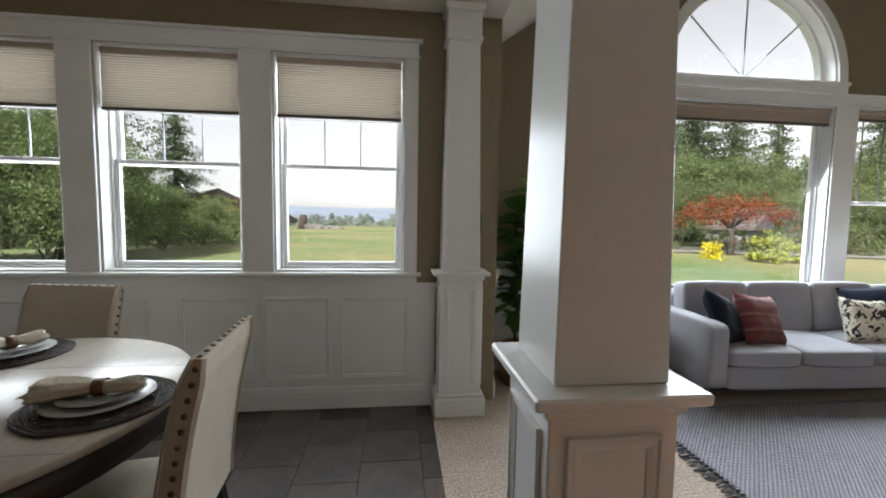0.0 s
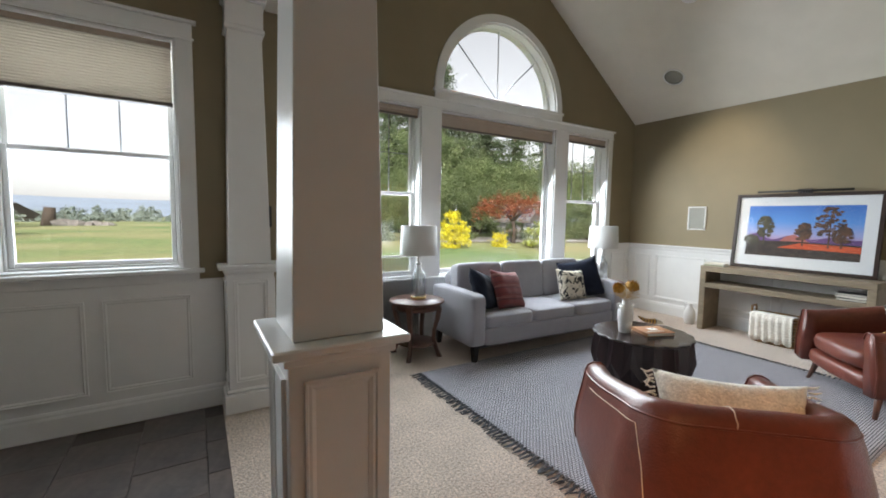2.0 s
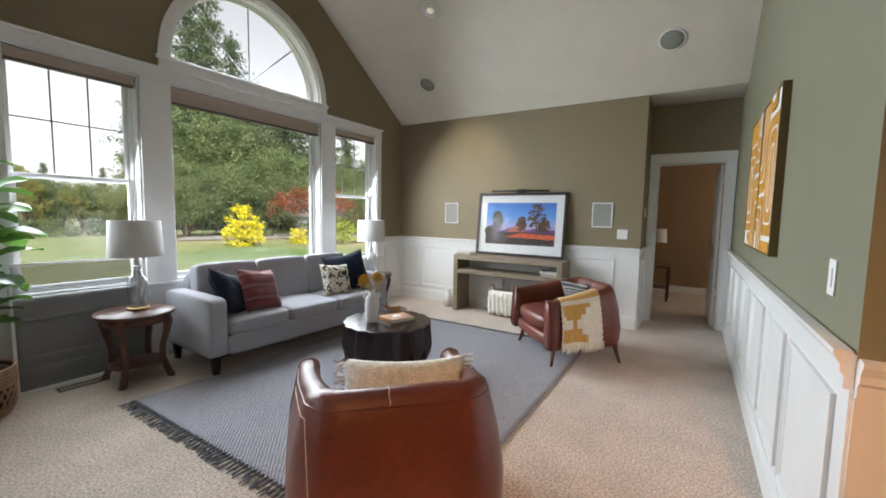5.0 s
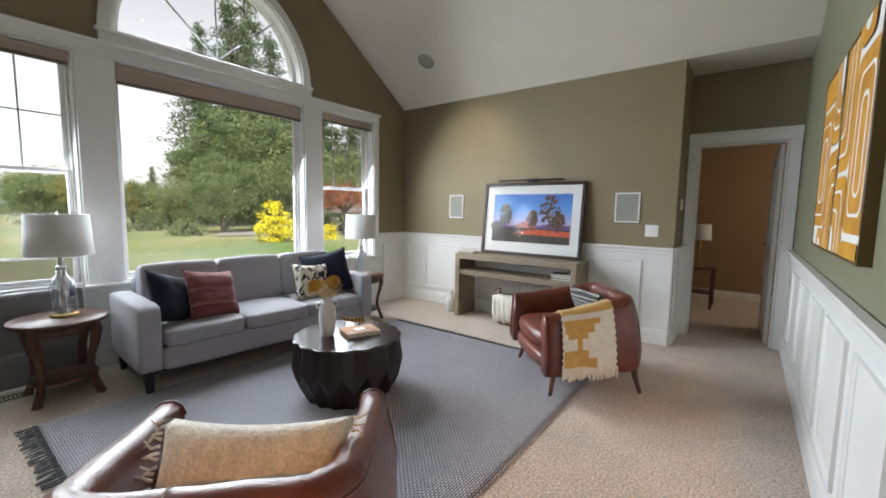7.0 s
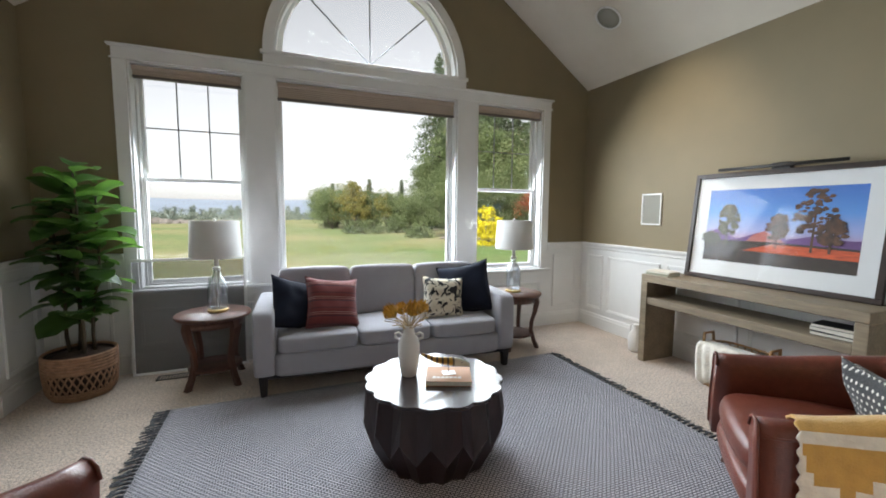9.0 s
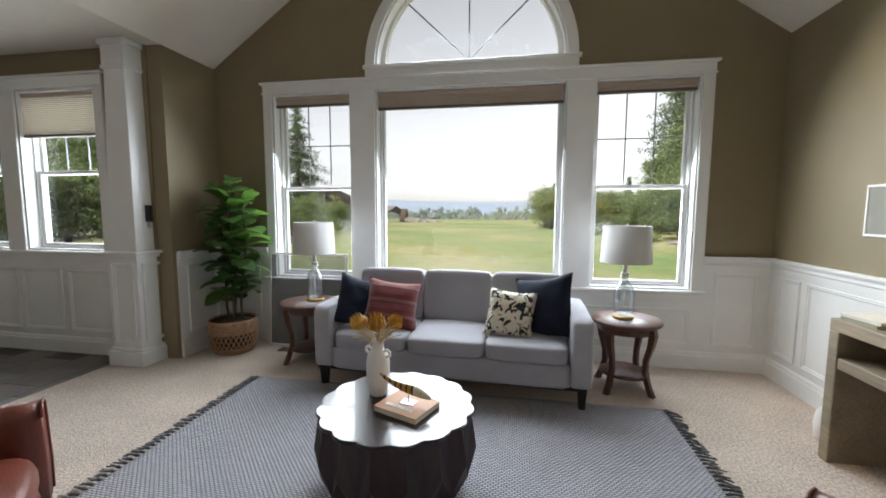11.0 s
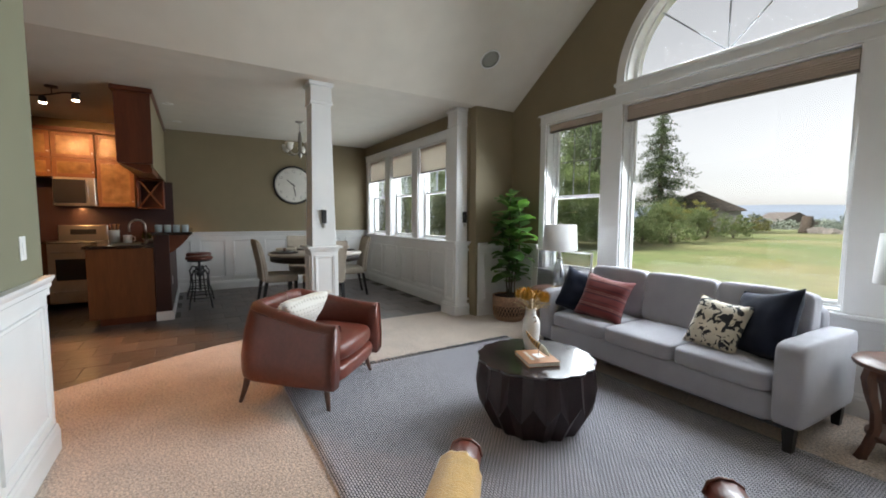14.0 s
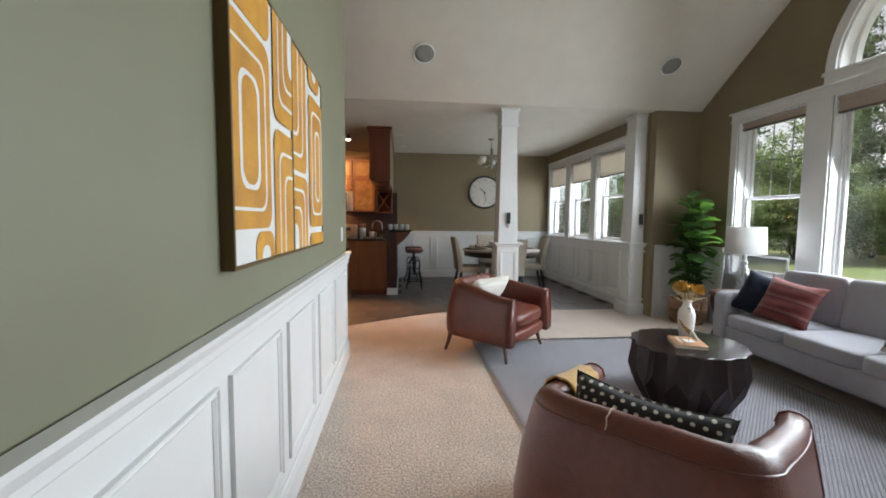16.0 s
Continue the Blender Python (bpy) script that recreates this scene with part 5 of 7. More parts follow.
def printed_tree(x, z, w, h, mat, y):
    bm = bmesh.new()
    t = 0.008
    bm.faces.new([bm.verts.new((x + a, y, z + b)) for a, b in ((-t, 0), (t, 0), (t * 0.6, h * 0.8), (-t * 0.6, h * 0.8))])
    for k in range(90):
        u = rp.random()
        q = rp.uniform(-1, 1)
        px = x + q * w / 2 * math.sin(math.pi * (0.15 + 0.8 * u)) ** 0.7
        pz = z + h * (0.30 + 0.7 * u)
        r = rp.uniform(0.011, 0.028)
        n = 7
        bm.faces.new([bm.verts.new((px + r * rp.uniform(0.7, 1.3) * math.cos(2 * math.pi * i / n), y - 0.0002 - 0.00002 * k, pz + 0.7 * r * math.sin(2 * math.pi * i / n))) for i in range(n)])
    part("printed_tree", bm, mat, pic)


printed_tree(bx0 + 0.17, bz0 + 0.13, 0.15, 0.32, M_LEAFP2, -0.0139)
printed_tree(bx0 + 0.73, bz0 + 0.12, 0.25, 0.42, M_LEAFP, -0.0139)
printed_tree(bx0 + 0.52, bz0 + 0.13, 0.12, 0.24, M_LEAFP, -0.0145)
printed_tree(bx0 + 0.83, bz0 + 0.12, 0.14, 0.22, M_LEAFP, -0.0170)
printed_tree(bx0 + 0.05, bz0 + 0.12, 0.14, 0.10, M_LEAFP2, -0.0170)
pg = box("picture_glazing", (fw, -0.022, fw), (PW - fw, -0.020, PH - fw), M_PGLASS, pic, 0)
pg.visible_shadow = False
pl = thing("picture_light", "slim black picture light bar above the print", "picture light", pose(6.11, 1.67, 1.665))
rod("bar", [(-0.10, -0.40, 0.0), (-0.10, 0.40, 0.0)], 0.012, M_BLACK, pl, 10)
box("mount", (-0.045, -0.06, -0.03), (0.0, 0.06, 0.025), M_BLACK, pl, 0.004)
rod("arm", [(-0.04, 0, 0.0), (-0.09, 0, 0.005)], 0.012, M_BLACK, pl, 8)

M_PAPER = material("book_paper", (0.66, 0.63, 0.56), 0.9, vary=0.05, fine=0.1, stretch=(1, 1, 30))
M_BLACKBOOK = material("black_book_cover", (0.014, 0.014, 0.016), 0.5)
M_TANBOOK = material("tan_book_cover", (0.40, 0.19, 0.085), 0.6, vary=0.08)
M_SAGEBOOK = material("sage_book_cover", (0.26, 0.27, 0.20), 0.6, vary=0.08)


def book(m, w, d, h, cover, label, group=""):
    g = thing("book", label, "book", m, group)
    t = min(0.003, h * 0.2)
    box("page_block", (-w / 2 + 0.003, -d / 2 + 0.003, t), (w / 2 - 0.001, d / 2 - 0.003, h - t), M_PAPER, g, 0)
    boxes("cover", [((-w / 2, -d / 2, 0), (w / 2, d / 2, t - 0.0002)), ((-w / 2, -d / 2, h - t + 0.0002), (w / 2, d / 2, h)), ((-w / 2 - 0.002, -d / 2, 0), (-w / 2 + 0.0015, d / 2, h))], cover, g, 0.0006)
    return g


for k, (dz, c, a) in enumerate(((0.585, M_BLACKBOOK, 3), (0.612, M_PAPER, -4), (0.634, M_BLACKBOOK, 6))):
    book(pose(5.83, 1.16, dz, 0, 0, 90 + a), 0.22, 0.16, 0.0215, c, "black bound book in a stack on the console shelf", "books on the console shelf")
for dz, c, a in ((0.785, M_SAGEBOOK, 2), (0.803, M_PAPER, 7)):
    book(pose(5.82, 2.37, dz, 0, 0, a), 0.16, 0.21, 0.017, c, "thin pale book stacked on the console top", "books on the console top")
fv = thing("floor_vase", "small white ceramic bottle with handle on the carpet", "vase", pose(5.86, 2.66, 0))
turned("body", [(0.045, 0), (0.062, 0.02), (0.07, 0.10), (0.06, 0.17), (0.03, 0.21), (0.024, 0.25), (0.03, 0.262), (0.022, 0.262)], M_CERAMIC, fv, 28)
rod("handle", [(0.0, 0.028, 0.25), (0.0, 0.062, 0.245), (0.0, 0.07, 0.20), (0.0, 0.058, 0.168)], 0.007, M_CERAMIC, fv)

M_WICKER = material("seagrass_wicker", (0.36, 0.22, 0.10), 0.8, vary=0.3, scale=30, bump=0.6, bump_scale=120, fine=0.3, fine_scale=80)


def basket(m, w, d, h, label):
    """An oblong woven basket of stakes and weavers, with side handles."""
    g = thing("basket", label, "basket", m)
    def outline(k, n, s):
        a = 2 * math.pi * k / n
        c, q = math.cos(a), math.sin(a)
        f = (abs(c) ** 4 + abs(q) ** 4) ** -0.25
        return (w / 2 * s * c * f, d / 2 * s * q * f)
    n = 60
    for r in range(11):
        z = 0.008 + (h - 0.016) * r / 10
        s = 0.88 + 0.12 * r / 10
        pts = []
        for k in range(n + 1):
            x, y = outline(k, n, s * (1 + (0.016 if (k + r) % 2 else -0.016)))
            pts.append((x, y, z))
        rod("weaver", pts, 0.010, M_WICKER, g, 6)
    for k in range(0, n, 2):
        x0, y0 = outline(k, n, 0.88)
        x1, y1 = outline(k, n, 1.0)
        rod("stake", [(x0, y0, 0), (x1, y1, h)], 0.005, M_WICKER, g, 5)
    box("bottom", (-w * 0.42, -d * 0.42, 0.004), (w * 0.42, d * 0.42, 0.016), M_WICKER, g, 0.002)
    return g


bk = basket(pose(5.87, 1.735, 0), 0.30, 0.46, 0.31, "woven seagrass basket with a cream blanket under the console")
for y in (-0.23, 0.23):
    rod("handle", [(-0.06, y, 0.30), (-0.05, y * 1.02, 0.38), (0.05, y * 1.02, 0.38), (0.06, y, 0.30)], 0.011, M_WICKER, bk)
fb = thing("folded_blanket", "cream wool blanket hanging over the basket front", "blanket", pose(5.87, 1.755, 0))
bm = bmesh.new()
prof = [(0.06, 0.295), (0.0, 0.318), (-0.08, 0.325), (-0.15, 0.332), (-0.178, 0.318), (-0.183, 0.25), (-0.180, 0.17), (-0.175, 0.09), (-0.170, 0.03)]
rows = []
for i, (x, z) in enumerate(prof):
    rows.append([bm.verts.new((x - 0.010 * math.sin(j * 1.5 + 0.3 * i) * (i / 8), -0.20 + 0.38 * j / 26, z - (0.012 * math.sin(j * 0.9) if i == 8 else 0))) for j in range(27)])
for a, b in zip(rows, rows[1:]):
    for j in range(26):
        bm.faces.new((a[j], a[j + 1], b[j + 1], b[j]))
o = part("cloth", bm, M_WOOL, fb, smooth=True)
sol = o.modifiers.new("thick", "SOLIDIFY")
sol.thickness, sol.offset = 0.008, 0

# ---- things on the coffee table ----
TT = 0.4315
vase = thing("vase", "white ceramic amphora vase with two small handles", "vase", pose(3.36, 1.90, TT))
turned("body", [(0.038, 0), (0.042, 0.004), (0.052, 0.06), (0.058, 0.13), (0.058, 0.17), (0.05, 0.205), (0.034, 0.225), (0.029, 0.24), (0.028, 0.265), (0.035, 0.278), (0.031, 0.279), (0.024, 0.262), (0.02, 0.24)], M_CERAMIC, vase, 32)
for s in (-1, 1):
    c, q = math.cos(radians(-20)), math.sin(radians(-20))
    rod("handle", [(s * r * c, s * r * q, z) for r, z in ((0.036, 0.222), (0.058, 0.236), (0.074, 0.228), (0.074, 0.208), (0.052, 0.198))], 0.007, M_CERAMIC, vase)
M_PETAL = material("mustard_protea", (0.46, 0.25, 0.035), 0.8, vary=0.35, scale=40, bump=0.4, bump_scale=120)
M_STRAW = material("dried_straw", (0.52, 0.40, 0.24), 0.85, vary=0.25, scale=40)
fl = thing("dried_flowers", "dried mustard protea heads with straw sprays in the vase", "flowers", pose(3.36, 1.90, TT + 0.265))
rf = random.Random(21)
for (x, y, z, s) in ((-0.085, 0.0, 0.075, 1.35), (0.005, -0.04, 0.085, 1.45), (0.07, 0.02, 0.08, 1.25), (-0.02, 0.055, 0.07, 1.2)):
    tip = Vector((x, y, z))
    d = Vector((x, y, 0.11)).normalized()
    rod("stem", [(0, 0, -0.10), tip * 0.5, tip], 0.003, M_STRAW, fl, 5)
    bm = bmesh.new()
    q = d.to_track_quat("Z", "Y").to_matrix()
    for ring, (rad, up, n) in enumerate(((0.018, 0.055, 7), (0.027, 0.048, 9), (0.034, 0.036, 11))):
        for k in range(n):
            a = 2 * math.pi * (k + 0.5 * ring) / n
            ca, sa = math.cos(a), math.sin(a)
            w = 0.009
            pts = [(0.006 * ca, 0.006 * sa, -0.012), (rad * ca - w * sa, rad * sa + w * ca, up * 0.4), (rad * 0.9 * ca, rad * 0.9 * sa, up), (rad * ca + w * sa, rad * sa - w * ca, up * 0.4)]
            bm.faces.new([bm.verts.new(tip + s * (q @ Vector(p))) for p in pts])
    part("flower_head", bm, M_PETAL, fl)
bm = bmesh.new()
for k in range(44):
    a, e = rf.uniform(0, 2 * math.pi), rf.uniform(0.3, 1.2)
    L = rf.uniform(0.08, 0.15)
    d = Vector((math.cos(a) * math.cos(e), math.sin(a) * math.cos(e), math.sin(e)))
    tube(bm, [(0, 0, -0.02), d * L * 0.6, d * L + Vector((0, 0, -0.01))], [0.0015, 0.0025, 0.003], 4)
tagged(part("straw_spray", bm, M_STRAW, fl), kind="stuff")

bkm = pose(3.543, 1.775, TT, 0, 0, -22)
bt = book(bkm, 0.235, 0.20, 0.026, M_TANBOOK, "tan clothbound book lying on the coffee table")
boxes("title_bar", [((-0.085 + 0.022 * k, -0.06, 0.0262), (-0.068 + 0.022 * k, -0.038, 0.0268)) for k in range(7)], M_PAPER, bt, 0, "pale title lettering")
M_FISH = material("painted_fish_white", (0.62, 0.58, 0.48), 0.5, vary=0.06)
M_FISHY = ramp_pattern("painted_fish_stripes", [(0, (0.46, 0.24, 0.03)), (0.62, (0.03, 0.02, 0.015))], lambda nt, co: (lambda s: (nt.links.new(co, s.inputs[0]), math_node(nt, "FRACT", math_node(nt, "MULTIPLY", s.outputs["X"], 34.0)))[1])(nt.nodes.new("ShaderNodeSeparateXYZ")), 0.5, 0.05)
fs = thing("fish_sculpture", "carved wooden fish with yellow and black stripes on a stand", "sculpture", bkm @ pose(0.0, 0.01, 0.0262, 0, 0, 10))
box("stand_plate", (-0.035, -0.028, 0), (0.035, 0.028, 0.003), M_VINYL, fs, 0.0005)
rod("pin", [(0, 0, 0.003), (0.0, 0, 0.052)], 0.002, M_BLACK, fs, 6)
bm = bmesh.new()
body = [(-0.15, 0.115, 0.006), (-0.12, 0.098, 0.012), (-0.08, 0.08, 0.015), (-0.03, 0.068, 0.020), (0.02, 0.062, 0.024), (0.03, 0.0605, 0.0245)]
ring_strip(bm, [[(x, 0.6 * r * math.cos(2 * math.pi * k / 14), z + r * math.sin(2 * math.pi * k / 14)) for k in range(14)] for x, z, r in body])
part("striped_body", bm, M_FISHY, fs, "yellow and black striped body", True)
bm = bmesh.new()
head = [(0.0302, 0.0605, 0.0245), (0.06, 0.056, 0.023), (0.09, 0.047, 0.016), (0.112, 0.039, 0.007), (0.118, 0.037, 0.002)]
ring_strip(bm, [[(x, 0.6 * r * math.cos(2 * math.pi * k / 14), z + r * math.sin(2 * math.pi * k / 14)) for k in range(14)] for x, z, r in head])
part("head", bm, M_FISH, fs, "cream painted head", True)
for s in (-1, 1):
    turned("eye", [(0.003, -0.001), (0.003, 0.001)], M_BLACK, fs, 10).matrix_basis = pose(0.07, s * 0.0132, 0.060, 90)

# ---- plant ----
M_LEAF = material("fig_leaf", (0.036, 0.090, 0.028), 0.34, vary=0.35, scale=9, bump=0.15, bump_scale=40, obj_vary=0.4, second=(0.070, 0.150, 0.036))
translucent(M_LEAF, (0.16, 0.34, 0.05), 0.3)
M_STEM = material("fig_stem", (0.085, 0.065, 0.04), 0.8, vary=0.25, scale=20)
M_SOIL = material("brown_moss", (0.05, 0.028, 0.018), 0.95, vary=0.4, scale=30, bump=0.8, bump_scale=60)
PX, PY = 1.375, 3.43
plant = thing("potted_plant", "fiddle-leaf fig with broad green leaves in a woven basket pot", "plant", pose(PX, PY, 0))


def leaf_mesh():
    bm = bmesh.new()
    rows = []
    for i in range(7):
        t = i / 6
        w = 0.066 * (0.15 + 1.0 * math.sin(math.pi * (0.12 + 0.80 * t)) ** 0.8 * (0.72 + 0.5 * t)) if 0 < i < 6 else 0.010
        y = 0.20 * t
        z = 0.020 * math.sin(t * 2.4) - 0.05 * t * t
        rows.append([bm.verts.new((x * w, y, z + 0.014 * abs(x) + 0.004 * math.sin(9 * t) * x)) for x in (-1, -0.5, 0, 0.5, 1)])
    for a, b in zip(rows, rows[1:]):
        for k in range(4):
            bm.faces.new((a[k], a[k + 1], b[k + 1], b[k]))
    return bm


lf = part("leaf", leaf_mesh(), M_LEAF, plant, smooth=True)
rl = random.Random(8)
stems = [((-0.06, 0.03), (-0.10, 0.0, 1.35)), ((0.03, -0.04), (0.06, -0.06, 1.60)), ((0.07, 0.04), (0.16, 0.02, 1.45)), ((-0.01, 0.05), (-0.02, 0.06, 1.52))]
first = True
for (bx, by), (tx, ty, tz) in stems:
    pts = [Vector((bx + (tx - bx) * q + 0.012 * math.sin(9 * q + bx * 40), by + (ty - by) * q + 0.012 * math.cos(7 * q + by * 50), 0.30 + (tz - 0.30) * q)) for q in [k / 9 for k in range(10)]]
    rod("stem", pts, [0.013 - 0.0008 * k for k in range(10)], M_STEM, plant, 7)
    n = 27
    for k in range(n):
        q = 0.16 + 0.84 * (k / (n - 1)) ** 0.85
        seg = min(int(q * 9), 8)
        p = pts[seg].lerp(pts[seg + 1], q * 9 - seg)
        az = k * 137.5 + rl.uniform(-25, 25) + bx * 900
        pitch = rl.uniform(-18, 34) + 28 * max(0, q - 0.8) * 4
        s = rl.uniform(0.95, 1.35) * (0.8 if q > 0.93 else 1)
        wx, wy = p.x + PX + 0.2 * s * -math.sin(radians(az)), p.y + PY + 0.2 * s * math.cos(radians(az))
        if wx < NX + 0.03 or wy > WY - 0.05:
            s *= 0.45
            pitch = 45
        mm = Matrix.Translation(p) @ pose(0, 0, 0, 0, 0, az) @ pose(0, 0.008, 0, pitch, rl.uniform(-18, 18), 0) @ Matrix.Scale(s, 4)
        if first:
            lf.matrix_basis = mm
            first = False
        else:
            share(lf, "leaf", mm, plant)
pot = thing("planter_basket", "round woven rattan planter basket with open lattice", "planter", pose(PX, PY, 0))
M_RATTAN = material("rattan", (0.33, 0.19, 0.115), 0.7, vary=0.25, scale=25, bump=0.4, bump_scale=90)
bm = bmesh.new()
lathe(bm, [(0.155, 0.012), (0.185, 0.05), (0.195, 0.30), (0.19, 0.30), (0.18, 0.05), (0.15, 0.022)], 36)
part("liner", bm, material("dark_liner", (0.035, 0.02, 0.014), 0.9), pot, smooth=True)
turned("soil", [(0.188, 0.285), (0.10, 0.30), (0.02, 0.305)], M_SOIL, pot, 24)
for z, r in ((0.008, 0.165), (0.03, 0.18), (0.052, 0.19), (0.20, 0.205), (0.222, 0.206), (0.244, 0.206), (0.266, 0.206), (0.288, 0.205), (0.306, 0.204)):
    rod("hoop", [(r * math.cos(2 * math.pi * k / 40), r * math.sin(2 * math.pi * k / 40), z) for k in range(41)], 0.011, M_RATTAN, pot, 6)
for k in range(30):
    for dirn in (-1, 1):
        a0, a1 = 2 * math.pi * k / 30, 2 * math.pi * (k + dirn * 1.5) / 30
        rod("lattice_strand", [((0.193 + 0.003 * dirn) * math.cos(a0), (0.193 + 0.003 * dirn) * math.sin(a0), 0.06), ((0.203 + 0.003 * dirn) * math.cos((a0 + a1) / 2), (0.203 + 0.003 * dirn) * math.sin((a0 + a1) / 2), 0.125), ((0.206 + 0.003 * dirn) * math.cos(a1), (0.206 + 0.003 * dirn) * math.sin(a1), 0.19)], 0.006, M_RATTAN, pot, 5)

# removed insect screen leaning under the window
scr = thing("window_screen", "white-framed grey insect screen leaning against the window wall", "window screen", pose(1.615, 3.635, 0.0) @ pose(0, 0, 0, -3.2))
SWD, SHT = 0.83, 0.93
boxes("frame", [((0, -0.008, 0), (SWD, 0.004, 0.02)), ((0, -0.008, SHT - 0.02), (SWD, 0.004, SHT)), ((0, -0.008, 0.0202), (0.02, 0.004, SHT - 0.0202)), ((SWD - 0.02, -0.008, 0.0202), (SWD, 0.004, SHT - 0.0202))], M_VINYL, scr, 0.002)
M_MESH = bpy.data.materials.new("insect_mesh")
M_MESH.use_nodes = True
nt = M_MESH.node_tree
pr = nt.nodes["Principled BSDF"]
pr.inputs["Base Color"].default_value = (0.16, 0.16, 0.17, 1)
tr = nt.nodes.new("ShaderNodeBsdfTransparent")
mx = nt.nodes.new("ShaderNodeMixShader")
mx.inputs[0].default_value = 0.38
nt.links.new(tr.outputs[0], mx.inputs[1])
nt.links.new(pr.outputs[0], mx.inputs[2])
nt.links.new(mx.outputs[0], nt.nodes["Material Output"].inputs[0])
box("mesh_screen", (0.02, -0.003, 0.02), (SWD - 0.02, -0.001, SHT - 0.02), M_MESH, scr, 0)
vent = thing("floor_vent", "dark metal floor register beside the side table", "vent", pose(1.95, 3.52, 0.0))
boxes("frame", [((-0.15, -0.05, 0), (0.15, -0.042, 0.005)), ((-0.15, 0.042, 0), (0.15, 0.05, 0.005)), ((-0.15, -0.0418, 0), (-0.142, 0.0418, 0.005)), ((0.142, -0.0418, 0), (0.15, 0.0418, 0.005))], M_BLACK, vent, 0.001)
for k in range(14):
    x = -0.135 + 0.27 * k / 13
    box("slat", (x - 0.004, -0.0415, 0.0), (x + 0.004, 0.0415, 0.004), M_BLACK, vent, 0)

# ---- dining room ----
M_TABLE = material("grey_oak_table", (0.40, 0.35, 0.30), 0.30, vary=0.16, scale=7, bump=0.08, bump_scale=60, fine=0.12, fine_scale=40, stretch=(1, 0.1, 1))
M_TABLEDK = material("dark_table_apron", (0.028, 0.018, 0.014), 0.4, vary=0.2)
dtb = thing("dining_table", "round grey-brown wooden dining table with dark apron", "dining table", pose(-1.09, 1.60, -0.014))
TR = 0.70
turned("tabletop", [(TR - 0.012, 0.742), (TR, 0.748), (TR, 0.766), (TR - 0.005, 0.772)], M_TABLE, dtb, 72)
bm = bmesh.new()
lathe(bm, [(TR - 0.06, 0.655), (TR - 0.03, 0.655), (TR - 0.03, 0.7415), (TR - 0.06, 0.7415), (TR - 0.06, 0.655)], 60, cap=False)
part("apron", bm, M_TABLEDK, dtb, smooth=True)
turned("pedestal", [(0.11, 0.06), (0.13, 0.10), (0.09, 0.20), (0.07, 0.40), (0.10, 0.56), (0.15, 0.60), (0.30, 0.65), (0.30, 0.655)], M_TABLEDK, dtb, 32)
for k in range(4):
    a = radians(45 + 90 * k)
    c, s = math.cos(a), math.sin(a)
    rod("foot", [(0.05 * c, 0.05 * s, 0.16), (0.25 * c, 0.25 * s, 0.10), (0.42 * c, 0.42 * s, 0.03), (0.46 * c, 0.46 * s, 0.022)], [0.045, 0.04, 0.03, 0.022], M_TABLEDK, dtb, 8)
boxes("top_seam", [((-0.62, 0.30, 0.7722), (0.62, 0.3015, 0.7726)), ((-0.62, -0.3015, 0.7722), (0.62, -0.30, 0.7726))], M_TABLEDK, dtb, 0)

M_LINEN = material("beige_linen", (0.50, 0.44, 0.36), 0.9, vary=0.06, scale=10, bump=0.35, bump_scale=450, fine=0.08, fine_scale=300)
M_NAIL = material("bronze_nailhead", (0.14, 0.09, 0.045), 0.35, 1.0, vary=0.2)


def dining_chair(m):
    """Local front is +y, the back at -y."""
    root = thing("dining_chair", "beige linen dining chair with bronze nailhead trim and dark legs", "dining chair", m, "chairs round the dining table")
    cushion_part("seat", (0, 0.02, 0.425), (0.47, 0.47, 0.11), M_LINEN, root, 9, 0.006, 10, 0.015)
    bm = bmesh.new()
    rings = []
    n = 9
    for k in range(n + 1):
        q = k / n
        z = 0.40 + 0.585 * q
        y = -0.205 - 0.03 * q - 0.07 * q * q
        w = 0.232 + 0.012 * q
        t = 0.042 - 0.008 * q
        if k == n:
            t, w = t * 0.6, w - 0.006
        pr = []
        for s, a in ((-1, -1), (1, -1), (1, 1), (-1, 1)):
            for e in (0, 1):
                dx = 0.010 if (e == 0) == (s * a > 0) else 0.0
                dy = 0.0 if dx else 0.010
                pr.append((s * (w - dx), y + a * (t - dy), z))
        rings.append(pr)
    ring_strip(bm, rings)
    bmesh.ops.recalc_face_normals(bm, faces=bm.faces)
    part("backrest", bm, M_LINEN, root)
    nail = None
    spots = []
    for s in (-1, 1):
        for k in range(14):
            q = 0.04 + 0.92 * k / 13
            spots.append(((s * (0.2325 + 0.012 * q), -0.205 - 0.03 * q - 0.07 * q * q - 0.006, 0.40 + 0.585 * q), 90 * s))
    for k in range(10):
        spots.append(((-0.215 + 0.43 * k / 9, -0.305, 0.985), None))
    for p, a in spots:
        mm = pose(*p) @ (pose(0, 0, 0, 0, a, 0) if a else Matrix.Identity(4))
        if nail is None:
            nail = turned("nailhead", [(0.0085, 0.0), (0.0085, 0.002), (0.005, 0.005), (0.001, 0.006)], M_NAIL, root, 10)
            nail.matrix_basis = mm
        else:
            share(nail, "nailhead", mm, root)
    for x in (-1, 1):
        for y, by in ((0.21, 0.0), (-0.19, -0.07)):
            bm = bmesh.new()
            ring_strip(bm, [[(x * 0.205 + u * s, y + o + v * s, z) for u, v in ((-1, -1), (1, -1), (1, 1), (-1, 1))] for s, z, o in ((0.016, 0.0, by), (0.022, 0.38, 0))])
            part("leg", bm, M_BLACKWOOD, root, "black wooden leg")
    return root


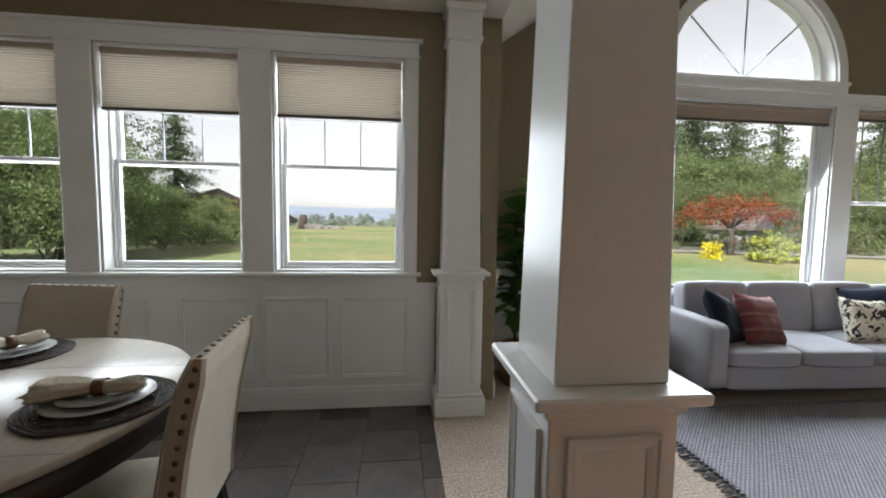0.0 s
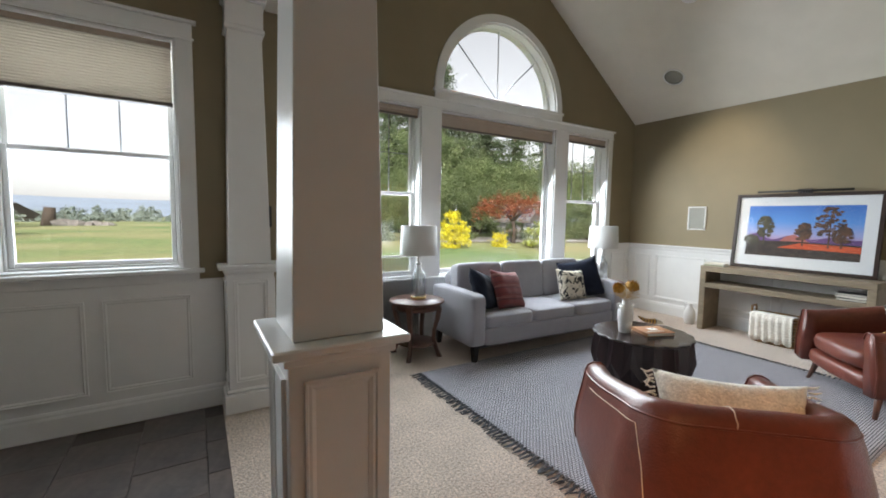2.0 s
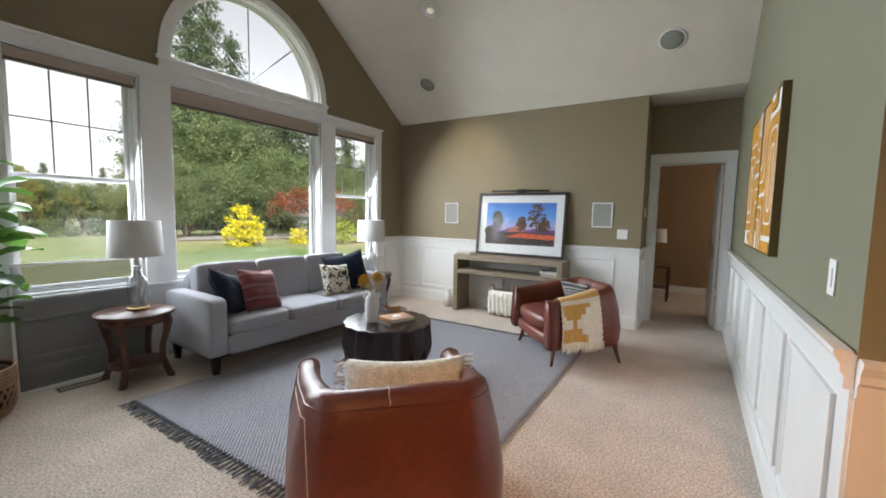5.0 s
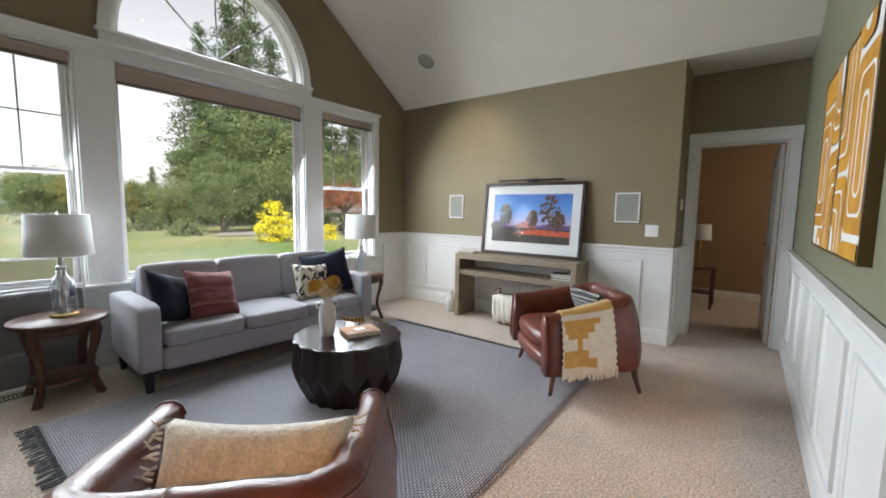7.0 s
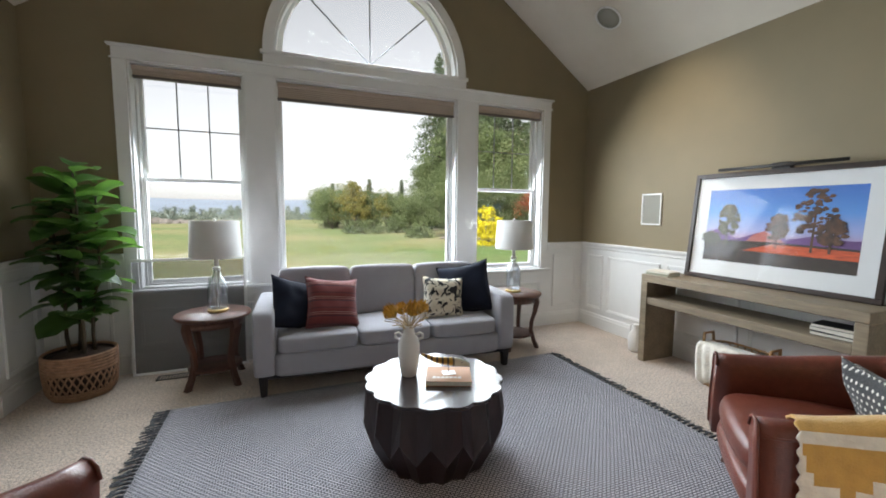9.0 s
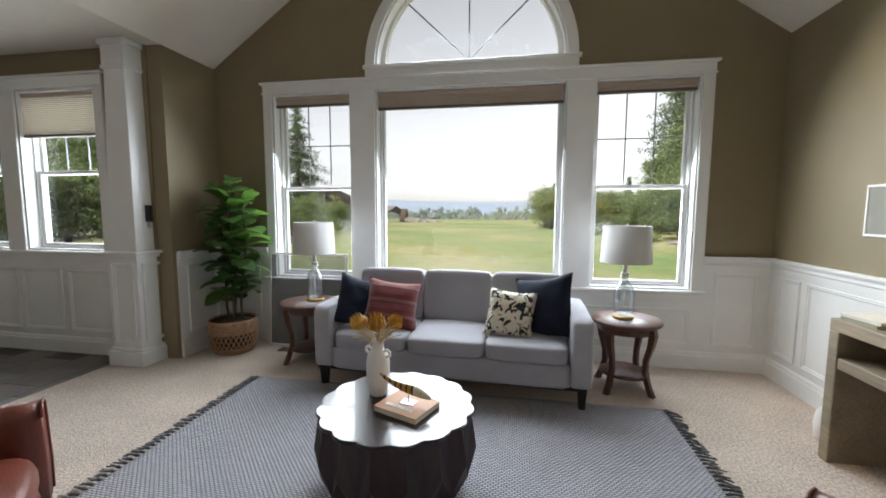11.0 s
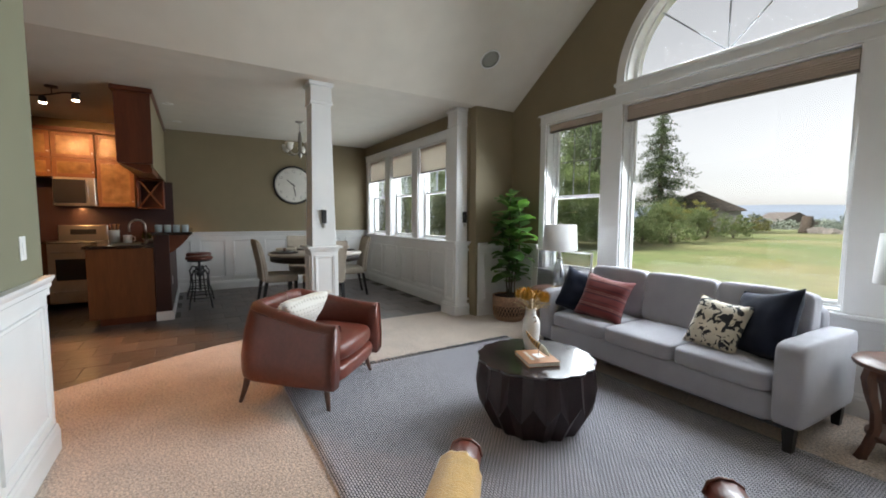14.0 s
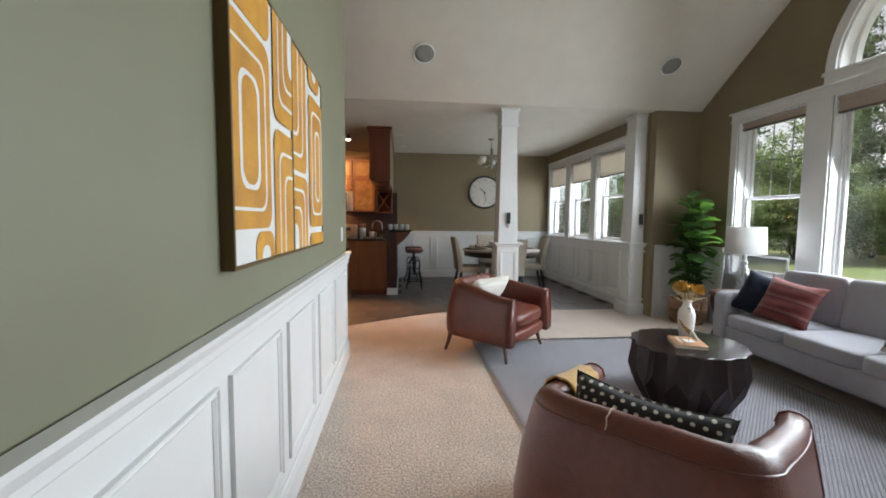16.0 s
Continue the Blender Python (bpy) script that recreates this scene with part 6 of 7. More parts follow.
FZ = -0.014
dc = dining_chair(pose(-0.505, 1.55, FZ, 0, 0, 95))
copy_thing(dc, pose(-1.36, 2.22, FZ, 0, 0, 172))
copy_thing(dc, pose(-1.05, 1.02, FZ, 0, 0, 2))
copy_thing(dc, pose(-1.72, 1.58, FZ, 0, 0, -90))

M_VINE = material("twig_placemat", (0.055, 0.040, 0.035), 0.8, vary=0.4, scale=50)
M_PLATE = material("grey_glazed_plate", (0.40, 0.40, 0.39), 0.3, vary=0.08)
M_NAPKIN = material("cream_napkin", (0.60, 0.54, 0.43), 0.95, vary=0.06, bump=0.5, bump_scale=60)
M_RING = material("leather_napkin_ring", (0.13, 0.045, 0.02), 0.5, vary=0.15)
TZ = 0.76


def place_setting(x, y, turn, seed):
    rr = random.Random(seed)
    mt = thing("placemat", "round woven twig placemat on the dining table", "placemat", pose(x, y, TZ), "twig placemats")
    bm = bmesh.new()
    for k in range(46):
        cx, cy = rr.uniform(-0.09, 0.09), rr.uniform(-0.09, 0.09)
        r = rr.uniform(0.06, 0.185 - math.hypot(cx, cy) * 0.8)
        z = 0.003 + 0.005 * rr.random()
        tube(bm, [(cx + r * math.cos(2 * math.pi * q / 18) * rr.uniform(0.96, 1.04), cy + r * math.sin(2 * math.pi * q / 18) * rr.uniform(0.96, 1.04), z) for q in range(19)], 0.0032, 5)
    for r in (0.17, 0.182, 0.194):
        tube(bm, [(r * math.cos(2 * math.pi * q / 40) * (1 + 0.02 * math.sin(7 * q)), r * math.sin(2 * math.pi * q / 40) * (1 + 0.02 * math.cos(5 * q)), 0.005) for q in range(41)], 0.005, 5)
    tagged(part("twig_weave", bm, M_VINE, mt), kind="stuff")
    for k, (r, z) in enumerate(((0.140, 0.010), (0.105, 0.022))):
        pl = thing("plate", "grey glazed stoneware plate on the placemat", "plate", pose(x, y, TZ + z), "stacked plates")
        turned("dish", [(r * 0.55, 0.0), (r * 0.62, 0.002), (r, 0.013), (r, 0.016), (r * 0.62, 0.006), (r * 0.3, 0.005)], M_PLATE, pl, 40)
    nk = thing("napkin", "cream cloth napkin gathered in a leather ring", "napkin", pose(x, y, TZ + 0.052, 0, 0, turn), "napkins with rings")
    bm = bmesh.new()
    rings = []
    for i in range(19):
        q = -0.16 + 0.27 * i / 18
        spread = 0.020 + (0.055 * ((-q) / 0.16) ** 1.2 if q < 0 else 0.018 * (q / 0.11) * (1.4 - q / 0.11))
        ht = 0.018 + (0.016 * (-q / 0.16) if q < 0 else 0.006 * q / 0.11)
        if i in (0, 18):
            spread, ht = spread * 0.9, ht * 0.6
        rings.append([(q + 0.010 * math.sin(k * 1.7), spread * math.cos(2 * math.pi * k / 22) * (1 + 0.22 * math.sin(k * 2.6 + i * 0.2)), ht * math.sin(2 * math.pi * k / 22) * (1 + 0.30 * math.sin(k * 3.1 + i * 0.3)) + (0.004 if q < 0 else 0)) for k in range(22)])
    ring_strip(bm, rings)
    part("cloth", bm, M_NAPKIN, nk, smooth=True)
    bm = bmesh.new()
    ring_strip(bm, [[(dx, s * 0.027 * math.cos(2 * math.pi * k / 20), s * 0.024 * math.sin(2 * math.pi * k / 20)) for k in range(20)] for dx, s in ((-0.016, 1.0), (-0.016, 1.08), (0.016, 1.08), (0.016, 1.0))], cap=False)
    part("ring", bm, M_RING, nk, "brown leather ring", True)


place_setting(-0.572, 1.575, 8, 1)
place_setting(-1.24, 2.06, 60, 2)
place_setting(-1.08, 1.13, 260, 3)
place_setting(-1.60, 1.58, 170, 4)

M_CLOCKF = material("clock_face", (0.62, 0.60, 0.55), 0.7, vary=0.05)
ck = thing("wall_clock", "large round white wall clock with black rim", "clock", pose(DX + 0.001, 1.635, 1.90, 0, 90, 0))
turned("face", [(0.335, 0.0), (0.335, 0.020), (0.30, 0.021)], M_CLOCKF, ck, 64)
bm = bmesh.new()
lathe(bm, [(0.335, 0.0), (0.362, 0.0), (0.366, 0.030), (0.352, 0.042), (0.337, 0.030), (0.337, 0.0)], 64, cap=False)
part("rim", bm, M_BLACK, ck, smooth=True)
M_NUM = material("clock_numerals", (0.30, 0.29, 0.27), 0.7)


def text_mesh(s, size):
    cu = bpy.data.curves.new("letters", "FONT")
    cu.body, cu.size, cu.extrude, cu.align_x, cu.align_y = s, size, 0.001, "CENTER", "CENTER"
    ob = bpy.data.objects.new("letters", cu)
    me = bpy.data.meshes.new_from_object(ob)
    bpy.data.objects.remove(ob)
    return me


for h in range(1, 13):
    a = radians(90 - 30 * h)
    me = text_mesh(str(h), 0.075)
    me.materials.append(M_NUM)
    o = new("numeral", me)
    o.parent = ck
    # face axes: up is -x, right (seen from the room) is +y
    u, v = 0.265 * math.cos(a), 0.265 * math.sin(a)
    o.matrix_basis = pose(-v, u, 0.0225, 0, 0, 90)
for ang, L, w in ((radians(90 - 310), 0.15, 0.010), (radians(90 - 170), 0.22, 0.007)):
    u, v = math.cos(ang), math.sin(ang)
    rod("clock_hand", [(0.03 * v, -0.03 * u, 0.028), (-L * v, L * u, 0.028)], [w, w * 0.5], M_BLACK, ck, 6)

M_FROST = material("frosted_glass", (0.70, 0.68, 0.63), 0.4, vary=0.03)
M_NICKEL = material("brushed_nickel", (0.36, 0.34, 0.31), 0.35, 1.0, vary=0.1)
chn = thing("chandelier", "brushed nickel chandelier with frosted glass bell shades", "chandelier", pose(-1.12, 1.40, EAVE))
turned("canopy", [(0.065, -0.001), (0.06, -0.016), (0.02, -0.03)], M_NICKEL, chn, 24)
rod("chain", [(0, 0, -0.03), (0, 0, -0.16)], 0.006, M_NICKEL, chn)
turned("body", [(0.008, -0.15), (0.02, -0.18), (0.032, -0.30), (0.026, -0.42), (0.035, -0.47), (0.02, -0.52), (0.006, -0.55)], M_NICKEL, chn, 20)
for k in range(5):
    a = 2 * math.pi * k / 5 + 0.3
    c, s = math.cos(a), math.sin(a)
    ar = rod("arm", [(0.03 * c, 0.03 * s, -0.46), (0.10 * c, 0.10 * s, -0.50), (0.18 * c, 0.18 * s, -0.49), (0.22 * c, 0.22 * s, -0.45)], 0.007, M_NICKEL, chn)
    bm = bmesh.new()
    lathe(bm, [(0.022, -0.45), (0.045, -0.43), (0.055, -0.38), (0.062, -0.34), (0.059, -0.34), (0.050, -0.38), (0.041, -0.425), (0.018, -0.445)], 24, (0.22 * c, 0.22 * s, 0))
    part("bell_shade", bm, M_FROST, chn, "frosted glass bell shade", True)

# ---- kitchen ----
M_CHERRY = material("cherry_cabinet", (0.150, 0.052, 0.018), 0.35, vary=0.25, scale=6, bump=0.04, fine=0.12, fine_scale=40, stretch=(1, 1, 0.15))
M_CHERRYDK = material("dark_cherry", (0.105, 0.028, 0.012), 0.35, vary=0.25, scale=6, fine=0.12, fine_scale=40, stretch=(1, 1, 0.15))
M_MAPLE = material("maple_cabinet", (0.24, 0.095, 0.024), 0.45, vary=0.12, scale=6, fine=0.1, stretch=(1, 1, 0.2))
M_GRANITE = material("dark_granite", (0.020, 0.012, 0.010), 0.12, vary=0.6, scale=60, fine=0.3)
M_MAROON = material("maroon_paint", (0.035, 0.012, 0.011), 0.5, vary=0.06)
pen = thing("peninsula", "cherry wood kitchen peninsula with dark granite and raised bar", "kitchen counter")
x1, x0 = -0.80, DX + 0.02
box("end_panel", (x1 - 0.03, -1.10, FZ + 0.09), (x1, -0.455, 0.915), M_CHERRY, pen, 0.003)
box("cabinet_body", (x0, -1.07, FZ + 0.09), (x1 - 0.031, -0.455, 0.915), M_CHERRY, pen, 0.002)
box("toe_kick", (x0, -1.0, FZ), (x1 - 0.01, -0.46, FZ + 0.089), M_CHERRYDK, pen, 0)
box("countertop", (x0, -1.13, 0.916), (x1 + 0.03, -0.452, 0.951), M_GRANITE, pen, 0.004)
box("knee_wall", (x0, -0.451, FZ), (x1 + 0.01, -0.29, 1.07), M_MAROON, pen, 0.003)
box("bar_top", (x0, -0.47, 1.0705), (x1 + 0.05, -0.04, 1.105), M_GRANITE, pen, 0.005)
boxes("baseboard", [((x0, -0.2895, FZ), (x1 + 0.0115, -0.272, 0.11)), ((x1 + 0.0115, -0.455, FZ), (x1 + 0.028, -0.272, 0.11))], M_WHITE, pen, 0.003)
for x in (x1 - 0.06, x1 - 1.1):
    bm = bmesh.new()
    slab(bm, [[(-0.289, 1.069), (-0.06, 1.069), (-0.09, 1.02), (-0.17, 0.93), (-0.25, 0.86), (-0.289, 0.84)]], on_x(x), 0.05)
    part("corbel", bm, M_CHERRYDK, pen)
boxes("outlet", [((x1 - 0.35, -0.2895, 0.95), (x1 - 0.28, -0.284, 1.05)), ((x1 - 0.42, -0.2895, 0.40), (x1 - 0.35, -0.284, 0.50))], M_VINYL, pen, 0.002)
uc = thing("upper_cabinet", "dark cherry hanging cabinet over the peninsula", "cabinet")
ux = -0.40
box("end_panel", (ux - 0.02, -0.715, 1.90), (ux, -0.385, EAVE - 0.055), M_CHERRYDK, uc, 0.003)
box("cabinet_body", (x0, -0.715, 1.90), (ux - 0.0205, -0.41, EAVE - 0.055), M_CHERRYDK, uc, 0.002)
box("olive_back", (x0, -0.4095, 1.86), (ux - 0.0205, -0.385, EAVE - 0.055), M_OLIVE, uc, 0.002)
box("crown", (x0, -0.745, EAVE - 0.054), (ux + 0.03, -0.36, EAVE - 0.001), M_CHERRYDK, uc, 0.008)
bm = bmesh.new()
slab(bm, [[(-0.70, 1.899), (-0.40, 1.899), (-0.40, 1.80), (-0.46, 1.80)]], on_x(ux - 0.9), 0.85)
part("slanted_hood", bm, M_CHERRYDK, uc)
wr = thing("wine_rack", "dark cherry wine rack cabinet on the back wall", "cabinet")
boxes("case", [((x0, -0.75, 1.42), (x0 + 0.33, -0.73, 1.89)), ((x0, -0.43, 1.42), (x0 + 0.33, -0.41, 1.89)), ((x0, -0.7298, 1.42), (x0 + 0.33, -0.4302, 1.44)), ((x0, -0.7298, 1.87), (x0 + 0.33, -0.4302, 1.89))], M_CHERRYDK, wr, 0.002)
for s in (-1, 1):
    rod("cross_slat", [(x0 + 0.31, -0.58 - s * 0.14, 1.45), (x0 + 0.31, -0.58 + s * 0.14, 1.86)], 0.012, M_CHERRY, wr, 4)
# back wall cabinets with textured glass doors; warm glow painted as amber
M_SEEDY = material("glow_tinted_cabinet_glass", (0.33, 0.19, 0.075), 0.2, vary=0.3, scale=9, bump=0.3, bump_scale=50)
kx = DX + 0.34


def glass_cabinet(y0, y1, z0, z1, label):
    g = thing("wall_cabinet", label, "cabinet", group="maple wall cabinets with glass doors")
    box("body", (x0, y0, z0), (kx - 0.02, y1, z1), M_MAPLE, g, 0.002)
    w = 0.05
    boxes("door_frame", [((kx - 0.0195, y0, z0), (kx, y0 + w, z1)), ((kx - 0.0195, y1 - w, z0), (kx, y1, z1)), ((kx - 0.0195, y0 + w, z0), (kx, y1 - w, z0 + w)), ((kx - 0.0195, y0 + w, z1 - w), (kx, y1 - w, z1))], M_MAPLE, g, 0.002)
    box("glass_panel", (kx - 0.0195, y0 + w + 0.0005, z0 + w + 0.0005), (kx - 0.010, y1 - w - 0.0005, z1 - w - 0.0005), M_SEEDY, g, 0)
    rod("knob", [(kx, y1 - 0.025, z0 + 0.08), (kx + 0.025, y1 - 0.025, z0 + 0.08)], 0.009, M_STEEL, g)


for y0, y1 in ((-1.22, -0.77), (-1.70, -1.225), (-2.18, -1.705)):
    low = 1.44 if y1 > -1.0 else 1.86
    glass_cabinet(y0, y1 - 0.004, low, 2.13, "maple wall cabinet with textured glass door")
    glass_cabinet(y0, y1 - 0.004, 2.134, 2.50, "small upper maple cabinet with glass door")
cr = thing("cabinet_crown", "dark cherry crown moulding on the kitchen cabinets", "moulding", kind="structure")
box("crown", (x0, -2.2, 2.502), (kx + 0.04, -0.75, 2.56), M_CHERRYDK, cr, 0.01)
mw = thing("microwave", "stainless over-range microwave with dark window", "microwave")
box("body", (x0, -1.70, 1.45), (kx + 0.05, -1.235, 1.855), M_STEEL, mw, 0.004)
box("door_window", (kx + 0.0505, -1.695, 1.485), (kx + 0.058, -1.34, 1.825), M_BLACK, mw, 0.002)
rod("handle", [(kx + 0.06, -1.315, 1.52), (kx + 0.09, -1.315, 1.54), (kx + 0.09, -1.315, 1.77), (kx + 0.06, -1.315, 1.79)], 0.009, M_STEEL, mw)
rg = thing("range", "stainless kitchen range with dark oven window", "oven")
rx = DX + 0.68
box("body", (x0, -1.74, FZ + 0.09), (rx, -1.16, 0.915), M_STEEL, rg, 0.004)
box("cooktop", (x0, -1.735, 0.9155), (rx + 0.01, -1.165, 0.93), M_BLACK, rg, 0.003)
box("backguard", (x0, -1.735, 0.9305), (x0 + 0.07, -1.165, 1.16), M_STEEL, rg, 0.004)
box("control_display", (x0 + 0.0705, -1.60, 1.02), (x0 + 0.074, -1.30, 1.10), M_BLACK, rg, 0)
box("oven_window", (rx + 0.0005, -1.66, 0.40), (rx + 0.006, -1.24, 0.70), M_BLACK, rg, 0.002)
rod("oven_handle", [(rx, -1.70, 0.80), (rx + 0.045, -1.69, 0.80), (rx + 0.045, -1.21, 0.80), (rx, -1.20, 0.80)], 0.011, M_STEEL, rg)
rod("drawer_handle", [(rx, -1.70, 0.25), (rx + 0.04, -1.69, 0.25), (rx + 0.04, -1.21, 0.25), (rx, -1.20, 0.25)], 0.010, M_STEEL, rg)
bs = thing("backsplash", "dark maroon tiled kitchen backsplash", "backsplash", kind="structure")
box("tiles", (DX + 0.001, -2.2, 0.93), (DX + 0.019, -0.30, 1.86), M_MAROON, bs, 0)
bc = thing("base_cabinet", "cherry base cabinet beside the range", "cabinet")
box("body", (x0, -2.4, FZ + 0.09), (rx - 0.04, -1.745, 0.915), M_CHERRY, bc, 0.003)
box("worktop", (x0, -2.4, 0.9155), (rx - 0.01, -1.745, 0.95), M_GRANITE, bc, 0.004)
tl = thing("track_light", "bronze track light with warm spot heads, switched on", "track light", pose(-0.75, -1.28, EAVE))
rod("rail", [(-0.35, -0.38, -0.09), (-0.2, -0.12, -0.09), (-0.1, -0.02, -0.09), (0.05, 0.10, -0.09), (0.12, 0.26, -0.09)], 0.009, M_TABLEDK, tl)
turned("canopy", [(0.06, -0.001), (0.055, -0.018)], M_TABLEDK, tl, 20, (-0.1, -0.02, 0))
rod("drop", [(-0.1, -0.02, -0.004), (-0.1, -0.02, -0.09)], 0.006, M_TABLEDK, tl)
for x, y in ((-0.33, -0.345), (-0.2, -0.12), (0.1, 0.214)):
    turned("spot_head", [(0.02, -0.095), (0.032, -0.11), (0.040, -0.17), (0.034, -0.17)], M_TABLEDK, tl, 18, (x, y, 0))
    turned("bulb", [(0.033, -0.166), (0.033, -0.176), (0.01, -0.180)], M_BULB, tl, 14, (x, y, 0), "glowing warm bulb")
    spot_lamp("track_spot_light", look((-0.75 + x, -1.28 + y, EAVE - 0.185), (DX if x < 0 else 1.4, -1.0 + 0.4 * x, 1.7 if x < 0 else 0)), 30.0 if x < 0 else 170.0, (1.0, 0.46, 0.17), 75, 0.7, 0.035)
area_lamp("under_cabinet_light", look((DX + 0.25, -1.46, 1.44), (DX + 0.3, -1.46, 0.9)), 0.05, 0.5, 2.0, (1.0, 0.55, 0.2))
fc = thing("faucet", "chrome gooseneck kitchen faucet", "faucet", pose(-1.25, -0.56, 0.951))
turned("base", [(0.028, 0), (0.03, 0.004), (0.018, 0.03)], M_STEEL, fc, 20)
rod("spout", [(0, 0, 0.03), (0, 0, 0.22)] + [(0, -0.085 + 0.085 * math.cos(radians(a)), 0.22 + 0.085 * math.sin(radians(a))) for a in range(20, 181, 20)] + [(0, -0.17, 0.15)], 0.012, M_STEEL, fc, 10)
cu = thing("utensil_crock", "white ceramic crock with wooden utensils", "crock", pose(-1.75, -0.95, 0.951))
turned("crock", [(0.052, 0), (0.056, 0.006), (0.058, 0.16), (0.052, 0.16), (0.05, 0.02)], M_CERAMIC, cu, 24)
for k in range(4):
    a = 1.6 * k
    rod("utensil", [(0.02 * math.cos(a), 0.02 * math.sin(a), 0.03), (0.05 * math.cos(a), 0.05 * math.sin(a), 0.24)], [0.006, 0.016], M_MAPLE, cu, 6)
mg = thing("mug", "white ceramic mug on the kitchen counter", "mug", pose(-0.98, -0.72, 0.975))
turned("cup", [(0.034, 0), (0.042, 0.01), (0.045, 0.095), (0.041, 0.095), (0.036, 0.015)], M_CERAMIC, mg, 24)
rod("handle", [(0, 0.044, 0.08), (0, 0.072, 0.07), (0, 0.072, 0.03), (0, 0.042, 0.02)], 0.006, M_CERAMIC, mg)
tw = thing("tray", "pale wooden tray on the kitchen counter", "tray", pose(-0.98, -0.72, 0.951))
boxes("tray", [((-0.12, -0.14, 0), (0.12, 0.14, 0.012)), ((-0.12, -0.14, 0.0125), (-0.11, 0.14, 0.024)), ((0.11, -0.14, 0.0125), (0.12, 0.14, 0.024))], M_OAKGREY, tw, 0.002)
M_HERB = material("herb_green", (0.07, 0.14, 0.03), 0.7, vary=0.4, scale=60)
hb = thing("herb_bowl", "green herbs in a bowl beside the faucet", "herbs", pose(-1.5, -0.55, 0.951))
turned("bowl", [(0.04, 0), (0.075, 0.05), (0.07, 0.05), (0.03, 0.01)], M_CERAMIC, hb, 20)
bm = bmesh.new()
for k in range(90):
    a, r, z = rf.uniform(0, 6.28), 0.07 * rf.random() ** 0.5, rf.uniform(0.04, 0.12)
    p = Vector((r * math.cos(a), r * math.sin(a), z))
    u, v = Vector((rf.uniform(-1, 1), rf.uniform(-1, 1), rf.uniform(-1, 1))).normalized() * 0.016, Vector((rf.uniform(-1, 1), rf.uniform(-1, 1), rf.uniform(-1, 1))).normalized() * 0.012
    bm.faces.new([bm.verts.new(q) for q in (p - u, p - v, p + u, p + v)])
tagged(part("leaves", bm, M_HERB, hb), kind="stuff")
M_BLUEGLASS = material("blue_grey_tumbler", (0.36, 0.44, 0.48), 0.2, vary=0.1)
for k in range(8):
    tb = thing("tumbler", "pale blue glass tumbler on the bar top", "glass", pose(-0.90 - 0.10 * (k % 2), -0.40 + 0.095 * (k // 2), 1.105), "tumblers on the bar")
    turned("cup", [(0.032, 0), (0.036, 0.005), (0.040, 0.09), (0.037, 0.09), (0.032, 0.01)], M_BLUEGLASS, tb, 20)


def bar_stool(m):
    g = thing("bar_stool", "industrial bar stool with leather seat and black scrolled legs", "bar stool", m, "bar stools at the peninsula")
    M = M_BLACK
    turned("seat", [(0.15, 0.70), (0.17, 0.705), (0.172, 0.735), (0.15, 0.75), (0.06, 0.752)], M_LEATHER, g, 32)
    turned("seat_ring", [(0.12, 0.675), (0.15, 0.68), (0.15, 0.6995), (0.12, 0.6995)], M, g, 28)
    rod("screw_post", [(0, 0, 0.25), (0, 0, 0.68)], 0.017, M, g, 10)
    turned("hub", [(0.03, 0.46), (0.045, 0.48), (0.045, 0.52), (0.03, 0.54)], M, g, 16)
    for k in range(4):
        a = radians(45 + 90 * k)
        c, s = math.cos(a), math.sin(a)
        rod("leg", [(r * c, r * s, z) for r, z in ((0.03, 0.52), (0.10, 0.54), (0.145, 0.47), (0.13, 0.36), (0.14, 0.24), (0.185, 0.10), (0.20, 0.0))], 0.010, M, g, 7)
    for r, z in ((0.135, 0.30), (0.165, 0.16)):
        rod("foot_ring", [(r * math.cos(2 * math.pi * k / 28), r * math.sin(2 * math.pi * k / 28), z) for k in range(29)], 0.008, M, g, 6)
    return g


st = bar_stool(pose(-1.42, 0.03, FZ))
copy_thing(st, pose(-2.05, 0.03, FZ, 0, 0, 20))

# ---- bedroom glimpsed through the door ----
ns = thing("nightstand", "small dark wooden nightstand in the bedroom", "nightstand", pose(8.42, 0.16, 0))
box("top", (-0.2, -0.2, 0.54), (0.2, 0.2, 0.565), M_WALNUT, ns, 0.004)
for x in (-0.18, 0.18):
    for y in (-0.18, 0.18):
        box("leg", (x - 0.018, y - 0.018, 0), (x + 0.018, y + 0.018, 0.5395), M_WALNUT, ns, 0.002)
box("shelf", (-0.16, -0.19, 0.20), (0.16, 0.19, 0.22), M_WALNUT, ns, 0.002)
bl = thing("bedside_lamp", "bedside lamp with white drum shade on brass frame", "table lamp", pose(8.42, 0.16, 0.565))
turned("base", [(0.07, 0), (0.07, 0.012), (0.02, 0.018)], M_BRASS, bl, 24)
rod("stem", [(0, 0, 0.016), (0, 0, 0.40)], 0.008, M_BRASS, bl)
bm = bmesh.new()
lathe(bm, [(0.13, 0.38), (0.12, 0.60), (0.117, 0.60), (0.127, 0.38), (0.13, 0.38)], 36, cap=False)
part("shade", bm, M_SHADEFAB, bl, "white drum shade", True)

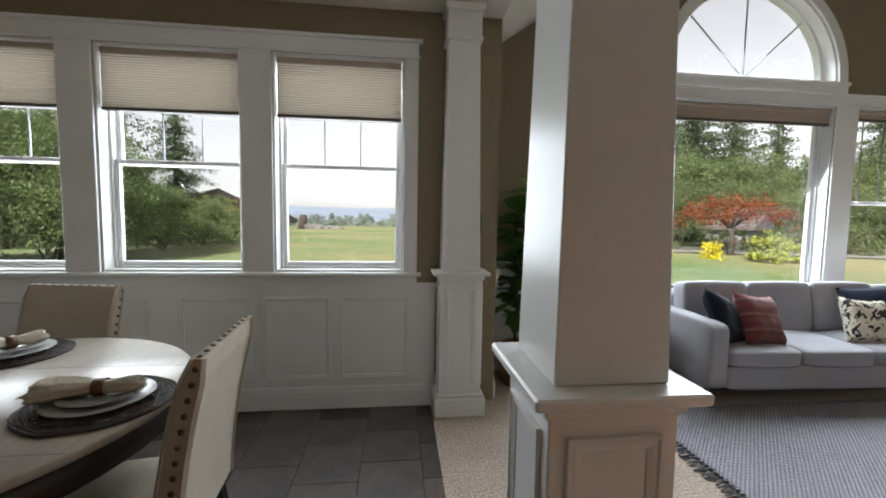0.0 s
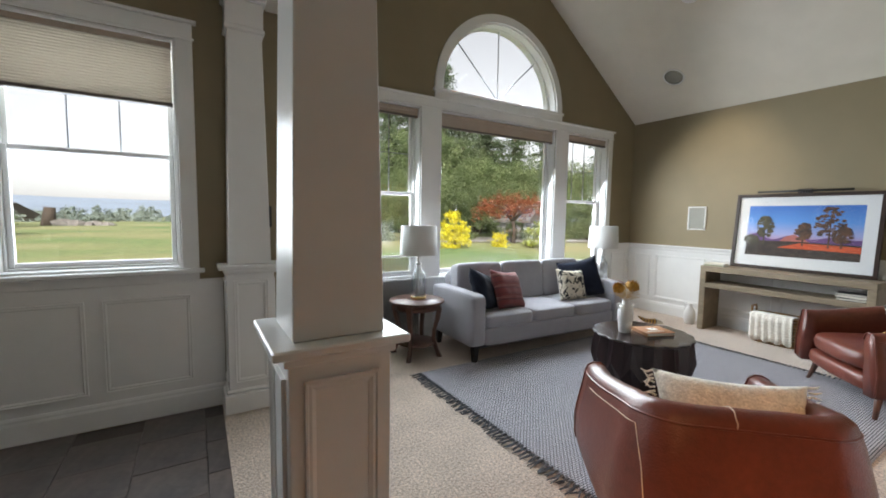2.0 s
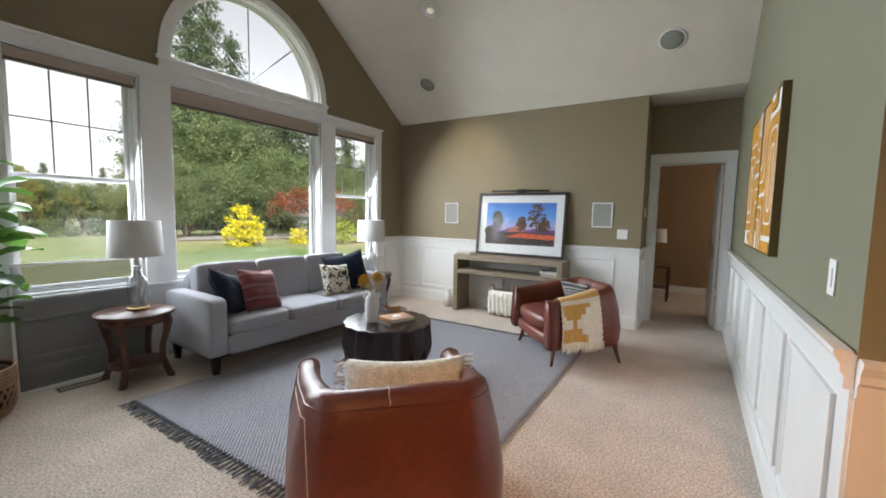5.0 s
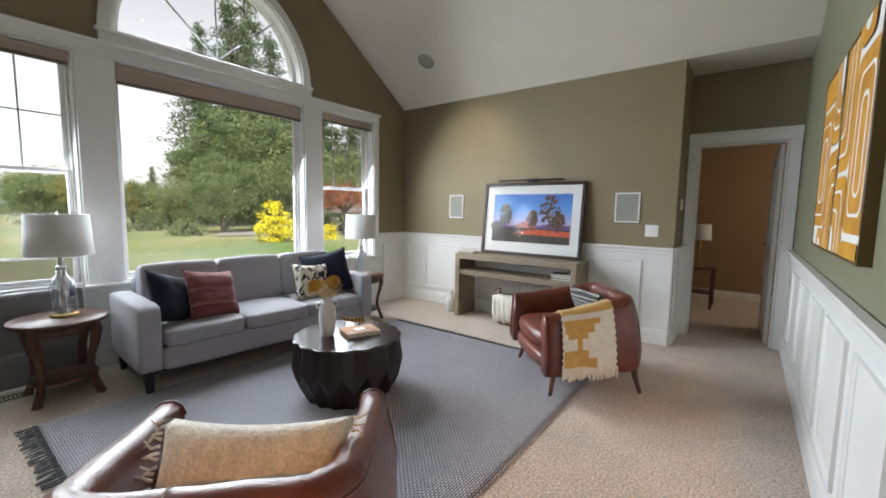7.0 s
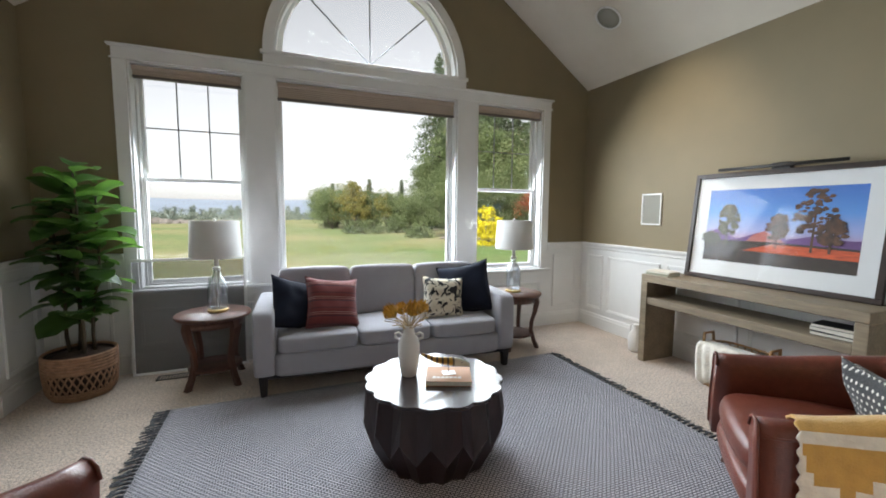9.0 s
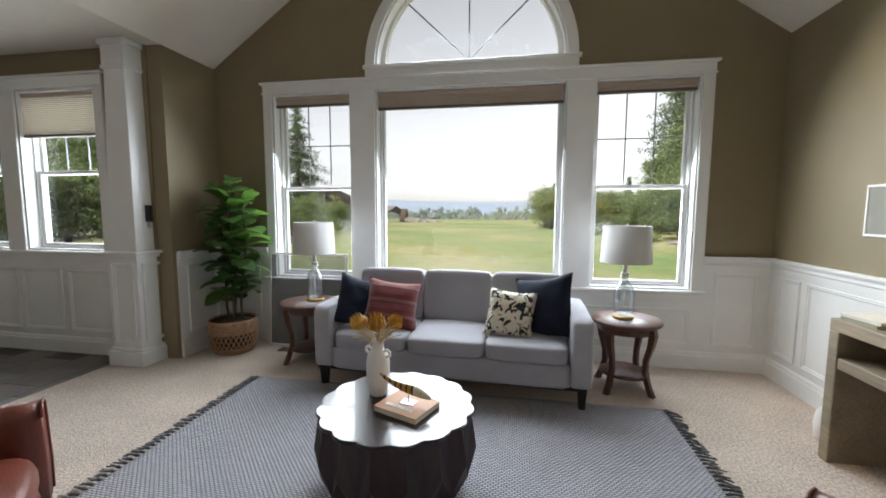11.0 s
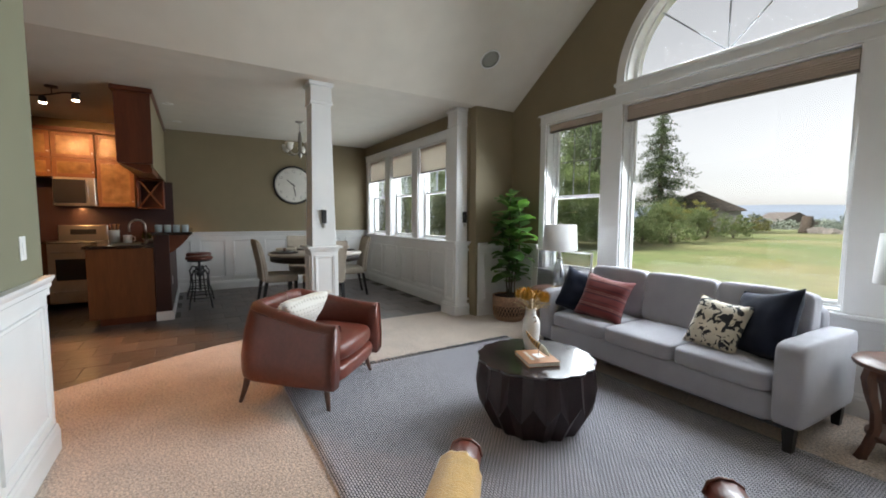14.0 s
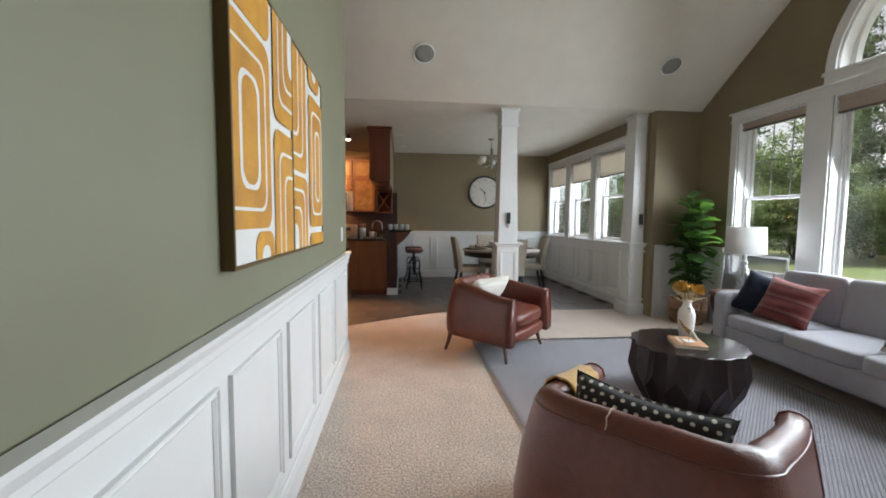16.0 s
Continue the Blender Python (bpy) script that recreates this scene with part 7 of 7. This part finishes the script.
# ---- slate tiles ----
rt = random.Random(4)
tile = None
ts, gap = 0.33, 0.003
ix = 0
x = DX + 0.02
while x < 1.5:
    row = 0
    ix += 1
    y = DY - ts - 0.01 + (ts * 0.5 if ix % 2 else 0)
    while y > -2.2:
        if y + ts > DY:
            y -= ts
            continue
        inside = x < 0.62 or y < 0.4 - (x - 0.62) * 1.6 + 0.6
        if inside and not (x < -0.85 and -0.8 < y < -0.46):
            if tile is None:
                tile = box("tile", (0, 0, 0), (ts - gap, ts - gap, 0.010), M_TILE, tile_floor, 0.002)
                tile.matrix_basis = pose(x, y, -0.015 - 0.0101 + 0.0105)
            else:
                share(tile, "tile", pose(x, y, -0.0148 + rt.uniform(0, 0.0012)) , tile_floor)
        y -= ts
    x += ts

# ---- outdoors ----
GZ = -0.62
M_GRASS = material("lawn_grass", (0.072, 0.145, 0.028), 0.95, vary=0.2, scale=0.09, bump=0.6, bump_scale=9, fine=0.18, fine_scale=1.5, second=(0.20, 0.175, 0.085))
M_PINE = material("fir_needles", (0.075, 0.115, 0.060), 0.8, vary=0.35, scale=0.8, obj_vary=0.15, second=(0.11, 0.15, 0.075))
M_LIME = material("turning_foliage", (0.15, 0.165, 0.045), 0.75, vary=0.35, scale=0.6, second=(0.23, 0.21, 0.06))
M_DECID = material("green_foliage", (0.100, 0.140, 0.066), 0.75, vary=0.35, scale=0.9, obj_vary=0.25, second=(0.165, 0.195, 0.085))
M_YELLOW = material("yellow_foliage", (0.60, 0.53, 0.014), 0.75, vary=0.2, scale=2, second=(0.70, 0.62, 0.03))
M_MAPLE_R = material("red_maple_foliage", (0.20, 0.050, 0.022), 0.75, vary=0.3, scale=1.5, second=(0.27, 0.085, 0.03))
M_BARK = material("bark", (0.055, 0.042, 0.032), 0.95, vary=0.35, scale=4, bump=0.8, bump_scale=12)
# distant trees paled: the haze is painted into this grey-green
M_HAZEWOOD = material("far_woods", (0.12, 0.155, 0.14), 0.95, vary=0.25, scale=0.12, second=(0.16, 0.19, 0.155))
# blue haze of distance is mixed into the hills' base colour
M_HILLS = material("haze_tinted_hills", (0.15, 0.19, 0.25), 1.0, vary=0.12, scale=0.004)
M_ROCK = material("field_stone", (0.13, 0.12, 0.11), 0.9, vary=0.3, scale=1.5, bump=0.7, bump_scale=5)
M_DRIVE = material("gravel_drive", (0.16, 0.15, 0.14), 0.95, vary=0.15, scale=2, fine=0.2, fine_scale=30)
M_ROOF = material("asphalt_shingle", (0.085, 0.075, 0.07), 0.9, vary=0.2, scale=2)
M_SIDING = material("house_siding", (0.30, 0.30, 0.30), 0.8, vary=0.06)

for m_ in (M_PINE, M_DECID, M_LIME, M_YELLOW, M_MAPLE_R):
    translucent(m_, {"fir_needles": (0.09, 0.13, 0.06), "green_foliage": (0.17, 0.25, 0.09), "turning_foliage": (0.27, 0.28, 0.07), "yellow_foliage": (0.68, 0.62, 0.02), "red_maple_foliage": (0.25, 0.06, 0.015)}[m_.name], 0.5)
bm = bmesh.new()
radii = [0, 8, 16, 26, 38, 52, 70, 95, 140, 220, 400, 800, 1600, 3200]
ring0 = None
n = 72
rows = []
for r in radii[1:]:
    row = []
    for k in range(n):
        a = 2 * math.pi * k / n
        x, y = 3 + r * math.cos(a), 2 + r * math.sin(a)
        drop = 0 if r < 40 else -0.35 * math.sin(min(1, (r - 40) / 160) * math.pi / 2) - max(0, (r - 95)) * 0.012
        drop = max(drop, -10)
        und = 0.20 * noise.noise(Vector((x * 0.05, y * 0.05, 1))) if r > 10 else 0
        row.append(bm.verts.new((x, y, GZ + drop + und)))
    rows.append(row)
c0 = bm.verts.new((3, 2, GZ))
for k in range(n):
    bm.faces.new((c0, rows[0][k], rows[0][(k + 1) % n]))
for a, b in zip(rows, rows[1:]):
    for k in range(n):
        bm.faces.new((a[k], b[k], b[(k + 1) % n], a[(k + 1) % n]))
bmesh.ops.recalc_face_normals(bm, faces=bm.faces)
ground = tagged(part("ground", bm, M_GRASS, smooth=True), "sloping lawn and field, green with dry patches", "lawn", kind="structure")
ro = random.Random(77)


def leaf_cards(bm, p, size, count, spread, up=0.5):
    for _ in range(count):
        c = Vector(p) + Vector((ro.gauss(0, spread), ro.gauss(0, spread), ro.gauss(0, spread * 0.7)))
        nrm = Vector((ro.gauss(0, 1), ro.gauss(0, 1), ro.gauss(up, 1))).normalized()
        u = nrm.orthogonal().normalized()
        v = nrm.cross(u)
        a = ro.uniform(0, 6.28)
        u, v = (u * math.cos(a) + v * math.sin(a)) * size * ro.uniform(0.6, 1.3), (v * math.cos(a) - u * math.sin(a)) * size * ro.uniform(0.35, 0.8)
        bm.faces.new([bm.verts.new(c + q) for q in (-u, -v * 0.9 + u * 0.1, u, v)])


def decid_tree(h, w, mat, clumps=90, leaf=0.17, trunk=0.3, label="leafy green deciduous tree", name="tree"):
    """Built at the origin: trunk, limbs, and a crown of leaf clumps."""
    root = thing(name, label, "tree", group="trees round the lawn")
    base = h * trunk
    rod("trunk", [(0, 0, -0.3), (0.05, 0.02, base), (0.12, -0.05, h * 0.65)], [0.035 * h * 0.6, 0.02 * h, 0.008 * h], M_BARK, root, 8)
    bm, bl = bmesh.new(), bmesh.new()
    lobes = [(ro.uniform(-.5, .5) * w * 0.5, ro.uniform(-.5, .5) * w * 0.5, base + (h - base) * ro.uniform(0.25, 0.85), w * ro.uniform(0.22, 0.36)) for _ in range(9)]
    for k in range(7):
        x, y, z, r = lobes[k]
        tube(bl, [(0.03, 0, base * 0.8), (x * 0.5, y * 0.5, (base + z) / 2), (x, y, z)], [0.012 * h, 0.008 * h, 0.003 * h], 6)
    part("limb", bl, M_BARK, root, smooth=True)
    for _ in range(clumps):
        x, y, z, r = ro.choice(lobes)
        d = Vector((ro.gauss(0, 1), ro.gauss(0, 1), ro.gauss(0, 0.8))).normalized() * r * ro.random() ** 0.4
        leaf_cards(bm, (x + d.x, y + d.y, max(z + d.z, base * 0.7)), leaf, 48, w * 0.045)
    tagged(part("crown", bm, mat, root), kind="stuff")
    return root


def fir_tree(h, w, mat=M_PINE, label="tall dark green fir tree", layers=32):
    root = thing("fir_tree", label, "tree", group="trees round the lawn")
    rod("trunk", [(0, 0, -0.3), (0, 0, h * 0.5), (0, 0, h * 0.98)], [0.022 * h, 0.014 * h, 0.002 * h], M_BARK, root, 8)
    bm, bl = bmesh.new(), bmesh.new()
    for i in range(layers):
        q = i / (layers - 1)
        z = h * (0.06 + 0.92 * q)
        L = w / 2 * (1 - q) ** 0.75 * ro.uniform(0.75, 1.1) + 0.12
        for k in range(6 if q < 0.8 else 4):
            a = ro.uniform(0, 6.28)
            ll = L * ro.uniform(0.6, 1.1)
            tip = Vector((ll * math.cos(a), ll * math.sin(a), z - 0.22 * ll + ro.uniform(-.35, .35)))
            tube(bl, [(0, 0, z), tip], [0.03, 0.01], 4)
            m = max(3, int(ll / 0.32))
            for s in range(m):
                p = Vector((0, 0, z)).lerp(tip, (s + 0.6) / m)
                leaf_cards(bm, p, 0.100, 17, 0.20, 0.9)
    part("branch", bl, M_BARK, root)
    tagged(part("crown", bm, mat, root), kind="stuff")
    return root


def put(src, x, y, s, rz, sz=None):
    return copy_thing(src, pose(x, y, GZ - 0.1, 0, 0, rz) @ Matrix.Diagonal((s, s, sz or s, 1)))


def polar(az, d, x=2.0, y=0.0):
    return x + d * math.sin(radians(az)), y + d * math.cos(radians(az))


DA = decid_tree(6.0, 5.0, M_DECID, 230, 0.070)
DA.matrix_basis = pose(*polar(-38, 30), GZ - 0.3)
DB = decid_tree(6.0, 4.6, M_DECID, 230, 0.070, 0.2)
DB.matrix_basis = pose(*polar(-43, 32), GZ - 0.3)
FA = fir_tree(14.0, 9.0)
FA.matrix_basis = pose(-31.0, 62.0, GZ - 0.9) @ Matrix.Diagonal((1.5, 1.5, 1.5, 1))
FB = fir_tree(11.0, 6.0, label="broad dark green fir tree", layers=28)
FB.matrix_basis = pose(*polar(22.3, 47), GZ - 0.4) @ Matrix.Diagonal((1.1, 1.1, 1.12, 1))
# mid-distance row between the field and the big trees
DC = decid_tree(4.6, 5.6, M_DECID, 260, 0.075, 0.05, "rounded green thicket tree leafed to the ground")
DC.matrix_basis = pose(*polar(7.5, 46), GZ - 0.3)
for az, d, s in ((9.5, 47, 0.95), (6.5, 50, 0.85), (11.5, 45, 0.9), (13.5, 46, 0.85), (16, 43, 0.85), (18, 41, 0.8), (8, 52, 1.05), (20, 39, 0.75)):
    put(DC, *polar(az, d), s, ro.uniform(0, 360))
for az, d, s in ((-36, 24, 0.75), (-41, 22, 0.8), (-46, 22, 0.9), (-52, 22, 0.9), (-58, 22, 0.9), (-64, 22, 0.9), (-70, 21, 0.9), (24, 31, 0.9), (29, 33, 1.0), (34, 35, 1.0), (39, 37, 1.0), (46, 38, 1.0), (52, 38, 1.0), (-31, 33, 0.8)):
    put(DC, *polar(az, d), s, ro.uniform(0, 360))
DL = decid_tree(5.6, 3.2, M_LIME, 190, 0.070, 0.08, "slim yellow-green turning tree")
DL.matrix_basis = pose(*polar(10.5, 43), GZ - 0.2)
for az, d, s in ((15, 42, 0.72), (-30.5, 38, 0.7), (-25.5, 44, 0.6)):
    put(DL, *polar(az, d), s, ro.uniform(0, 360))
for az, d, s in ((7.5, 53, 0.45), (12.5, 50, 0.48), (17, 46, 0.45)):
    put(FB, *polar(az, d), s, ro.uniform(0, 360))
# tall stand of cedars and firs ahead of the right windows
for az, d, s, sz, src in ((25.3, 49, 1.1, 1.10, FA), (27.2, 52, 1.0, 1.42, FA), (30.0, 51, 1.1, 1.0, FA), (33, 54, 1.1, 0.82, FA), (36, 50, 1.1, 0.74, FA), (40, 52, 1.1, 0.74, FA), (22.2, 50, 0.85, 0.98, FA)):
    put(src, *polar(az, d), s, ro.uniform(0, 360), sz)
for az, d, s, src in ((21.8, 47, 1.35, DB), (23.6, 46, 1.75, DA), (25.2, 43, 1.25, DA), (26.5, 47, 2.1, DB), (28, 44, 1.3, DB), (29.5, 48, 2.0, DA), (31.5, 42, 1.3, DA), (35, 42, 1.4, DB)):
    put(src, *polar(az, d), s, ro.uniform(0, 360))
put(FA, -31.5, 46.5, 1.05, 20, 1.25)
put(FA, -38.0, 50.0, 1.1, 130, 1.15)
for az in range(34, 74, 4):
    put(ro.choice((DA, DB, DA)), *polar(az, ro.uniform(42, 48)), ro.uniform(1.2, 1.45), ro.uniform(0, 360))
for az, d in ((36, 50), (44, 52), (52, 50), (60, 50)):
    put(FA, *polar(az, d), ro.uniform(0.62, 0.74), ro.uniform(0, 360))
# dense green mass ahead of the dining windows
for az, d, s in ((-36, 27, 0.95), (-40, 24, 1.1), (-45, 25, 1.15), (-50, 24, 1.2), (-55, 26, 1.2), (-60, 25, 1.2), (-66, 24, 1.2), (-72, 23, 1.2), (-33, 33, 0.75), (-25, 36, 0.6), (-22, 40, 0.5)):
    put(ro.choice((DA, DB)), *polar(az, d), s, ro.uniform(0, 360))
put(FA, *polar(-47, 36), 0.9, 70)
put(FA, *polar(-58, 36), 1.0, 170)
put(FB, *polar(-34.5, 44), 0.9, 100)


def shrub(x, y, w, h, mat, label, n=70, leaf=0.10):
    root = thing("shrub", label, "shrub", pose(x, y, GZ - (0.3 if mat is M_YELLOW else 0.05)), "garden shrubs")
    bl, bm = bmesh.new(), bmesh.new()
    for k in range(9):
        a = ro.uniform(0, 6.28)
        r = ro.uniform(0.15, 0.45) * w
        tube(bl, [(0, 0, 0), (r * 0.4 * math.cos(a), r * 0.4 * math.sin(a), h * 0.45), (r * math.cos(a), r * math.sin(a), h * ro.uniform(0.6, 0.95))], [0.03, 0.02, 0.008], 5)
    part("branch", bl, M_BARK, root)
    for _ in range(n):
        a, r = ro.uniform(0, 6.28), w / 2 * ro.random() ** 0.5
        z = h * (0.12 + 0.88 * ro.random() * (1 - 0.55 * (2 * r / w) ** 2))
        leaf_cards(bm, (r * math.cos(a), r * math.sin(a), z), leaf, 18, 0.13)
    tagged(part("foliage", bm, mat, root), kind="stuff")
    return root


shrub(14.0, 20.8, 1.9, 2.65, M_YELLOW, "bright yellow autumn shrub on the lawn", 100, 0.085)
shrub(17.4, 20.5, 0.9, 1.3, M_YELLOW, "small yellow shrub beside the drive", 24)
shrub(19.6, 18.8, 2.6, 1.7, material("lime_foliage", (0.16, 0.19, 0.02), 0.75, vary=0.25, scale=2), "lime green shrub beside the drive", 60)
for az, d, w, h in ((12, 36, 3.4, 1.3), (16.5, 37, 2.0, 1.6), (-24, 34, 4.0, 1.8), (-27, 31, 3.5, 1.9), (-31, 29, 3.5, 2.2), (20, 30, 2.0, 1.2), (-21.5, 46, 5.0, 3.0), (-24.5, 47, 5.5, 3.3), (-27.5, 46, 5.0, 3.4), (-19, 48, 3.5, 2.4)):
    shrub(*polar(az, d), w, h, M_DECID, "rounded green shrub at the lawn's edge", 110, 0.085)
for az, d, w, h in ((-23.2, 52, 4.5, 4.0), (-25.5, 50, 4.0, 4.4), (-18.5, 70, 4.5, 2.4)):
    shrub(*polar(az, d), w, h, M_LIME, "yellow-green turning shrub in front of the houses", 130, 0.11)
for x, y, w, h in ((22.6, 25.2, 3.0, 1.7), (25.5, 24.0, 3.0, 1.9), (18.0, 26.5, 3.2, 1.8), (28.5, 22.5, 3.5, 2.2)):
    shrub(x, y, w, h, M_DECID, "dark green shrub under the maple", 110, 0.08)
# red maple with an umbrella crown
mp = thing("red_maple", "spreading red Japanese maple beside the drive", "tree", pose(20.4, 22.6, GZ - 0.05))
rod("trunk", [(0, 0, -0.2), (0.1, 0, 1.0), (0.0, 0.1, 1.8)], [0.2, 0.15, 0.12], M_BARK, mp, 8)
bl, bm = bmesh.new(), bmesh.new()
for k in range(12):
    a = 2 * math.pi * k / 12
    tube(bl, [(0, 0.1, 1.7), (1.1 * math.cos(a), 1.1 * math.sin(a), 2.7), (2.4 * math.cos(a), 2.4 * math.sin(a), 3.0)], [0.09, 0.05, 0.02], 5)
part("limb", bl, M_BARK, mp)
for _ in range(130):
    a, r = ro.uniform(0, 6.28), 2.9 * ro.random() ** 0.5
    leaf_cards(bm, (r * math.cos(a), r * math.sin(a), 3.9 - 0.16 * r * r - ro.random() * 0.9), 0.075, 26, 0.22)
tagged(part("crown", bm, M_MAPLE_R, mp), kind="stuff")
# drive
sheet("road_drive", [(13, 26, GZ + 0.1), (60, 8, GZ + 0.1), (60, 12, GZ + 0.1), (16, 31, GZ + 0.1)], 0.05, M_DRIVE, "grey gravel drive beyond the shrubs", "drive")
# stone heap and stump in the field
hp = thing("rock_pile", "grey field stones heaped round an old stump", "rocks", pose(-13.6, 72, GZ - 0.75) @ Matrix.Scale(1.45, 4))
for k in range(13):
    bm = bmesh.new()
    bmesh.ops.create_icosphere(bm, subdivisions=2, radius=ro.uniform(0.5, 0.9))
    o3 = Vector((ro.uniform(0, 90), 0, 0))
    for v in bm.verts:
        v.co *= 1 + 0.35 * noise.noise(v.co * 1.3 + o3)
        v.co.z *= 0.7
    part("stone", bm, M_ROCK, hp).matrix_basis = pose(ro.uniform(-1.2, 2.6), ro.uniform(-0.8, 0.8), ro.uniform(0.1, 0.6))
rod("stump", [(-1.6, 0, -0.2), (-1.6, 0, 1.0), (-1.5, 0, 2.1)], [0.8, 0.5, 0.42], M_BARK, hp, 10)


# distant woods and hills
def tree_band(name, r, a0, a1, zb, h, step, mat, label):
    bm = bmesh.new()
    a = a0
    while a < a1:
        x, y = 2 + (r + ro.uniform(-0.12, 0.12) * r) * math.sin(radians(a)), (r + ro.uniform(-0.1, 0.1) * r) * math.cos(radians(a))
        hh = h * ro.uniform(0.6, 1.25)
        w = hh * ro.uniform(0.22, 0.45)
        pointed = ro.random() < 0.4
        for _ in range(46):
            u = ro.random()
            q = w * ((1 - u) if pointed else 1.5 * math.sin(math.pi * (0.15 + 0.75 * u)))
            b = ro.uniform(0, 6.28)
            leaf_cards(bm, (x + q * 0.8 * math.cos(b), y + q * 0.8 * math.sin(b), zb + hh * (u if pointed else 0.75 * u)), 0.24 * r / 120, 7, 0.34 * r / 120)
        a += step * ro.uniform(0.5, 1.4)
    return tagged(part(name, bm, mat), label, "woods", kind="stuff")


tree_band("far_woods", 120, -42, 26, -2.8, 4.4, 0.55, M_HAZEWOOD, "line of mixed woods beyond the field, paled for haze")
tree_band("far_woods", 190, -45, 30, -4.2, 6.6, 0.42, M_HAZEWOOD, "line of mixed woods further off, paled for haze")
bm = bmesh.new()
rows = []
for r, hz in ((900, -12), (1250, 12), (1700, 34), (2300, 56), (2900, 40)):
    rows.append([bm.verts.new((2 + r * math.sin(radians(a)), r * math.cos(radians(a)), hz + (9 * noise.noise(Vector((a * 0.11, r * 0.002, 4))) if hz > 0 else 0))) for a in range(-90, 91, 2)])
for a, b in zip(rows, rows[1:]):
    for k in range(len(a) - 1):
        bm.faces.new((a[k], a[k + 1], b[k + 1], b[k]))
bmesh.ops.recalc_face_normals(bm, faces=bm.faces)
tagged(part("backdrop_hills", bm, M_HILLS, smooth=True), "low hills on the horizon, tinted blue for haze", "hills", kind="structure")


# neighbouring houses
def house(m, w, d, h, label):
    g = thing("house", label, "house", m, "neighbouring houses")
    box("wall", (-w / 2, -d / 2, 0), (w / 2, d / 2, h), M_SIDING, g, 0.02)
    bm = bmesh.new()
    e = 0.5
    rh = w * 0.26
    slab(bm, [[(-w / 2 - e, h), (w / 2 + e, h), (w / 2 + e, h + 0.2), (0, h + rh + 0.2), (-w / 2 - e, h + 0.2)]], on_y(-d / 2 - e), d + 2 * e)
    part("roof", bm, M_ROOF, g)
    for k in range(3):
        x = -w * 0.32 + w * 0.32 * k
        wd = box("window", (x - 0.5, -d / 2 - 0.05, h * 0.4), (x + 0.5, -d / 2 - 0.001, h * 0.75), M_WHITE, g, 0.01)
        box("pane", (x - 0.42, -d / 2 - 0.06, h * 0.4 + 0.08), (x + 0.42, -d / 2 - 0.051, h * 0.75 - 0.08), M_BLACK, wd, 0)


house(pose(*polar(-24.5, 76), GZ - 1.0, 0, 0, 35), 11, 9, 4.0, "grey house with brown hip roof behind the shrubs")
house(pose(*polar(-17.0, 135), -3.3, 0, 0, 60), 13, 8, 2.6, "distant pale house beyond the field")
house(pose(25.4, 27.8, GZ, 0, 0, 30), 3.4, 2.6, 1.5, "small white shed under the trees")
